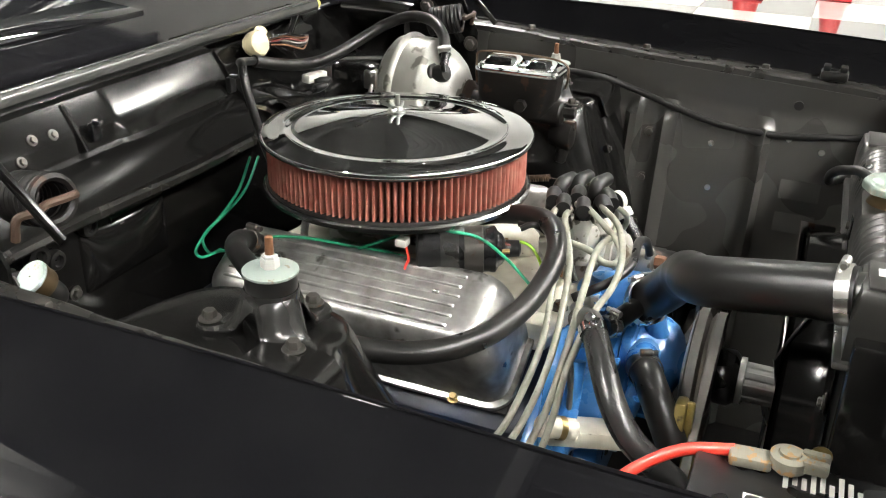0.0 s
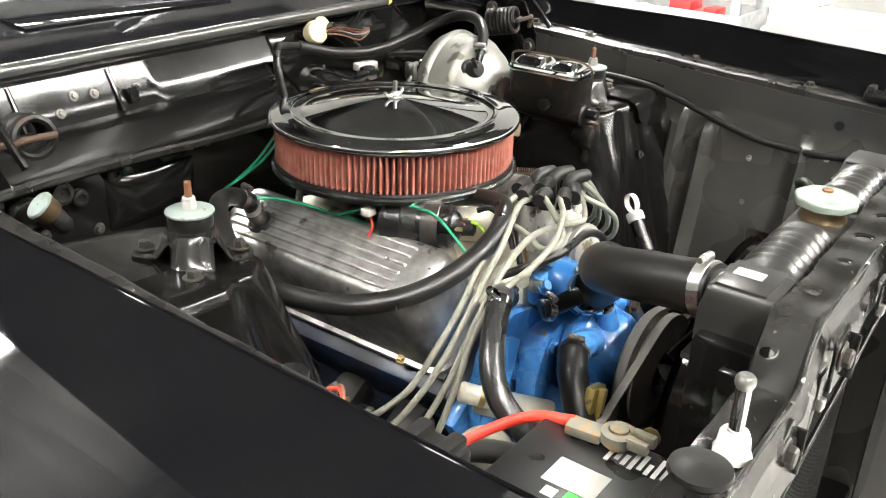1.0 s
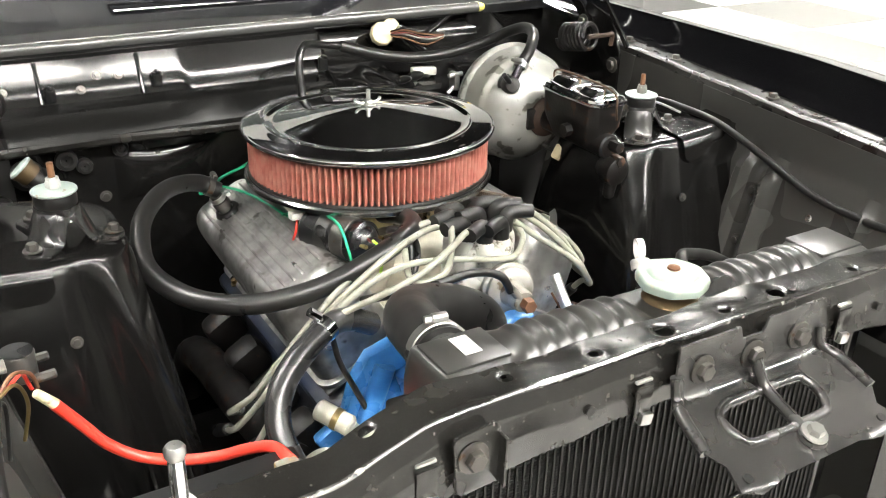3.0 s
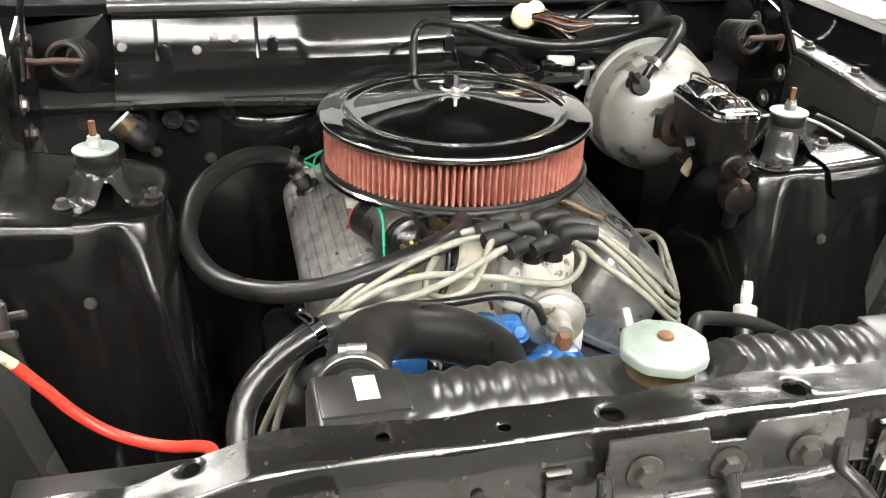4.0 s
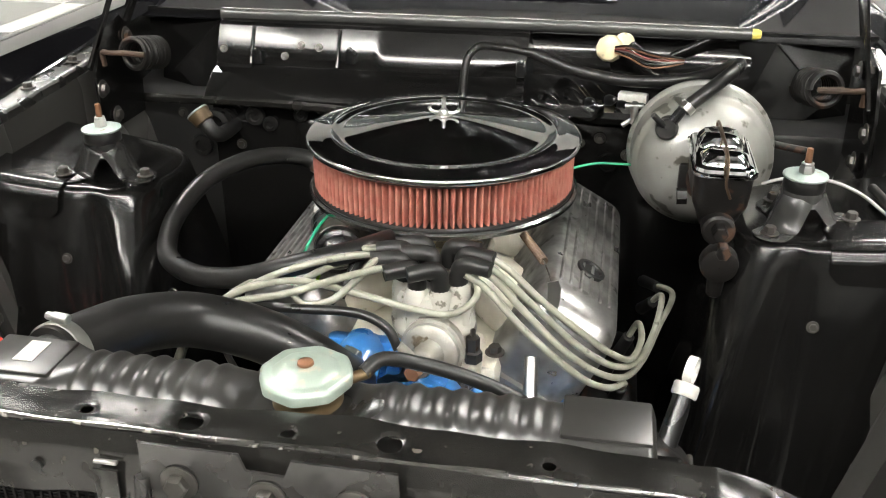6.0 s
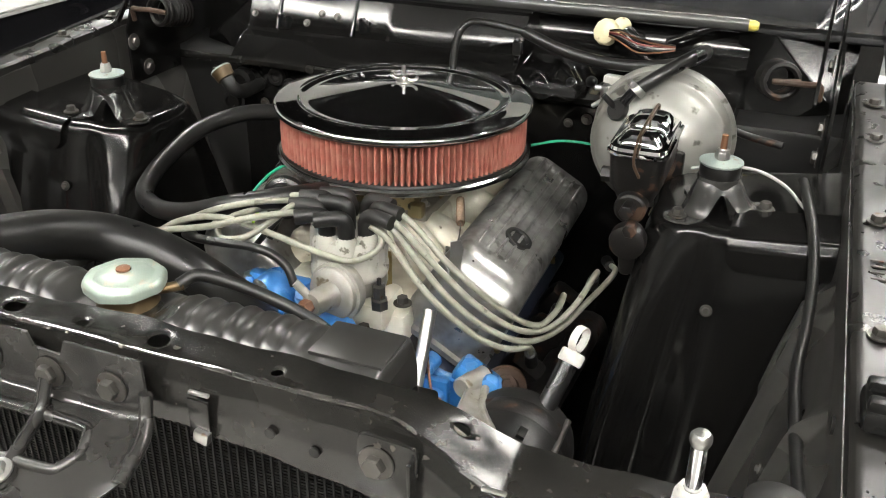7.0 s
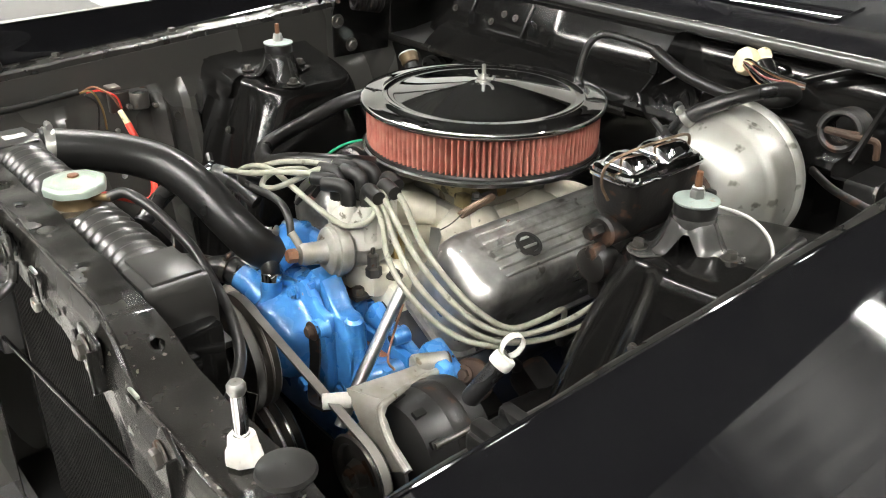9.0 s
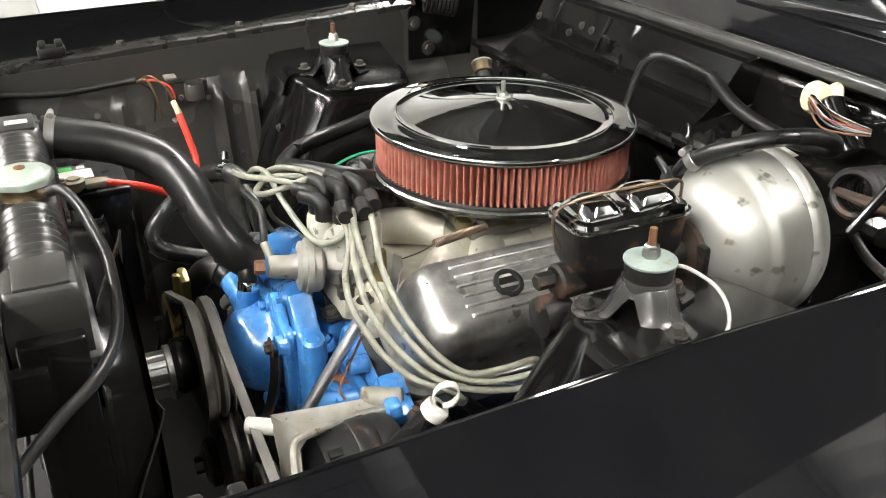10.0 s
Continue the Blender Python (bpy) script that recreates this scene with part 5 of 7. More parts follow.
    # shelf behind the cover, below the distributor
    part("block_shelf", block((0.112, -0.286, 0.728), (0.115, 0.046, 0.030), 0.006), BLUE, e, "blue block shelf")
    part("shelf_arm", rod((0.136, -0.330, 0.722), (0.172, -0.268, 0.742), 0.0135, 0.0120, edge=0.004, seg=18), BLUE, e, "rounded blue cast arm")
    part("shelf_wall", block((0.030, -0.283, 0.745), (0.075, 0.030, 0.080), 0.006, Matrix.Rotation(0.35, 3, "Z")), BLUE, e)
    for k, (x, y, z) in enumerate(((0.100, -0.302, 0.752), (0.074, -0.288, 0.768))):
        part("casting_boss", rod((x, y, z - 0.014), (x, y, z + 0.001), 0.0105, 0.009, edge=0.002, seg=18), BLUE, e, "blue cast boss")
        bolt(e, (x, y, z), (0, -0.5, 1), 0.0065, 0.008, BLUE, name="boss_bolt")
    rng = random.Random(11)
    for x, y, z, r in ((0.128, -0.288, 0.7434, 0.015), (0.150, -0.276, 0.7434, 0.007), (0.098, -0.290, 0.7434, 0.006)):
        scab = [(r * rng.uniform(0.6, 1.1) * math.cos(0.524 * k), r * rng.uniform(0.6, 1.1) * math.sin(0.524 * k)) for k in range(12)]
        part("rust_scab", plate(scab, 0.0012, Matrix.Translation((x, y, z))), ORANGE, e, "orange rust scab")
    # thermostat housing
    th = bmesh.new()
    tube([(-0.028, -0.285, 0.835), (-0.034, -0.305, 0.85), (-0.036, -0.325, 0.846), (-0.034, -0.35, 0.836)], 0.026, 20, bm=th)
    block((-0.034, -0.292, 0.845), (0.085, 0.02, 0.045), 0.008, bm=th)
    part("thermostat_housing", th, BLUE, e, "blue thermostat housing")
    part("housing_dome", lathe([(0.0165, -0.004), (0.0155, 0.006), (0.0135, 0.010), (0.006, 0.0125), (0.0005, 0.013)], 24, Matrix.Translation((-0.036, -0.298, 0.862))), BLUE, e, "rounded blue dome")
    part("housing_plug", hexagon(0.010, Matrix.Translation((-0.074, -0.296, 0.846)), 0.016), STEEL, e, "bright hexagon plug")
    for dx in (-0.036, 0.036):
        bolt(e, (-0.034 + dx, -0.303, 0.852), (0, -0.8, 0.6), 0.0085, 0.007, BLUE, name="housing_bolt")
    part("casting_boss", rod((0.152, -0.262, 0.775), (0.152, -0.288, 0.775), 0.012, 0.010, edge=0.002, seg=20), BLUE, e, "blue cast boss")
    # black disc on the boss end paints the shade of its bore
    part("boss_hole_disc", rod((0.152, -0.2875, 0.775), (0.152, -0.2885, 0.775), 0.0055, seg=16), DULLBLACK, e)
    part("head_corner", block((0.206, -0.250, 0.752), (0.060, 0.034, 0.030), 0.008, Matrix.Rotation(radians(30), 3, "Y")), BLUE, e, "blue corner of the head")
    part("port_flange", lathe([(0.012, 0), (0.028, 0.0), (0.030, 0.004), (0.028, 0.009), (0.018, 0.010), (0.017, 0.004), (0.0005, 0.004)], 28, axis_to((0.228, -0.215, 0.722), (0.262, -0.262, 0.742))), RUST, e, "rusty exhaust flange")
    bolt(e, (0.238, -0.238, 0.746), (0.4, -0.8, 0.4), 0.0075, 0.007, RUST, name="flange_bolt")
    part("distributor_well", lathe([(0.034, 0.715), (0.030, 0.735), (0.027, 0.765), (0.0245, 0.777), (0.020, 0.778)], 28, Matrix.Translation((0.036, -0.247, 0))), BLUE, e, "blue distributor well")
    return e


def intake():
    i = thing("intake_manifold", (CX, -0.05, 0.77), "cream-grey cast intake manifold with oily stains", "manifold")
    bm = bmesh.new()
    block((CX, -0.03, 0.79), (0.20, 0.44, 0.05), 0.015, bm=bm)
    block((CX, 0.0, 0.83), (0.12, 0.17, 0.05), 0.012, bm=bm)
    part("plenum", bm, BAREALU, i)
    for s in (-1, 1):
        for k, y in enumerate((-0.165, -0.085, 0.06, 0.14)):
            part("runner", tube([(CX + s * 0.03, y * 0.45, 0.838), (CX + s * 0.075, y * 0.8, 0.838), (CX + s * 0.118, y, 0.812)], 0.024, 16, swell=lambda t: 1 + 0.12 * math.sin(3 * t)), BAREALU, i)
    part("front_crossover", block((CX + 0.005, -0.235, 0.815), (0.15, 0.07, 0.04), 0.012), BAREALU, i)
    for x, y in ((0.095, -0.245), (-0.08, -0.255), (0.10, -0.10), (-0.085, -0.11)):
        bolt(i, (CX + x, y, 0.832), (0, 0, 1), 0.0075, 0.008, DARKSTEEL, name="manifold_bolt")
    part("temperature_sender", lathe([(0.011, 0), (0.011, 0.012), (0.008, 0.014), (0.008, 0.03), (0.003, 0.032), (0.003, 0.04)], 6, Matrix.Translation((CX + 0.072, -0.262, 0.83))), DARKSTEEL, i, "dark sender")
    part("vacuum_fitting", rod((CX + 0.055, -0.21, 0.83), (CX + 0.055, -0.21, 0.875), 0.010, seg=6), BRASS, i)


def carburettor():
    c = thing("carburettor", (0, 0, 0.855), "gold zinc four-barrel carburettor below the air cleaner", "carburettor")
    bm = block((0, -0.005, 0.868), (0.135, 0.15, 0.016), 0.004)
    part("base_plate", bm, DULLALU, c)
    part("main_body", block((0, 0.0, 0.892), (0.10, 0.10, 0.036), 0.008), CARB, c)
    for s in (-1, 1):
        bowl = bmesh.new()
        block((0, s * 0.068, 0.893), (0.105, 0.032, 0.040), 0.008, bm=bowl)
        for dx in (-0.035, 0.035):
            rod((dx, s * 0.080, 0.90), (dx, s * 0.090, 0.90), 0.007, seg=6, bm=bowl)
        part("float_bowl", bowl, CARB, c, "gold zinc float bowl")
    part("air_horn", lathe([(0.055, 0.905), (0.058, 0.915), (0.058, 0.928), (0.053, 0.930)], 40), CARB, c)
    part("choke_housing", lathe([(0.024, 0), (0.026, 0.004), (0.026, 0.018), (0.018, 0.023), (0.001, 0.023)], 28, axis_to((-0.055, 0.035, 0.895), (-0.12, 0.035, 0.895))), DULLALU, c)
    part("fuel_line", tube([(-0.075, 0.06, 0.850), (-0.11, 0.068, 0.852), (-0.128, 0.068, 0.868), (-0.125, 0.070, 0.90), (-0.118, 0.062, 0.926)], 0.0052, 10), PALETUBE, c)
    for x, y, z, w in ((0.065, -0.02, 0.885, 0.03), (0.07, 0.03, 0.893, 0.022), (-0.065, -0.03, 0.885, 0.026)):
        part("throttle_lever", plate([(-w / 2, -0.012), (w / 2, -0.006), (w / 2 + 0.006, 0.006), (-w / 3, 0.012)], 0.002, Matrix.Translation((x, y, z)) @ Matrix.Rotation(math.pi / 2, 4, "Y")), BRASS, c)
    part("accelerator_pump", block((0.055, -0.085, 0.88), (0.022, 0.018, 0.02), 0.004), CARB, c)
    for x, y in ((0.055, -0.06), (-0.055, -0.06), (0.055, 0.055), (-0.055, 0.055)):
        bolt(c, (x, y, 0.877), (0, 0, 1), 0.006, 0.006, STEEL)


def air_cleaner():
    a = thing("air_cleaner", (0, 0, 0.915), "round chrome air cleaner with a pleated red cotton element", "air cleaner")
    tip = Matrix.Translation((0, 0, 1.0)) @ Matrix.Rotation(radians(-0.7), 4, "X") @ Matrix.Translation((0, 0, -1.0))
    part("base_pan", lathe([(0.055, 0.925), (0.09, 0.924), (0.14, 0.928), (0.165, 0.931), (0.1745, 0.929), (0.1775, 0.931), (0.1778, 0.936), (0.1750, 0.9385), (0.168, 0.938)], 96, tip), PANSTEEL, a, "plated steel base pan")
    # pleated element
    n = 126
    for nm, zz, rr in (("lower_seal", (0.937, 0.943), 0.1718), ("upper_seal", (0.994, 0.9985), 0.1715)):
        part(nm, lathe([(0.14, zz[0]), (rr, zz[0]), (rr + 0.0012, (zz[0] + zz[1]) / 2), (rr, zz[1]), (0.14, zz[1])], 96, tip), RUBBER, a, "black rubber seal")
    rings = []
    prof = (0.1500, 0.1590, 0.1682, 0.1706, 0.1712, 0.1706, 0.1682, 0.1590)
    for z in (0.941, 0.969, 0.996):
        ring = []
        for k in range(n):
            jit = 0.0004 * math.sin(k * 12.9898) + 0.0003 * math.sin(k * 4.1)
            lean = 0.0005 * math.sin(k * 7.7) * (z - 0.969) / 0.03
            for j, r in enumerate(prof):
                ang = 2 * math.pi * (k + (j + 0.5) / 8) / n + lean * 4
                ring.append(tip @ Vector(((r + jit) * math.cos(ang), (r + jit) * math.sin(ang), z)))
        rings.append(ring)
    bm = bmesh.new()
    skin(bm, rings, True, False)
    part("pleated_element", settle_normals(bm), FILTER, a, "dusty red pleated cotton element", sharp=80)
    # dark cylinder just inside the pleats, painted as valley shade
    part("valley_shade", lathe([(0.1495, 0.941), (0.1495, 0.997)], 96, tip), FILTERSHADE, a)
    lid = [(0.1690, 0.9990), (0.1762, 0.9975), (0.1785, 0.9985), (0.1795, 1.0010), (0.1795, 1.0040), (0.1780, 1.0062), (0.1750, 1.0068), (0.160, 1.0078), (0.1500, 1.0083), (0.1475, 1.0092), (0.1455, 1.0090), (0.1435, 1.0070),
           (0.130, 1.0085), (0.100, 1.0135), (0.070, 1.0188), (0.045, 1.0228), (0.025, 1.0256), (0.014, 1.0268), (0.0005, 1.0272)]
    top = part("lid", lathe(lid, 128, tip), CHROME, a, "mirror chrome lid with a raised ring", sharp=60)
    # wing nut on its stud
    m = Matrix.Translation((0, 0, 0))
    part("washer", lathe([(0.004, 1.0272), (0.0105, 1.0272), (0.0110, 1.0280), (0.0105, 1.0290), (0.004, 1.0292)], 24, m), STEEL, a)
    nut = lathe([(0.0075, 1.029), (0.0072, 1.032), (0.0052, 1.0355), (0.0035, 1.0358)], 20, m)
    for s in (-1, 1):
        tube([(s * 0.005, 0, 1.0315), (s * 0.012, 0.001, 1.0310), (s * 0.018, 0.002, 1.0335), (s * 0.0195, 0.002, 1.037)], 0.0024, 8, bm=nut)
    part("wing_nut", nut, STEEL, a, "plated wing nut")
    part("stud", rod((0, 0, 1.025), (0, 0, 1.0505), 0.0030, edge=0.0006), STEEL, a, "threaded centre stud")


def valve_cover(s):
    v = thing("valve_cover", (CX + s * 0.17, -0.04, 0.77), "finned polished aluminium valve cover with smoky stains" if s > 0 else "finned polished aluminium valve cover with a hose breather", "valve cover", "valve covers")
    y0, y1 = -0.222, 0.165
    ux, uz = 0.866, -0.5
    nx, nz = 0.5, 0.866
    o = Vector((0.200, 0, 0.8725))

    def at(a, y, h):
        """a across the cover, h out of its face."""
        return Vector((CX + s * (o.x - CX + ux * a + nx * h), y, o.z + uz * a + nz * h))
    rings = []
    for h, w, front, back, r in ((-0.122, 0.0675, -0.010, -0.010, 0.030), (-0.115, 0.0675, -0.010, -0.010, 0.030), (-0.1135, 0.0615, -0.003, -0.004, 0.028), (-0.075, 0.0600, 0.000, -0.002, 0.028), (-0.040, 0.0585, 0.006, 0.0, 0.028),
                                 (-0.025, 0.0570, 0.011, 0.001, 0.028), (-0.014, 0.0540, 0.018, 0.004, 0.026), (-0.007, 0.0500, 0.026, 0.008, 0.024), (-0.0025, 0.0455, 0.035, 0.013, 0.020), (-0.0005, 0.0420, 0.043, 0.018, 0.016), (0.0, 0.0400, 0.048, 0.022, 0.014)):
        rings.append([at(a, y, h) for a, y in rounded(-w, w, y0 + front, y1 - back, r)])
    bm = bmesh.new()
    skin(bm, rings)
    part("cover_body", settle_normals(bm), CASTALU, v, "smudged polished aluminium cover", sharp=55)
    for k in range(6):
        a = -0.0340 + 0.0136 * k
        fin = bmesh.new()
        ya, yb = y0 + 0.058 + 0.002 * (k % 2), y1 - 0.028
        rings = []
        for y, g in ((ya, -0.3), (ya + 0.003, 0.6), (ya + 0.008, 1), (yb - 0.006, 1), (yb, 0.2)):
            rings.append([at(a + da, y, hh) for da, hh in ((-0.0026, -0.0015), (-0.0018, 0.0024 * g), (-0.0009, 0.0032 * g), (0.0009, 0.0032 * g), (0.0018, 0.0024 * g), (0.0026, -0.0015))])
        skin(fin, rings)
        part("fin", settle_normals(fin), CASTALU, v)
    way = at(0, 0, 1) - at(0, 0, 0)
    for y in (y0 + 0.06, y1 - 0.06):
        for a in (-0.0645, 0.0645):
            p = at(a, y, -0.116)
            bolt(v, p, way, 0.0055, 0.006, BRASS if a > 0 else STEEL)
    part("gasket", block(at(0, (y0 + y1) / 2, -0.124), (0.132, y1 - y0 + 0.014, 0.004), 0.001, Matrix.Rotation(s * radians(30), 3, "Y")), RUBBER, v)
    if s > 0:
        p = at(0.004, -0.10, 0.0)
        m = axis_to(p, p + way)
        part("grommet", lathe([(0.0185, -0.001), (0.0195, 0.002), (0.0185, 0.0045), (0.0140, 0.005), (0.0130, 0.0035), (0.0120, 0.0016), (0.0005, 0.0014)], 32, m), DULLBLACK, v, "black rubber breather grommet")
    else:
        p = at(0.008, 0.085, 0.0)
        m = axis_to(p, p + way)
        part("grommet", lathe([(0.018, -0.001), (0.019, 0.002), (0.017, 0.006), (0.012, 0.0065)], 28, m), RUBBER, v)
        valve = lathe([(0.010, 0.004), (0.010, 0.012), (0.0125, 0.013), (0.0125, 0.022), (0.009, 0.025), (0.009, 0.034)], 18, m)
        part("breather_valve", valve, DARKSTEEL, v, "steel breather valve")
        clamp(v, p + way.normalized() * 0.028, way, 0.0105, 0.008, STEEL)


def distributor():
    d = thing("distributor", (0.035, -0.25, 0.78), "grey distributor cap with black boots on a cast alloy body", "distributor")
    m = Matrix.Translation((0.034, -0.243, 0))
    part("shaft_housing", lathe([(0.022, 0.775), (0.020, 0.782), (0.0150, 0.79), (0.0150, 0.822), (0.030, 0.835), (0.040, 0.842), (0.0425, 0.848), (0.0425, 0.862), (0.040, 0.864)], 40, m), DULLALU, d, "stained cast alloy body")
    cap = lathe([(0.0425, 0.864), (0.0475, 0.865), (0.0480, 0.873), (0.0445, 0.877), (0.0438, 0.908), (0.041, 0.915), (0.033, 0.918), (0.022, 0.919), (0.0005, 0.919)], 48, m)
    cap_part = part("cap", cap, CAPGREY, d, "dusty grey distributor cap", sharp=45)
    for k in range(8):
        a = 2 * math.pi * (k + 0.5) / 8
        p = m.translation + Vector((0.0335 * math.cos(a), 0.0335 * math.sin(a), 0))
        part("cap_tower", lathe([(0.0134, 0.870), (0.0132, 0.912), (0.0122, 0.920), (0.0095, 0.925), (0.0005, 0.9255)], 20, Matrix.Translation(p)), CAPGREY, cap_part)
    for k in range(8):
        a = 2 * math.pi * (k + 0.5) / 8
        out = Vector((math.cos(a), math.sin(a), 0))
        p = m.translation + out * 0.0330
        side = Vector((-1, -0.25, 0.05)) if k in (2, 3, 4, 5) else Vector((1, -0.2, 0.02))
        if k in (5, 6):
            side = Vector((-1, -0.5, 0))
        side.normalize()
        b = tube([p + Vector((0, 0, 0.916)), p + Vector((0, 0, 0.936)), p + Vector((0, 0, 0.945)) + side * 0.004, p + Vector((0, 0, 0.9475)) + side * 0.014, p + Vector((0, 0, 0.9455)) + side * 0.036], 0.0100, 14, 5, swell=lambda t: 1.06 - 0.16 * t)
        part("boot", b, BOOT, d, "black rubber plug boot")
    b = tube([m.translation + Vector((0, 0, 0.912)), m.translation + Vector((0, 0, 0.942)), m.translation + Vector((-0.008, 0, 0.950)), m.translation + Vector((-0.035, -0.005, 0.950))], 0.0092, 12, 4)
    part("boot", b, BOOT, d, "black rubber coil boot")
    # vacuum advance
    f, t = Vector((0.045, -0.290, 0.862)), Vector((0.032, -0.372, 0.872))
    vm = axis_to(f, t)
    can = lathe([(0.010, -0.024), (0.014, -0.012), (0.029, -0.010), (0.0325, -0.006), (0.0328, 0.003), (0.0358, 0.004), (0.0362, 0.0075), (0.0358, 0.011), (0.0322, 0.012), (0.0315, 0.0175), (0.0290, 0.0195), (0.0175, 0.022), (0.0150, 0.028), (0.0145, 0.050), (0.0125, 0.056), (0.0005, 0.056)], 44, vm)
    part("vacuum_advance", can, DULLALU, d, "stained cast vacuum advance canister")
    part("adjuster_nut", hexagon(0.0095, vm @ Matrix.Translation((0, 0, 0.060)), 0.013), COPPER, d, "brown copper hexagon plug")
    q = vm @ Vector((0.0, 0.0, 0.048))
    part("vacuum_port", rod(q, Vector((0.016, -0.343, 0.893)), 0.0052, edge=0.0008), DULLALU, d)
    for s in (-1, 1):
        p = m.translation + Vector((s * 0.043, 0.004, 0))
        part("cap_clip", tube([p + Vector((0, 0, 0.845)), p + Vector((s * 0.004, 0, 0.86)), p + Vector((s * 0.001, 0, 0.878))], 0.0022, 8), COPPER if s < 0 else STEEL, d)
    part("barrel_clamp", block((0.06, -0.262, 0.797), (0.03, 0.05, 0.008), 0.002), DARKSTEEL, d)
    bolt(d, (0.068, -0.278, 0.801), (0, 0, 1), 0.008, 0.009, DARKSTEEL)


def pulleys():
    ax = Vector((CX, 0, 0.742))
    f = thing("water_pump_pulley", (CX, -0.43, 0.742), "worn twin-groove water pump pulley with a ribbed alloy fan spacer", "pulley")
    m = axis_to(ax + Vector((0, -0.405, 0)), ax + Vector((0, -0.6, 0)))
    part("pulley", lathe([(0.020, 0.0), (0.060, 0.004), (0.076, 0.006), (0.078, 0.008), (0.070, 0.0125), (0.078, 0.017), (0.078, 0.020), (0.070, 0.0245), (0.078, 0.029), (0.077, 0.032), (0.060, 0.034), (0.050, 0.040), (0.034, 0.042)], 72, m), PULLEY, f, "worn grey-brown steel pulley")
    part("hub", lathe([(0.034, 0.042), (0.036, 0.046), (0.036, 0.062), (0.032, 0.066), (0.028, 0.070), (0.001, 0.070)], 36, m), PLASTIC, f, "glossy black hub")
    sp = bmesh.new()
    lathe([(0.029, 0.068), (0.030, 0.070), (0.030, 0.076), (0.022, 0.077)], 36, m, sp)
    lathe([(0.0235, 0.074), (0.0235, 0.125), (0.001, 0.126)], 80, m, sp, wobble=lambda a: 1 + 0.07 * (1 if math.sin(9 * a) > 0 else 0))
    part("fan_spacer", sp, BRIGHT, f, "ribbed bright alloy spacer", sharp=25)
    fan = thing("cooling_fan", (CX, -0.535, 0.742), "dark steel cooling fan behind the radiator", "fan")
    fm = axis_to(ax + Vector((0, -0.525, 0)), ax + Vector((0, -0.6, 0)))
    part("fan_hub", lathe([(0.001, 0.0), (0.055, 0.0), (0.06, 0.004), (0.05, 0.010), (0.001, 0.010)], 30, fm), DARKSTEEL, fan)
    for k in range(6):
        a = radians(8 + 60 * k)
        def blade(u, v, a=a):
            r = 0.045 + 0.165 * u
            w = (v - 0.5) * (0.05 + 0.055 * u)
            y = -0.531 + 0.30 * w * (0.6 + 0.4 * u)
            return (ax.x + r * math.cos(a) - w * math.sin(a), y - 0.006 * math.cos(3 * v), ax.z + r * math.sin(a) + w * math.cos(a))
        part("blade", sheet(blade, 10, 8, 0.002), DARKSTEEL, fan)
    sh = thing("fan_shroud", (CX, -0.55, 0.742), "black pressed steel fan shroud behind the radiator", "fan shroud")
    sm = axis_to((CX, -0.515, 0.742), (CX, -0.6, 0.742))
    part("shroud_ring", lathe([(0.207, 0.0), (0.2, 0.001), (0.198, 0.006), (0.200, 0.030), (0.208, 0.046), (0.222, 0.050), (0.224, 0.052), (0.208, 0.049), (0.2025, 0.031), (0.2015, 0.007), (0.207, 0.003)], 72, sm), BAY, sh, "rolled black shroud ring")
    for k in range(6):
        q = sm @ Matrix.Rotation(2 * math.pi * (k + 0.5) / 6, 4, "Z")
        part("shroud_tab", block(q @ Vector((0.228, 0, 0.047)), (0.024, 0.022, 0.003), 0.001, q.to_3x3()), BAY, sh)
        bolt(sh, q @ Vector((0.230, 0, 0.046)), (0, 1, 0), 0.005, 0.004, DARKSTEEL)
    idl = thing("idler_pulley", (-0.178, -0.445, 0.698), "gold plated idler pulley with a bolt on a gold bracket", "pulley")
    im = axis_to((-0.178, -0.434, 0.698), (-0.178, -0.6, 0.698))
    part("wheel", lathe([(0.008, 0.0), (0.040, 0.001), (0.043, 0.003), (0.036, 0.008), (0.043, 0.014), (0.040, 0.017), (0.020, 0.014), (0.008, 0.020)], 44, im), GOLD, idl)
    bolt(idl, (-0.178, -0.455, 0.698), (0, -1, 0), 0.012, 0.012, RUST)
    part("arm", block((-0.155, -0.424, 0.735), (0.034, 0.014, 0.115), 0.005, Matrix.Rotation(0.25, 3, "Y")), GOLD, idl, "gold plated bracket")
    part("arm_rib", block((-0.150, -0.434, 0.762), (0.010, 0.010, 0.060), 0.003, Matrix.Rotation(0.25, 3, "Y")), GOLD, idl)
    c = thing("crank_pulley", (CX, -0.43, 0.58), "large oily black crank pulley", "pulley")
    cm = axis_to(Vector((CX, -0.385, 0.578)), Vector((CX, -0.6, 0.578)))
    part("pulley", lathe([(0.02, 0), (0.085, 0.0), (0.088, 0.004), (0.079, 0.010), (0.088, 0.015), (0.088, 0.018), (0.079, 0.024), (0.088, 0.029), (0.088, 0.033), (0.080, 0.039), (0.087, 0.044), (0.06, 0.046), (0.05, 0.05), (0.001, 0.05)], 72, cm), DARKSTEEL, c)
    part("hub", lathe([(0.034, 0.048), (0.034, 0.062), (0.030, 0.066), (0.012, 0.067), (0.001, 0.067)], 32, cm), RUSTIRON, c, "oily hub")
    bolt(c, (CX, -0.452, 0.578), (0, -1, 0), 0.012, 0.012, DARKSTEEL)
    return ax


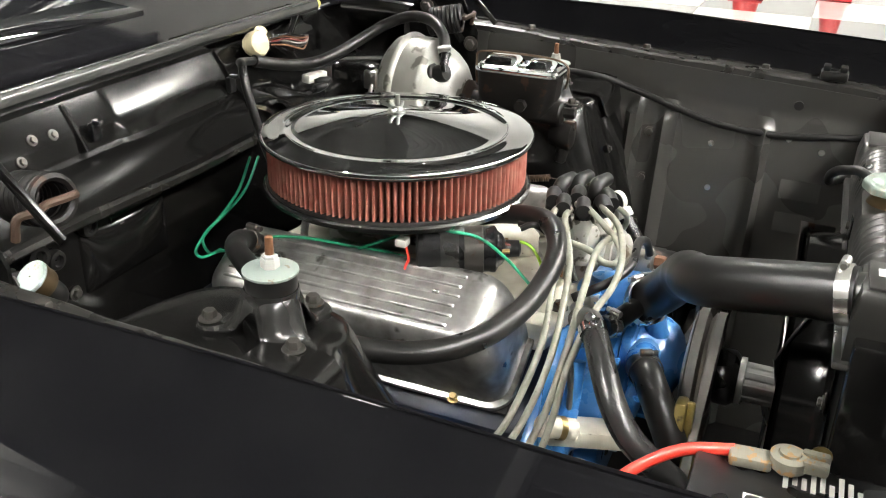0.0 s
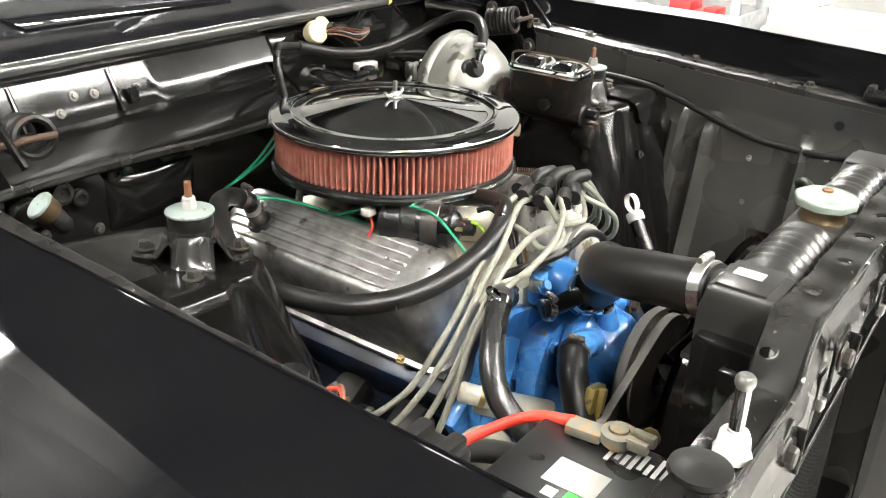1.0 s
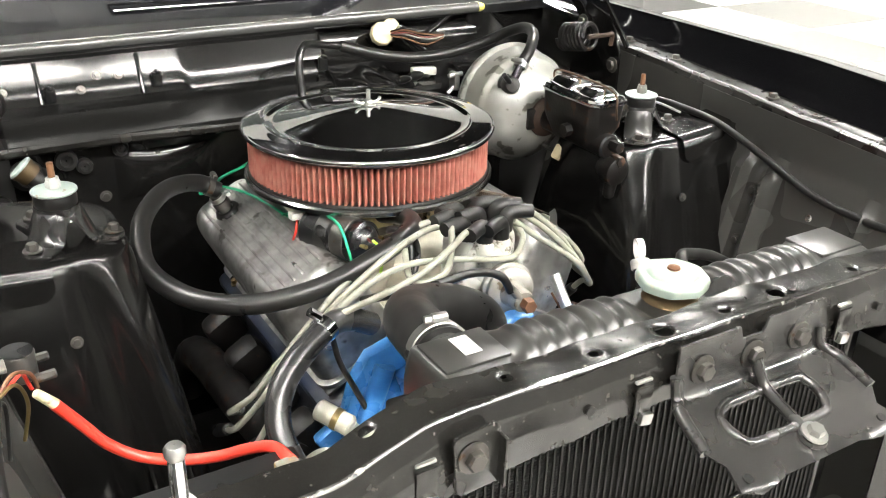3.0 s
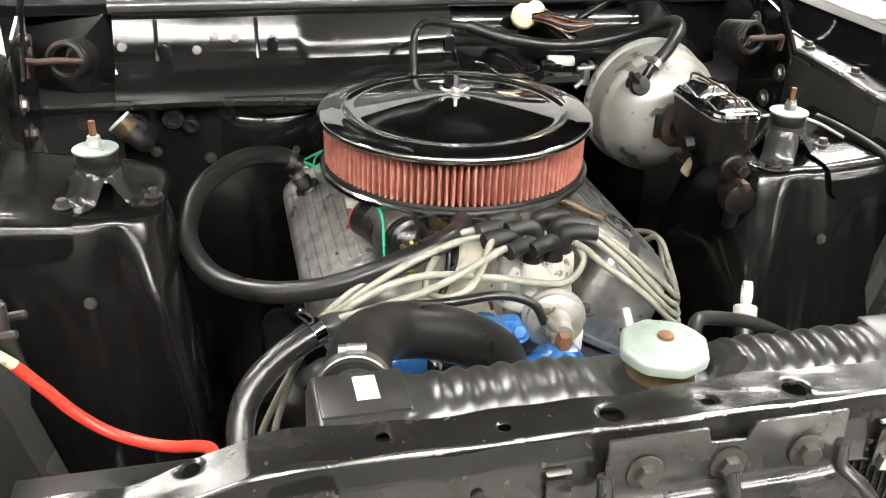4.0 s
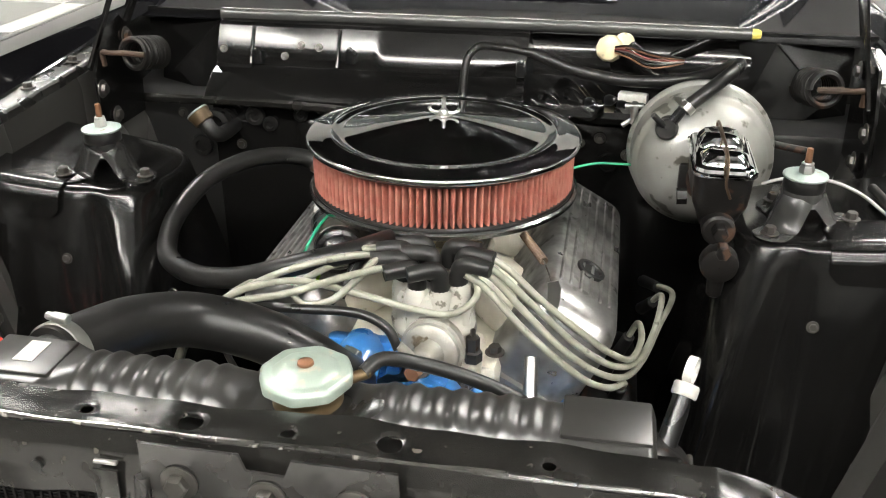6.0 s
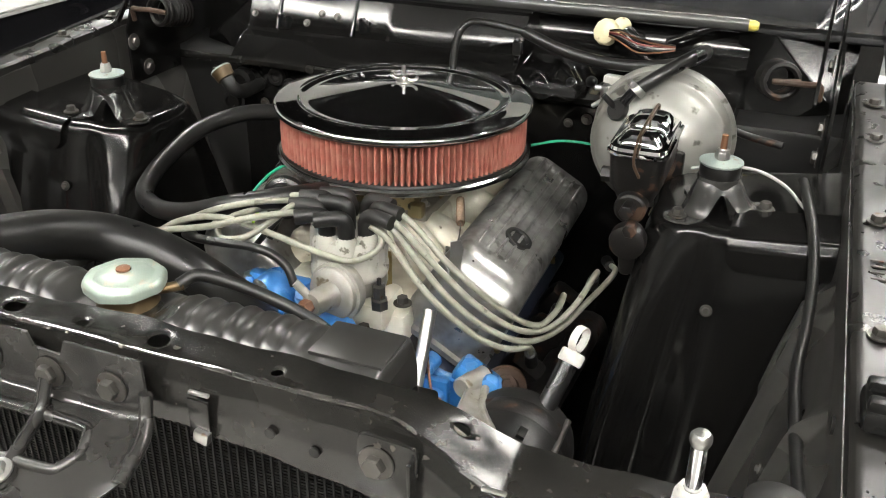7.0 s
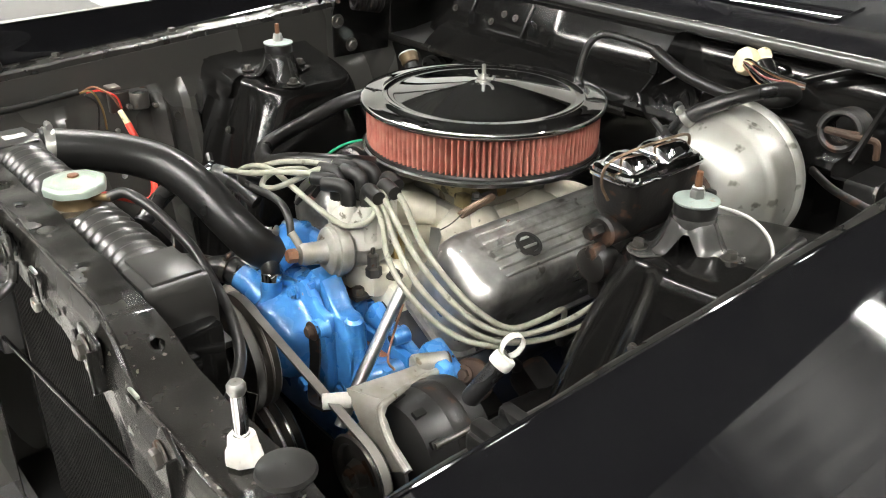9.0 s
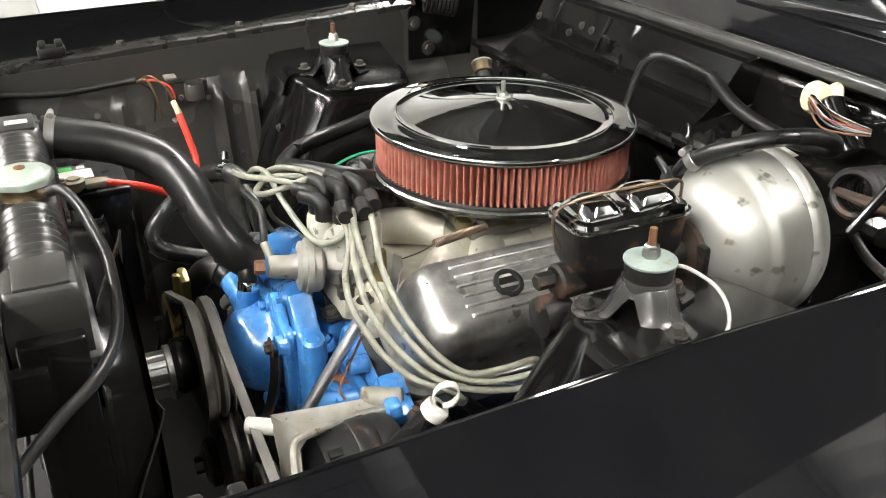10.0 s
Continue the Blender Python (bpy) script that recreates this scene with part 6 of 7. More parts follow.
def belt(name, circles, y, wide, label):
    """A flat loop round pulleys: each circle is x, z, radius; the loop is their convex hull."""
    pts = []
    for x, z, r in circles:
        pts += [(x + r * math.cos(2 * math.pi * k / 72), z + r * math.sin(2 * math.pi * k / 72)) for k in range(72)]
    pts = sorted(set(pts))
    def half(seq):
        out = []
        for p in seq:
            while len(out) >= 2 and (out[-1][0] - out[-2][0]) * (p[1] - out[-2][1]) - (out[-1][1] - out[-2][1]) * (p[0] - out[-2][0]) <= 0:
                out.pop()
            out.append(p)
        return out[:-1]
    hull = half(pts) + half(reversed(pts))
    n = len(hull)
    cx, cz = sum(p[0] for p in hull) / n, sum(p[1] for p in hull) / n
    rings = []
    for i, (x, z) in enumerate(hull):
        px, pz = hull[i - 1]
        qx, qz = hull[(i + 1) % n]
        nx, nz = qz - pz, -(qx - px)
        ln = math.hypot(nx, nz) or 1
        nx, nz = nx / ln, nz / ln
        if nx * (x - cx) + nz * (z - cz) < 0:
            nx, nz = -nx, -nz
        rings.append([Vector((x + nx * h, y + w, z + nz * h)) for w, h in ((-wide / 2, 0.004), (wide / 2, 0.004), (wide * 0.32, -0.003), (-wide * 0.32, -0.003))])
    rings.append(rings[0])
    bm = bmesh.new()
    skin(bm, rings, True, False)
    bmesh.ops.remove_doubles(bm, verts=bm.verts, dist=1e-5)
    return single(name, settle_normals(bm), BELT, label, "belt", sharp=30)


ALT = Vector((0.273, -0.36, 0.711))


def alternator():
    a = thing("alternator", ALT, "black alternator on a cast alloy bracket", "alternator")
    m = axis_to(ALT + Vector((0, 0.12, 0)), ALT + Vector((0, -0.3, 0)))
    part("housing", lathe([(0.02, 0.03), (0.052, 0.03), (0.062, 0.036), (0.066, 0.05), (0.066, 0.10), (0.060, 0.125), (0.045, 0.135), (0.02, 0.14), (0.012, 0.15)], 44, m), DULLBLACK, a, "dull black housing")
    part("housing_band", lathe([(0.0662, 0.062), (0.0675, 0.064), (0.0675, 0.086), (0.0662, 0.088)], 44, m), RUSTIRON, a, "oily stator band")
    # slots are raised black blocks; the colour paints their inner shade
    for k in range(10):
        q = m @ Matrix.Rotation(2 * math.pi * k / 10, 4, "Z")
        part("vent_slot", block(q @ Vector((0.0632, 0, 0.113)), (0.006, 0.010, 0.016), 0.001, q.to_3x3()), CORE, a)
    for k in range(3):
        q = m @ Matrix.Rotation(2 * math.pi * k / 3 + 0.6, 4, "Z")
        part("through_bolt", rod(q @ Vector((0.066, 0, 0.045)), q @ Vector((0.066, 0, 0.118)), 0.004, seg=10), DARKSTEEL, a)
    wheel = part("pulley", lathe([(0.012, 0.168), (0.047, 0.171), (0.049, 0.173), (0.040, 0.180), (0.049, 0.187), (0.047, 0.190), (0.038, 0.189), (0.034, 0.184), (0.018, 0.184), (0.014, 0.195), (0.001, 0.196)], 44, m), DARKSTEEL, a, "oily steel pulley")
    part("pulley_nut", hexagon(0.011, m @ Matrix.Translation((0, 0, 0.19)), 0.012), DARKSTEEL, wheel)
    part("cooling_wheel", lathe([(0.02, 0.15), (0.05, 0.152), (0.052, 0.158), (0.02, 0.16)], 36, m), STEEL, a)
    br = thing("alternator_bracket", (0.22, -0.33, 0.75), "dull cast alloy alternator bracket with rusty bolts", "bracket")
    top = [Vector(p) for p in ((0.206, -0.262, 0.762), (0.214, -0.33, 0.775), (0.220, -0.400, 0.788))]
    inner = [Vector(p) for p in ((0.218, -0.250, 0.752), (0.236, -0.32, 0.768), (0.266, -0.378, 0.785))]
    def web(u, v):
        k = min(1, int(u * 2))
        f = u * 2 - k
        return top[k].lerp(top[k + 1], f).lerp(inner[k].lerp(inner[k + 1], f), v) + Vector((0, 0, -0.004 * math.sin(math.pi * v)))
    bm = sheet(web, 14, 8, 0.006)
    outer_edge = [Vector(p) for p in ((0.220, -0.402, 0.788), (0.240, -0.404, 0.764), (0.268, -0.406, 0.742), (0.300, -0.408, 0.722))]
    inner_edge = [Vector(p) for p in ((0.266, -0.378, 0.785), (0.272, -0.392, 0.778), (0.300, -0.400, 0.757), (0.334, -0.402, 0.740))]
    def leg(u, v):
        k = min(2, int(u * 3))
        f = u * 3 - k
        return outer_edge[k].lerp(outer_edge[k + 1], f).lerp(inner_edge[k].lerp(inner_edge[k + 1], f), v)
    sheet(leg, 12, 6, 0.008, bm)
    tube([inner[0], inner[1] + Vector((0, 0, -0.002)), inner[2], inner_edge[1], inner_edge[2], inner_edge[3]], 0.005, 10, bm=bm)
    part("bracket_casting", bm, DULLALU, br, sharp=30)
    part("mounting_boss", rod((0.199, -0.290, 0.762), (0.212, -0.245, 0.756), 0.013, edge=0.002, seg=20), DULLALU, br)
    bolt(br, (0.2125, -0.2435, 0.756), (0.3, 1, 0), 0.008, 0.006, RUST)
    part("spacer_sleeve", rod((0.224, -0.398, 0.773), (0.205, -0.426, 0.772), 0.0095, edge=0.001, seg=18), WHITE, br, "pale spacer sleeve")
    bolt(br, (0.254, -0.412, 0.745), (0, -1, 0), 0.009, 0.010, RUST)
    link = thing("adjusting_link", (0.15, -0.41, 0.78), "rusty flat steel adjusting link on the water pump", "bracket")
    l0 = Vector((0.0835, -0.360, 0.784))
    line = smooth_line([l0 + Vector((0, 0, 0.006)), Vector((0.086, -0.3625, 0.745)), Vector((0.096, -0.374, 0.712)), Vector((0.124, -0.390, 0.712)), Vector((0.196, -0.414, 0.752))], 6)
    def strap(u, v):
        k = u * (len(line) - 1)
        i = min(int(k), len(line) - 2)
        q = line[i].lerp(line[i + 1], k - i)
        return q + Vector((0.8, 0.5, 0.3)).normalized() * 0.015 * (v - 0.5)
    part("strap", sheet(strap, 24, 3, 0.004), RUSTIRON, link)
    bolt(link, l0 + Vector((0, -0.002, 0)), (0, -1, 0), 0.0085, 0.007, RUST)


engine()
intake()
carburettor()
air_cleaner()
for side_sign in (-1, 1):
    valve_cover(side_sign)
distributor()
pulleys()
alternator()
belt("fan_belt", ((CX, 0.742, 0.076), (CX, 0.578, 0.086), (ALT.x, ALT.z, 0.0465)), -0.420, 0.011, "worn grey rubber fan belt round three pulleys")
belt("idler_belt", ((CX, 0.742, 0.076), (-0.178, 0.698, 0.041)), -0.4420, 0.010, "worn grey rubber belt round the pump and idler pulleys")


# ---- brake booster and master cylinder ----
def brake_booster():
    b = thing("brake_booster", (0.339, 0.12, 0.85), "worn silver brake booster drum with peeling patches", "brake booster")
    m = axis_to((0.339, 0.168, 0.954), (0.339, 0.0, 0.954))
    part("shell", lathe([(0.0480, -0.004), (0.0806, 0.002), (0.0922, 0.012), (0.0955, 0.022), (0.0994, 0.026), (0.1003, 0.030), (0.0994, 0.034), (0.0950, 0.038), (0.0939, 0.074), (0.0917, 0.080), (0.0869, 0.083), (0.0845, 0.088), (0.0768, 0.102), (0.0634, 0.117), (0.0461, 0.128), (0.0300, 0.133), (0.0005, 0.134)], 96, m), BOOSTER, b, "worn silver pressed steel shell")
    q = Vector((0.290, 0.070, 1.004))
    way = Vector((-0.25, -1, 0.3)).normalized()
    vm = axis_to(q - way * 0.006, q + way)
    part("check_valve", lathe([(0.018, 0), (0.018, 0.006), (0.0145, 0.009), (0.0145, 0.024), (0.012, 0.028), (0.0005, 0.0285)], 28, vm), RUBBER, b, "black rubber check valve")
    p = q + way * 0.015
    part("valve_port", rod(p, p + Vector((0.018, 0.004, 0.028)), 0.007, edge=0.001), PLASTIC, b)
    part("valve_stub", rod(p, p + Vector((-0.02, -0.006, 0.02)), 0.005, 0.004), PLASTIC, b)
    c = Vector((0.246, 0.165, 0.993))
    cl = block(c, (0.010, 0.022, 0.030), 0.003)
    rod(c + Vector((-0.014, -0.004, 0.010)), c + Vector((0.012, -0.004, 0.012)), 0.004, bm=cl)
    rod(c + Vector((-0.016, -0.006, -0.018)), c + Vector((0.006, -0.002, -0.002)), 0.0035, bm=cl)
    part("band_clamp", cl, STEEL, b, "bright band clamp bolt")
    part("rear_bracket", block((0.339, 0.215, 0.935), (0.12, 0.09, 0.14), 0.012), BAY, b)


def master_cylinder():
    c = thing("master_cylinder", (0.345, -0.06, 0.93), "rusty black master cylinder with a chrome lid and wire bail", "master cylinder")
    turn = Matrix.Rotation(radians(-2), 3, "Z")
    rings = []
    for z, w, y0, y1, r in ((0.945, 0.020, -0.105, 0.0, 0.015), (0.962, 0.026, -0.112, 0.008, 0.016), (0.975, 0.031, -0.118, 0.010, 0.016), (1.008, 0.033, -0.121, 0.012, 0.016), (1.013, 0.033, -0.121, 0.012, 0.016)):
        rings.append([(0.345 + x, y, z) for x, y in rounded(-w, w, y0, y1, r)])
    bm = bmesh.new()
    skin(bm, rings)
    part("reservoir", settle_normals(bm), RUSTIRON, c, "rusty black cast reservoir")
    part("bore", rod((0.345, -0.128, 0.950), (0.345, 0.040, 0.952), 0.019, edge=0.003, seg=24), RUSTIRON, c)
    part("rear_collar", lathe([(0.030, 0.0), (0.034, 0.004), (0.033, 0.012), (0.026, 0.016), (0.020, 0.020)], 28, axis_to((0.345, 0.043, 0.953), (0.345, -0.1, 0.953))), RUST, c, "rust-brown rear collar")
    part("mounting_flange", block((0.345, 0.034, 0.953), (0.078, 0.010, 0.036), 0.004), RUSTIRON, c)
    lid = bmesh.new()
    rings = []
    for z, w, y0, y1, r in ((1.013, 0.0355, -0.124, 0.0145, 0.017), (1.0145, 0.0365, -0.125, 0.0155, 0.018), (1.0178, 0.0365, -0.125, 0.0155, 0.018), (1.0184, 0.0340, -0.122, 0.0125, 0.016), (1.0222, 0.0332, -0.1212, 0.0118, 0.016), (1.0236, 0.0312, -0.119, 0.0100, 0.015)):
        rings.append([(0.345 + x, y, z) for x, y in rounded(-w, w, y0, y1, r)])
    skin(lid, rings)
    for ya, yb, h in ((-0.114, -0.064, 0.0130), (-0.056, 0.005, 0.0140)):
        rings = []
        for k, (dz, ins) in enumerate(((0.0, 0.0), (0.004, 0.001), (h - 0.006, 0.004), (h - 0.001, 0.008), (h, 0.012))):
            rings.append([(0.345 + x, y, 1.0225 + dz) for x, y in rounded(-0.027 + ins, 0.027 - ins, ya + ins, yb - ins, 0.011)])
        skin(lid, rings)
    part("lid", settle_normals(lid), CHROME, c, "chrome lid with two domes", sharp=35)
    bail = [(0.345, 0.020, 0.985), (0.345, 0.0215, 1.02), (0.345, 0.016, 1.036), (0.345, -0.03, 1.0392), (0.345, -0.10, 1.0382), (0.345, -0.129, 1.030), (0.345, -0.133, 1.01), (0.352, -0.128, 0.992)]
    part("bail_wire", tube(bail, 0.0018, 8), BAIL, c, "brown spring wire bail")
    for z, x in ((0.955, 0.0), (0.932, 0.006)):
        part("outlet_fitting", rod((0.345 + x, -0.130, z), (0.345 + x, -0.150, z), 0.009, seg=6, edge=0.001), RUSTIRON, c)
    part("side_plug", rod((0.310, -0.07, 0.968), (0.298, -0.07, 0.967), 0.010, seg=6), RUSTIRON, c)
    v = thing("brake_valve", (0.348, -0.13, 0.86), "black brake distribution valve below the master cylinder", "valve")
    part("valve_body", lathe([(0.0005, 0.0), (0.015, 0.001), (0.021, 0.004), (0.022, 0.009), (0.022, 0.02), (0.018, 0.03), (0.014, 0.04)], 28, axis_to((0.349, -0.150, 0.915), (0.349, 0.0, 0.915))), RUSTIRON, v)
    part("valve_outlet", rod((0.349, -0.135, 0.905), (0.349, -0.13, 0.87), 0.011, 0.009, edge=0.002), RUSTIRON, v)
    single("white_brake_line", tube([(0.40, -0.03, 0.975), (0.43, -0.030, 0.984), (0.475, -0.034, 0.986), (0.51, -0.05, 0.978), (0.535, -0.08, 0.966)], 0.0020, 8), PALETUBE, "thin white tube curving behind the shock mount", "tube")


brake_booster()
master_cylinder()


# ---- hoses, wires and cables ----
def hose(name, pts, r, material, label, seg=14, sub=6, category="hose"):
    return single(name, tube(pts, r, seg, sub), material, label, category)


def upper_hose():
    h = thing("radiator_hose", (-0.13, -0.43, 0.86), "thick black moulded upper radiator hose with steel clamps", "hose")
    pts = [(-0.216, -0.566, 0.991), (-0.207, -0.520, 0.983), (-0.193, -0.470, 0.970), (-0.163, -0.425, 0.951), (-0.110, -0.405, 0.930), (-0.066, -0.393, 0.902), (-0.040, -0.372, 0.868), (-0.034, -0.345, 0.842)]
    part("hose_body", tube(pts, 0.0265, 28, 8, swell=lambda t: 1.0 + 0.05 * math.exp(-((t - 0.04) / 0.05) ** 2)), RUBBER, h)
    clamp(h, Vector((-0.2145, -0.556, 0.9895)), Vector((0.15, 1, -0.2)), 0.0278, 0.013)
    clamp(h, Vector((-0.043, -0.353, 0.850)), Vector((0.45, 0.65, -0.55)), 0.027, 0.012)


upper_hose()
breather = thing("breather_hose", (-0.25, -0.10, 0.88), "thick black breather hose looping over the valve cover", "hose")
part("hose_body", tube([(-0.196, 0.093, 0.900), (-0.222, 0.098, 0.915), (-0.262, 0.078, 0.925), (-0.300, 0.036, 0.928), (-0.334, -0.018, 0.917), (-0.348, -0.081, 0.895), (-0.335, -0.141, 0.886), (-0.306, -0.194, 0.885), (-0.254, -0.232, 0.889),
      (-0.188, -0.255, 0.905), (-0.117, -0.258, 0.930), (-0.055, -0.225, 0.938), (-0.030, -0.16, 0.925), (-0.03, -0.10, 0.905)], 0.0125, 18, 8), RUBBER, breather)
clamp(breather, (-0.208, 0.096, 0.908), (-1, 0.1, 0.5), 0.0130, 0.009, DARKSTEEL)
heat = thing("heater_hose", (-0.25, -0.38, 0.82), "shiny black heater hose with a bright clip", "hose")
part("hose_body", tube([(-0.150, -0.300, 0.868), (-0.180, -0.312, 0.888), (-0.208, -0.325, 0.898), (-0.236, -0.339, 0.893), (-0.267, -0.355, 0.880), (-0.290, -0.371, 0.862), (-0.302, -0.392, 0.838), (-0.300, -0.420, 0.812), (-0.288, -0.440, 0.788), (-0.277, -0.432, 0.768), (-0.270, -0.395, 0.752), (-0.268, -0.350, 0.736), (-0.268, -0.305, 0.712)], 0.0138, 18, 8), SHINYRUBBER, heat)
part("clip", lathe([(0.0142, -0.007), (0.0152, -0.006), (0.0152, 0.006), (0.0142, 0.007)], 26, axis_to((-0.222, -0.331, 0.897), (-0.25, -0.345, 0.89))), CHROME, heat, "bright steel clip")
part("clip_screw", rod((-0.226, -0.331, 0.912), (-0.238, -0.328, 0.922), 0.0055, seg=8, edge=0.001), CHROME, heat)
byp = thing("bypass_hose", (-0.06, -0.35, 0.80), "short black bypass hose with worm clamps", "hose")
part("hose_body", tube([(-0.100, -0.320, 0.838), (-0.080, -0.332, 0.841), (-0.055, -0.346, 0.848), (-0.032, -0.356, 0.849), (-0.018, -0.360, 0.838), (-0.013, -0.362, 0.824)], 0.0125, 16, 6), RUBBER, byp)
clamp(byp, (-0.092, -0.326, 0.836), (1, -0.6, -0.2), 0.0133, 0.010, STEEL)
clamp(byp, (-0.031, -0.3565, 0.8485), (0.9, -0.3, -0.2), 0.0133, 0.009, BRASS)
low = thing("lower_hose", (-0.15, -0.41, 0.68), "black lower hose on the water pump", "hose")
part("hose_body", tube([(-0.092, -0.366, 0.790), (-0.112, -0.375, 0.797), (-0.138, -0.390, 0.790), (-0.155, -0.410, 0.762), (-0.165, -0.435, 0.715), (-0.165, -0.46, 0.65)], 0.0185, 18, 6), RUBBER, low)
clamp(low, (-0.110, -0.3745, 0.797), (-1, -0.4, 0.1), 0.0195, 0.010, DARKSTEEL)
hose("overflow_hose", [(0.046, -0.574, 1.016), (0.058, -0.560, 1.021), (0.085, -0.547, 1.011), (0.118, -0.540, 0.999), (0.150, -0.533, 0.982), (0.184, -0.533, 0.963), (0.222, -0.537, 0.949), (0.264, -0.549, 0.941), (0.308, -0.569, 0.940), (0.355, -0.605, 0.939), (0.406, -0.641, 0.934), (0.42, -0.655, 0.925)], 0.0058, RUBBER, "thin black overflow hose from the radiator neck", 12)
hose("vacuum_hose", [(0.016, -0.343, 0.888), (0.005, -0.339, 0.908), (-0.017, -0.335, 0.9185), (-0.045, -0.336, 0.9225), (-0.075, -0.340, 0.923), (-0.109, -0.340, 0.922), (-0.140, -0.325, 0.915), (-0.155, -0.29, 0.895)], 0.0052, RUBBER, "thin black vacuum hose to the distributor", 10)
vac = thing("booster_hose", (0.30, 0.06, 1.0), "black vacuum hose arching to the brake booster, bright clamp", "hose")
part("hose_body", tube([(0.087, 0.2765, 1.043), (0.156, 0.261, 1.024), (0.228, 0.256, 1.014), (0.292, 0.248, 1.018), (0.343, 0.230, 1.034), (0.372, 0.199, 1.056), (0.379, 0.157, 1.072), (0.365, 0.112, 1.072), (0.335, 0.078, 1.056), (0.305, 0.062, 1.034)], 0.0092, 16, 8), RUBBER, vac)
clamp(vac, (0.309, 0.064, 1.036), (0.6, 0.3, 0.7), 0.0098, 0.010)
hose("vacuum_pipe", [(-0.03, 0.16, 0.90), (-0.012, 0.200, 0.955), (-0.010, 0.222, 1.019), (-0.005, 0.232, 1.045), (0.009, 0.244, 1.058), (0.028, 0.260, 1.055), (0.056, 0.272, 1.049), (0.092, 0.2775, 1.042)], 0.0060, RUBBER, "thin black bent vacuum pipe behind the air cleaner", 12, 8, "pipe")

PLUG_RIGHT = (
    [(0.074, -0.232, 0.942), (0.092, -0.230, 0.945), (0.118, -0.234, 0.932), (0.156, -0.241, 0.901), (0.199, -0.234, 0.863), (0.235, -0.213, 0.826), (0.260, -0.182, 0.802), (0.272, -0.139, 0.804), (0.268, -0.095, 0.800), (0.255, -0.08, 0.76)],
    [(0.076, -0.246, 0.942), (0.090, -0.250, 0.946), (0.114, -0.256, 0.934), (0.155, -0.256, 0.896), (0.197, -0.242, 0.850), (0.239, -0.214, 0.810), (0.268, -0.170, 0.792), (0.288, -0.108, 0.798), (0.298, -0.04, 0.812), (0.285, 0.01, 0.77)],
    [(0.074, -0.254, 0.940), (0.100, -0.256, 0.934), (0.137, -0.267, 0.903), (0.178, -0.266, 0.861), (0.219, -0.243, 0.819), (0.253, -0.203, 0.789), (0.276, -0.143, 0.777), (0.295, -0.074, 0.783), (0.315, 0.0, 0.795), (0.29, 0.09, 0.76)],
    [(0.072, -0.262, 0.938), (0.090, -0.258, 0.925), (0.110, -0.264, 0.908), (0.135, -0.279, 0.891), (0.162, -0.284, 0.869), (0.188, -0.276, 0.842), (0.213, -0.260, 0.815), (0.237, -0.234, 0.793), (0.254, -0.199, 0.778), (0.250, -0.175, 0.75)])
PLUG_LEFT = (
    [(-0.020, -0.232, 0.945), (-0.040, -0.230, 0.944), (-0.078, -0.238, 0.937), (-0.126, -0.258, 0.926), (-0.176, -0.271, 0.905), (-0.219, -0.277, 0.871), (-0.254, -0.270, 0.829), (-0.280, -0.254, 0.784), (-0.300, -0.220, 0.745), (-0.27, -0.18, 0.715)],
    [(-0.020, -0.246, 0.943), (-0.045, -0.246, 0.943), (-0.085, -0.260, 0.939), (-0.134, -0.278, 0.927), (-0.181, -0.287, 0.902), (-0.223, -0.291, 0.870), (-0.254, -0.285, 0.828), (-0.279, -0.269, 0.782), (-0.300, -0.240, 0.735), (-0.30, -0.19, 0.70)],
    [(0.078, -0.246, 0.936), (0.086, -0.266, 0.915), (0.062, -0.285, 0.901), (0.024, -0.296, 0.909), (-0.038, -0.303, 0.926), (-0.107, -0.301, 0.933), (-0.173, -0.305, 0.914), (-0.225, -0.305, 0.868), (-0.258, -0.295, 0.803), (-0.280, -0.270, 0.735), (-0.28, -0.24, 0.70)],
    [(0.012, -0.276, 0.945), (-0.013, -0.285, 0.949), (-0.054, -0.313, 0.947), (-0.104, -0.330, 0.934), (-0.156, -0.334, 0.922), (-0.204, -0.322, 0.901), (-0.237, -0.311, 0.857), (-0.256, -0.304, 0.800), (-0.270, -0.290, 0.735), (-0.27, -0.27, 0.70)])
for pts in (*PLUG_RIGHT, *PLUG_LEFT):
    w = thing("spark_plug_wire", pts[-1], "grey-beige spark plug wire from the distributor to a plug", "plug wire", "spark plug wires")
    lead = part("lead", tube(pts, 0.0040, 10, 8), WIRE, w)
    a, b = Vector(pts[-2]), Vector(pts[-1])
    part("plug_boot", rod(b - (b - a) * 0.35, b + (b - a).normalized() * 0.035, 0.0078, 0.0088, edge=0.001), RUBBER, lead, "black plug boot")
single("coil_wire", tube([(-0.010, -0.250, 0.948), (-0.024, -0.268, 0.950), (-0.040, -0.295, 0.937), (-0.060, -0.318, 0.924), (-0.088, -0.322, 0.917), (-0.104, -0.310, 0.921), (-0.098, -0.29, 0.930), (-0.080, -0.250, 0.928), (-0.070, -0.225, 0.92)], 0.0040, 10, 8), WIRE, "grey-beige coil wire looping to the ignition coil", "wire")

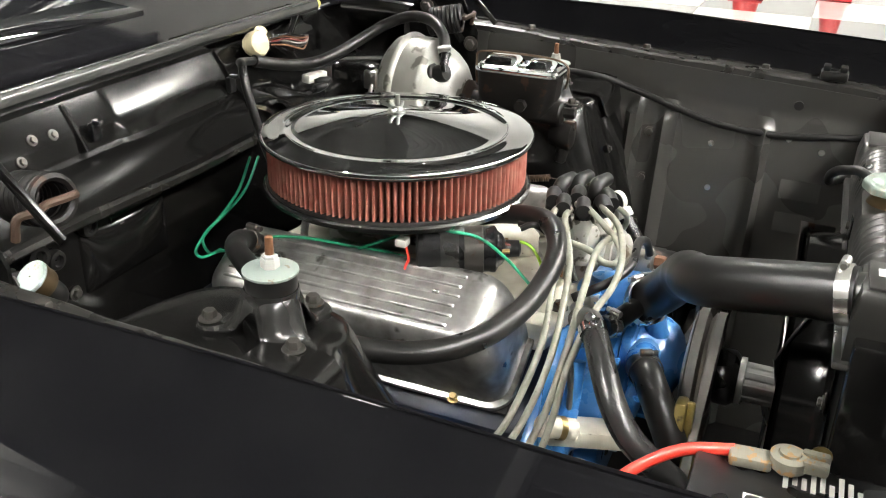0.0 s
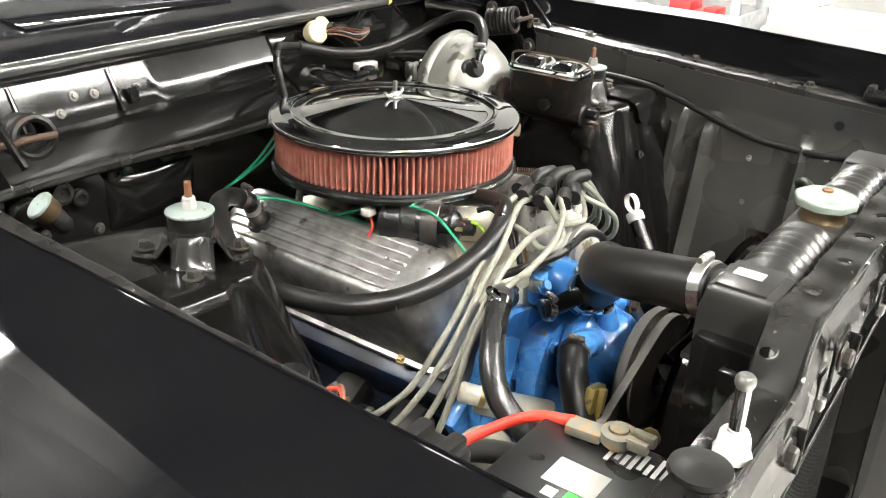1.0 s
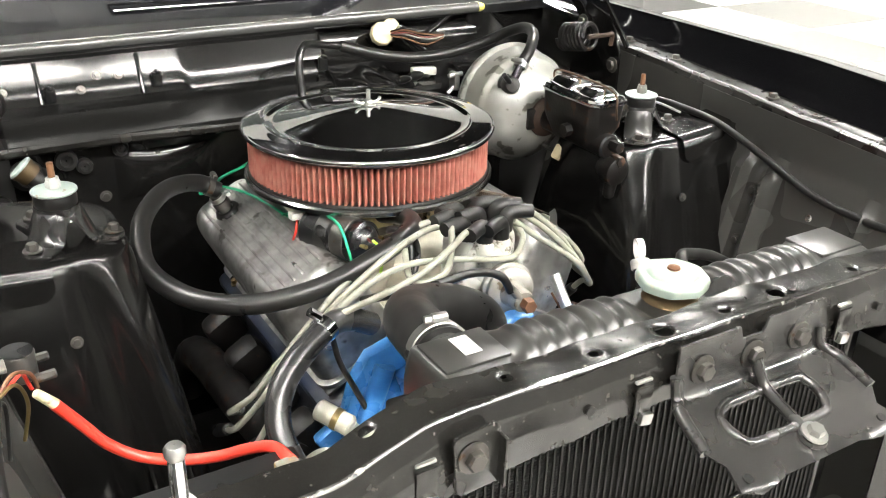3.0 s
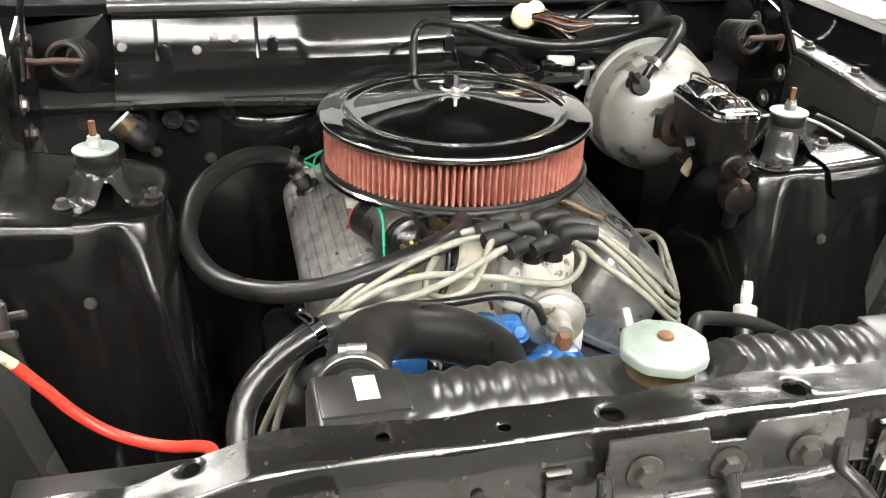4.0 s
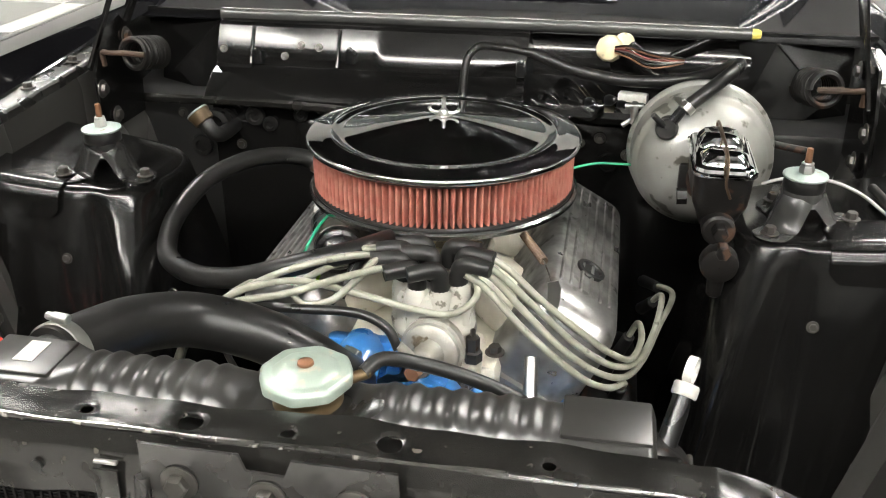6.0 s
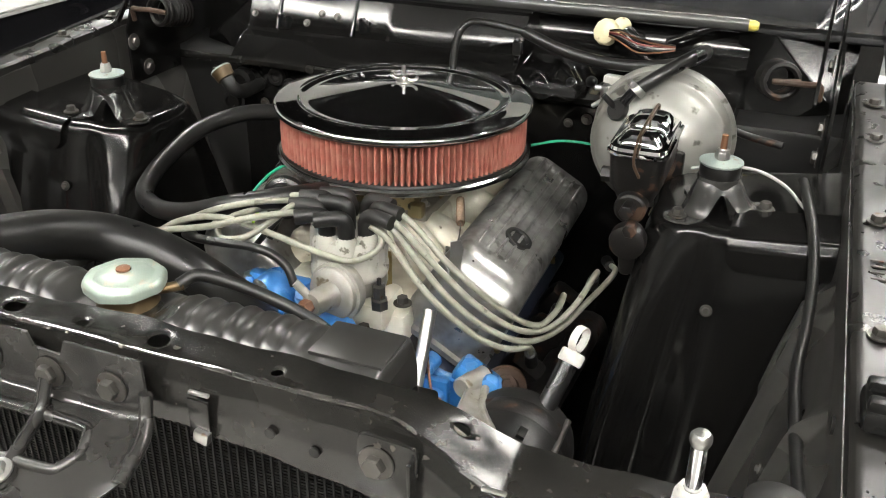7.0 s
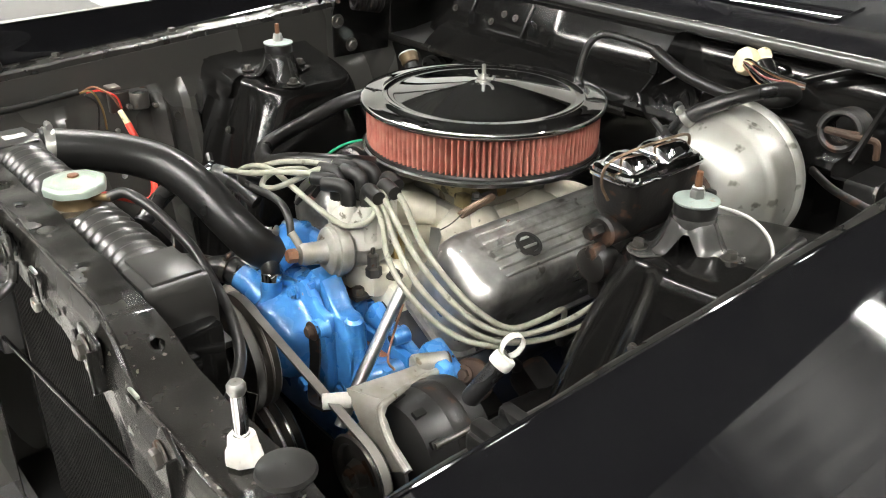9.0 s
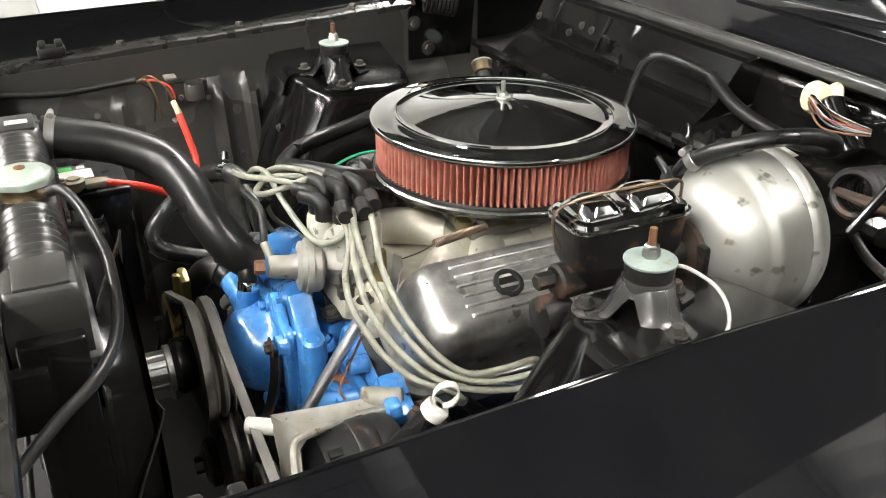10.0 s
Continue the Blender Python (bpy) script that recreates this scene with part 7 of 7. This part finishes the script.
WIRES = (
    ([(-0.209, 0.118, 0.900), (-0.197, 0.105, 0.904), (-0.174, 0.071, 0.905), (-0.155, 0.030, 0.901), (-0.141, -0.010, 0.894), (-0.133, -0.051, 0.892), (-0.126, -0.094, 0.884)], GREEN, "green wire across the valve cover"),
    ([(-0.142, -0.015, 0.893), (-0.137, -0.048, 0.909), (-0.125, -0.083, 0.922), (-0.123, -0.123, 0.930), (-0.124, -0.164, 0.931), (-0.130, -0.201, 0.915), (-0.136, -0.235, 0.890)], GREEN, "green wire arching over the coil"),
    ([(-0.020, 0.22, 0.935), (-0.080, 0.20, 0.910), (-0.125, 0.20, 0.888), (-0.160, 0.203, 0.872), (-0.172, 0.186, 0.858), (-0.195, 0.150, 0.878), (-0.215, 0.118, 0.893)], GREEN, "bent green wire behind the air cleaner"),
    ([(-0.014, 0.21, 0.936), (-0.074, 0.192, 0.912), (-0.118, 0.195, 0.892), (-0.150, 0.200, 0.880), (-0.185, 0.196, 0.866), (-0.200, 0.175, 0.866), (-0.180, 0.160, 0.872)], GREEN, "bent green wire behind the air cleaner"),
    ([(0.155, 0.11, 0.92), (0.20, 0.12, 0.930), (0.26, 0.118, 0.932)], GREEN, "green wire behind the air cleaner"),
    ([(-0.092, -0.075, 0.905), (-0.098, -0.110, 0.912), (-0.104, -0.150, 0.908), (-0.098, -0.185, 0.918), (-0.088, -0.205, 0.905)], LOOMRED, "dull red wire beside the coil"),
    ([(-0.100, -0.208, 0.925), (-0.098, -0.222, 0.92), (-0.102, -0.235, 0.905), (-0.105, -0.238, 0.895)], LIME, "lime yellow wire at the coil"))
for pts, material, label in WIRES:
    single("wire", tube(pts, 0.0019, 8, 6), material, label, "wire", group="loose coloured wires")


def coil():
    c = thing("ignition_coil", (-0.105, -0.155, 0.88), "black cylindrical ignition coil with terminals", "ignition coil")
    a, b = Vector((-0.131, -0.088, 0.902)), Vector((-0.086, -0.198, 0.908))
    m = axis_to(a, b)
    part("can", lathe([(0.002, 0), (0.025, 0.001), (0.0275, 0.004), (0.0275, 0.088), (0.0285, 0.090), (0.0285, 0.095), (0.024, 0.098)], 36, m), PLASTIC, c)
    part("tower", lathe([(0.024, 0.096), (0.018, 0.104), (0.011, 0.108), (0.010, 0.124), (0.006, 0.126)], 24, m), PLASTIC, c)
    part("paper_label", lathe([(0.0279, 0.03), (0.0279, 0.052)], 36, m), TANKBLACK, c, "worn grey label")
    part("bracket", lathe([(0.0283, 0.058), (0.0293, 0.059), (0.0293, 0.080), (0.0283, 0.081)], 36, m), DARKSTEEL, c)
    for s in (-1, 1):
        q = m @ Vector((s * 0.016, 0.004, 0.098))
        part("terminal", rod(q, q + (b - a).normalized() * 0.014, 0.003, seg=6), BRASS, c)
    single("connector", block((-0.148, -0.078, 0.918), (0.016, 0.014, 0.010), 0.002), WHITE, "small white plastic wire connector", "connector")
    single("wire", tube([(-0.148, -0.082, 0.913), (-0.152, -0.088, 0.90), (-0.155, -0.085, 0.885), (-0.15, -0.10, 0.875)], 0.0018, 8), RED, "short red wire below the white connector", "wire", group="loose coloured wires")
    for k, pts in enumerate(([(-0.075, -0.20, 0.93), (-0.068, -0.215, 0.935), (-0.062, -0.235, 0.92), (-0.07, -0.255, 0.89)], [(-0.05, -0.19, 0.925), (-0.052, -0.22, 0.928), (-0.06, -0.25, 0.915), (-0.085, -0.275, 0.88)])):
        single("black_lead", tube(pts, 0.004, 10), RUBBER, "short black insulated lead beside the coil", "wire", group="black leads")


coil()


def battery():
    b = thing("battery", (-0.40, -0.55, 0.66), "black car battery with a white label and corroded clamps", "battery")
    part("case", block((-0.400, -0.553, 0.76), (0.170, 0.185, 0.20), 0.006), PLASTIC, b)
    part("top", block((-0.400, -0.553, 0.858), (0.176, 0.191, 0.012), 0.004), PLASTIC, b)
    part("paper_label", block((-0.393, -0.528, 0.8646), (0.037, 0.050, 0.0008), 0), PAPER, b, "plain white paper label")
    for k in range(9):
        part("print_bar", block((-0.338 + 0.004 * math.sin(k * 2.2), -0.535 - 0.0075 * k, 0.8646), (0.030 - 0.007 * (k % 3), 0.0042, 0.0008), 0), PAPER, b, "white bar of unreadable print")
    part("green_print", block((-0.421, -0.541, 0.8646), (0.016, 0.020, 0.0008), 0), LABELGREEN, b)
    part("print_stripe", block((-0.423, -0.518, 0.8646), (0.012, 0.012, 0.0008), 0), PAPER, b)
    for p, w in (((-0.330, -0.515, 0.872), (0.1, -1, 0.15)), ):
        p = Vector(p)
        d = Vector(w).normalized()
        part("post", rod(p + d * 0.02 + Vector((0, 0, -0.012)), p + d * 0.02 + Vector((0, 0, 0.010)), 0.010, 0.009), LEAD, b)
        cl = lathe([(0.010, -0.006), (0.016, -0.005), (0.0165, 0.006), (0.010, 0.008)], 20, Matrix.Translation(p + d * 0.02))
        block(p - d * 0.012, (0.022, 0.036, 0.011), 0.003, Matrix.Rotation(0.1, 3, "Z"), bm=cl)
        block(p + d * 0.042 + Vector((0.006, 0, 0)), (0.009, 0.024, 0.013), 0.003, bm=cl)
        block(p + d * 0.042 + Vector((-0.008, 0, 0)), (0.009, 0.022, 0.013), 0.003, bm=cl)
        jaw = part("terminal_clamp", cl, LEAD, b, "corroded grey battery clamp")
        bolt(jaw, p + d * 0.046 + Vector((0.011, 0, 0)), (1, 0, 0), 0.006, 0.006, BRASS)


battery()
red = thing("battery_cable", (-0.40, -0.36, 0.80), "thick red battery cable with a pale crimped end", "cable")
part("cable", tube([(-0.326, -0.490, 0.871), (-0.327, -0.445, 0.857), (-0.340, -0.410, 0.836), (-0.365, -0.384, 0.818), (-0.396, -0.360, 0.809), (-0.430, -0.342, 0.814), (-0.458, -0.334, 0.835), (-0.477, -0.338, 0.866), (-0.499, -0.345, 0.903)], 0.0058, 14, 8), RED, red)
part("crimp", rod((-0.498, -0.3445, 0.902), (-0.513, -0.350, 0.923), 0.0055, 0.0045, edge=0.0008), CREAM, red, "pale crimped sleeve")


def relay():
    r = thing("starter_relay", (-0.545, -0.33, 0.92), "dusty starter relay with loose coloured wires on the apron", "relay")
    part("can", lathe([(0.002, 0.004), (0.014, 0.004), (0.016, 0.006), (0.016, 0.030), (0.0145, 0.0325), (0.0005, 0.0332)], 28, Matrix.Translation((-0.520, -0.311, 0.915))), DARKSTEEL, r)
    part("lid", lathe([(0.0148, -0.002), (0.0150, -0.0008), (0.0005, 0.0)], 28, Matrix.Translation((-0.520, -0.311, 0.949))), PLASTIC, r, "dusty dark top")
    part("bracket", block((-0.553, -0.318, 0.925), (0.012, 0.07, 0.035), 0.003), DARKSTEEL, r)
    for p in ((-0.512, -0.335, 0.928), (-0.512, -0.290, 0.922)):
        part("terminal", rod(Vector(p), Vector(p) + Vector((0.02, -0.004, 0.004)), 0.0045, seg=6, edge=0.0008), DARKSTEEL, r)
    part("white_tab", block((-0.545, -0.345, 0.955), (0.026, 0.020, 0.004), 0.001), PULLEY, r)
    for pts, mtl in (([(-0.54, -0.39, 0.955), (-0.525, -0.372, 0.958), (-0.52, -0.35, 0.945), (-0.515, -0.345, 0.925)], RED), ([(-0.545, -0.395, 0.956), (-0.53, -0.38, 0.965), (-0.515, -0.36, 0.95), (-0.51, -0.35, 0.928)], COPPER),
                     ([(-0.55, -0.40, 0.953), (-0.53, -0.385, 0.958), (-0.522, -0.375, 0.93), (-0.53, -0.37, 0.89)], BRASS), ([(-0.545, -0.392, 0.95), (-0.54, -0.375, 0.93), (-0.545, -0.38, 0.88)], RUBBER)):
        part("lead", tube(pts, 0.0018, 8), mtl, r, "loose thin lead")


relay()
hose("apron_harness", [(-0.56, -0.72, 0.945), (-0.562, -0.62, 0.952), (-0.560, -0.52, 0.945), (-0.556, -0.45, 0.95), (-0.548, -0.40, 0.956)], 0.0058, DULLBLACK, "taped black wiring harness along the apron", 10, 6, "cable")
hose("fender_harness", [(0.530, -0.02, 0.975), (0.536, -0.072, 0.975), (0.546, -0.145, 0.968), (0.552, -0.212, 0.949), (0.552, -0.279, 0.929), (0.548, -0.344, 0.913), (0.551, -0.408, 0.906), (0.556, -0.469, 0.905), (0.560, -0.56, 0.915), (0.56, -0.66, 0.925)], 0.0058, DULLBLACK, "taped black wiring harness hanging on the apron", 10, 6, "cable")


# ---- wiper motor and firewall clutter ----
def wiper_motor():
    w = thing("wiper_motor", (0.21, 0.34, 0.98), "yellowed plastic wiper motor cover with a wiring loom", "wiper motor")
    m = axis_to((0.205, 0.355, 1.036), (0.19, 0.29, 1.058))
    part("cover", lathe([(0.017, -0.01), (0.021, 0.0), (0.022, 0.010), (0.019, 0.016), (0.010, 0.019), (0.0005, 0.020)], 10, m), CREAM, w, "yellowed plastic cover")
    part("gear_case", block((0.234, 0.372, 1.016), (0.056, 0.036, 0.040), 0.009), BAY, w)
    part("disc", lathe([(0.0005, 0.0), (0.0155, 0.0), (0.0165, 0.0015), (0.0155, 0.0035), (0.0005, 0.0045)], 28, axis_to((0.226, 0.356, 1.046), (0.216, 0.300, 1.066))), CREAM, w, "pale plastic disc")
    part("motor_can", rod((0.228, 0.345, 1.040), (0.292, 0.331, 0.988), 0.019, edge=0.004, seg=28), BAY, w, "glossy black motor can")
    for k, mtl in enumerate((PLASTIC, COPPER, LOOMRED, PALETUBE, PLASTIC, COPPER)):
        dz, dy = 0.0034 * k, 0.003 * math.sin(k * 2.3)
        part("loom_wire", tube([(0.212, 0.33 + dy, 1.046 - dz * 0.5), (0.232, 0.314 + dy, 1.052 - dz), (0.262, 0.306 + 2 * dy, 1.046 - 1.3 * dz), (0.29, 0.310, 1.040 - dz), (0.318, 0.322, 1.034 - dz * 0.4)], 0.0014, 8), mtl, w)
    single("wiper_linkage_arm", tube([(0.30, 0.35, 1.03), (0.36, 0.37, 1.055), (0.40, 0.385, 1.062)], 0.006, 10), BAY, "black wiper linkage arm under the cowl", "linkage")


wiper_motor()
single("fuse_connector", block((0.245, 0.268, 0.985), (0.045, 0.018, 0.014), 0.003, Matrix.Rotation(radians(-12), 3, "Z")), WHITE, "white plastic wiring connector on the firewall", "connector")
crumple = lambda u, v: (0.092 + 0.11 * u, 0.222 + 0.085 * v, 0.966 + 0.010 * math.sin(5 * u + 2) * math.sin(4 * v + 1) + 0.006 * math.sin(13 * u + 9 * v) + 0.02 * v)
single("splash_shield", sheet(crumple, 22, 18, 0.0015), BAY, "dented glossy black shield on the firewall ledge", "shield")
for p, q in (((0.205, 0.243, 0.985), 0.011), ((0.222, 0.250, 0.978), 0.008), ((0.175, 0.232, 0.984), 0.009)):
    single("firewall_plug", lathe([(q * 0.7, 0), (q * 0.8, 0.01), (q * 0.6, 0.02), (q * 0.3, 0.026), (0.0005, 0.027)], 18, axis_to(p, (p[0] + 0.03, p[1] - 0.05, p[2] + 0.02))), PLASTIC, "black plastic plug on the firewall", "plug", group="firewall plugs")
single("heater_pipe", tube([(0.40, 0.225, 0.955), (0.443, 0.204, 0.947), (0.50, 0.19, 0.942)], 0.0055, 12), RUSTIRON, "dull brown pipe beside the brake booster", "pipe")
single("cream_connector", block((0.368, 0.012, 0.891), (0.03, 0.02, 0.026), 0.004, Matrix.Rotation(0.5, 3, "Y")), CREAM, "yellowed connector hanging below the booster", "connector")
hose("brake_light_lead", [(0.360, 0.02, 0.893), (0.350, 0.05, 0.90), (0.34, 0.09, 0.91), (0.335, 0.14, 0.90)], 0.004, RUBBER, "black lead hanging below the booster", 10, 6, "wire")


def dipstick():
    d = thing("dipstick", (0.30, -0.29, 0.72), "black dipstick tube with a white pull ring", "dipstick")
    part("sleeve", rod((0.285, -0.325, 0.715), (0.318, -0.250, 0.812), 0.0115, edge=0.001, seg=20), PLASTIC, d, "black tube")
    m = axis_to((0.316, -0.2545, 0.806), (0.324, -0.236, 0.830))
    part("collar", lathe([(0.006, 0), (0.0135, 0.0), (0.0145, 0.002), (0.0145, 0.013), (0.013, 0.015), (0.005, 0.016)], 28, m), WHITE, d, "white plastic collar")
    ring = []
    for k in range(15):
        a = radians(-70 + 22 * k)
        ring.append(m @ Vector((0.0, 0.011 + 0.013 * math.cos(a) - 0.008, 0.030 + 0.016 * math.sin(a))))
    loop = bmesh.new()
    def band(u, v):
        k = u * (len(ring) - 1)
        i = min(int(k), len(ring) - 2)
        p = ring[i].lerp(ring[i + 1], k - i)
        return p + (m.to_3x3() @ Vector((1, 0, 0))) * (v - 0.5) * 0.010
    sheet(band, 28, 2, 0.0016, loop)
    part("pull_ring", loop, WHITE, d, "white plastic pull ring")


dipstick()
single("filler_tube", tube([(0.148, -0.262, 0.842), (0.150, -0.285, 0.811), (0.153, -0.318, 0.766), (0.157, -0.352, 0.720), (0.160, -0.376, 0.686)], 0.0078, 16), BRIGHT, "bright oil filler tube down the front of the engine", "tube")
single("bent_wire", tube([(0.145, -0.262, 0.815), (0.155, -0.285, 0.785), (0.168, -0.305, 0.76), (0.178, -0.302, 0.748)], 0.0016, 8), COPPER, "thin bent wire on the timing cover", "wire")


def throttle_spring():
    s = thing("return_spring", (0.13, -0.12, 0.90), "thin coiled throttle return spring on a serrated bracket", "spring")
    a, b = Vector((0.150, -0.170, 0.915)), Vector((0.118, -0.086, 0.907))
    q = (b - a).to_track_quat("Z", "Y")
    n = 26
    pts = [a + (b - a) * (k / (n * 8)) + q @ Vector((0.0048 * math.cos(2 * math.pi * k / 8), 0.0048 * math.sin(2 * math.pi * k / 8), 0)) for k in range(n * 8 + 1)]
    part("coil", tube(pts, 0.0010, 5, 1), BAIL, s)
    part("hook_wire", tube([a, Vector((0.158, -0.195, 0.912)), Vector((0.165, -0.226, 0.912))], 0.0009, 6), DARKSTEEL, s)
    part("bracket", plate([(-0.006, -0.03), (0.005, -0.03), (0.008, 0.012), (0.004, 0.022), (-0.008, 0.020)], 0.002, Matrix.Translation((0.166, -0.227, 0.898)) @ Matrix.Rotation(radians(80), 4, "X") @ Matrix.Rotation(radians(20), 4, "Y")), STEEL, s, "bright serrated steel bracket")


throttle_spring()
fp = thing("fuel_pump_pipe", (-0.2, -0.33, 0.72), "pale alloy casting with a clamp beside the engine", "casting")
part("casting", rod((-0.212, -0.278, 0.757), (-0.184, -0.316, 0.744), 0.0130, edge=0.003, seg=22), BAREALU, fp)
part("arm", block((-0.146, -0.318, 0.716), (0.040, 0.105, 0.026), 0.009, Matrix.Rotation(0.45, 3, "Z") @ Matrix.Rotation(0.1, 3, "X")), BAREALU, fp, "flat pale casting arm")
part("disc", lathe([(0.0005, 0.010), (0.024, 0.010), (0.034, 0.006), (0.038, 0.0), (0.038, -0.008), (0.030, -0.014)], 36, axis_to((-0.228, -0.330, 0.694), (-0.30, -0.37, 0.78))), BAREALU, fp, "round pale cover disc")
part("band", lathe([(0.0140, 0), (0.0140, 0.008)], 24, axis_to((-0.198, -0.297, 0.7505), (-0.184, -0.316, 0.744))), BRASS, fp)
single("vertical_pipe", tube([(-0.200, -0.300, 0.868), (-0.192, -0.304, 0.83), (-0.172, -0.302, 0.785), (-0.154, -0.299, 0.744)], 0.0036, 10), DARKSTEEL, "thin bright pipe down the side of the engine", "pipe")
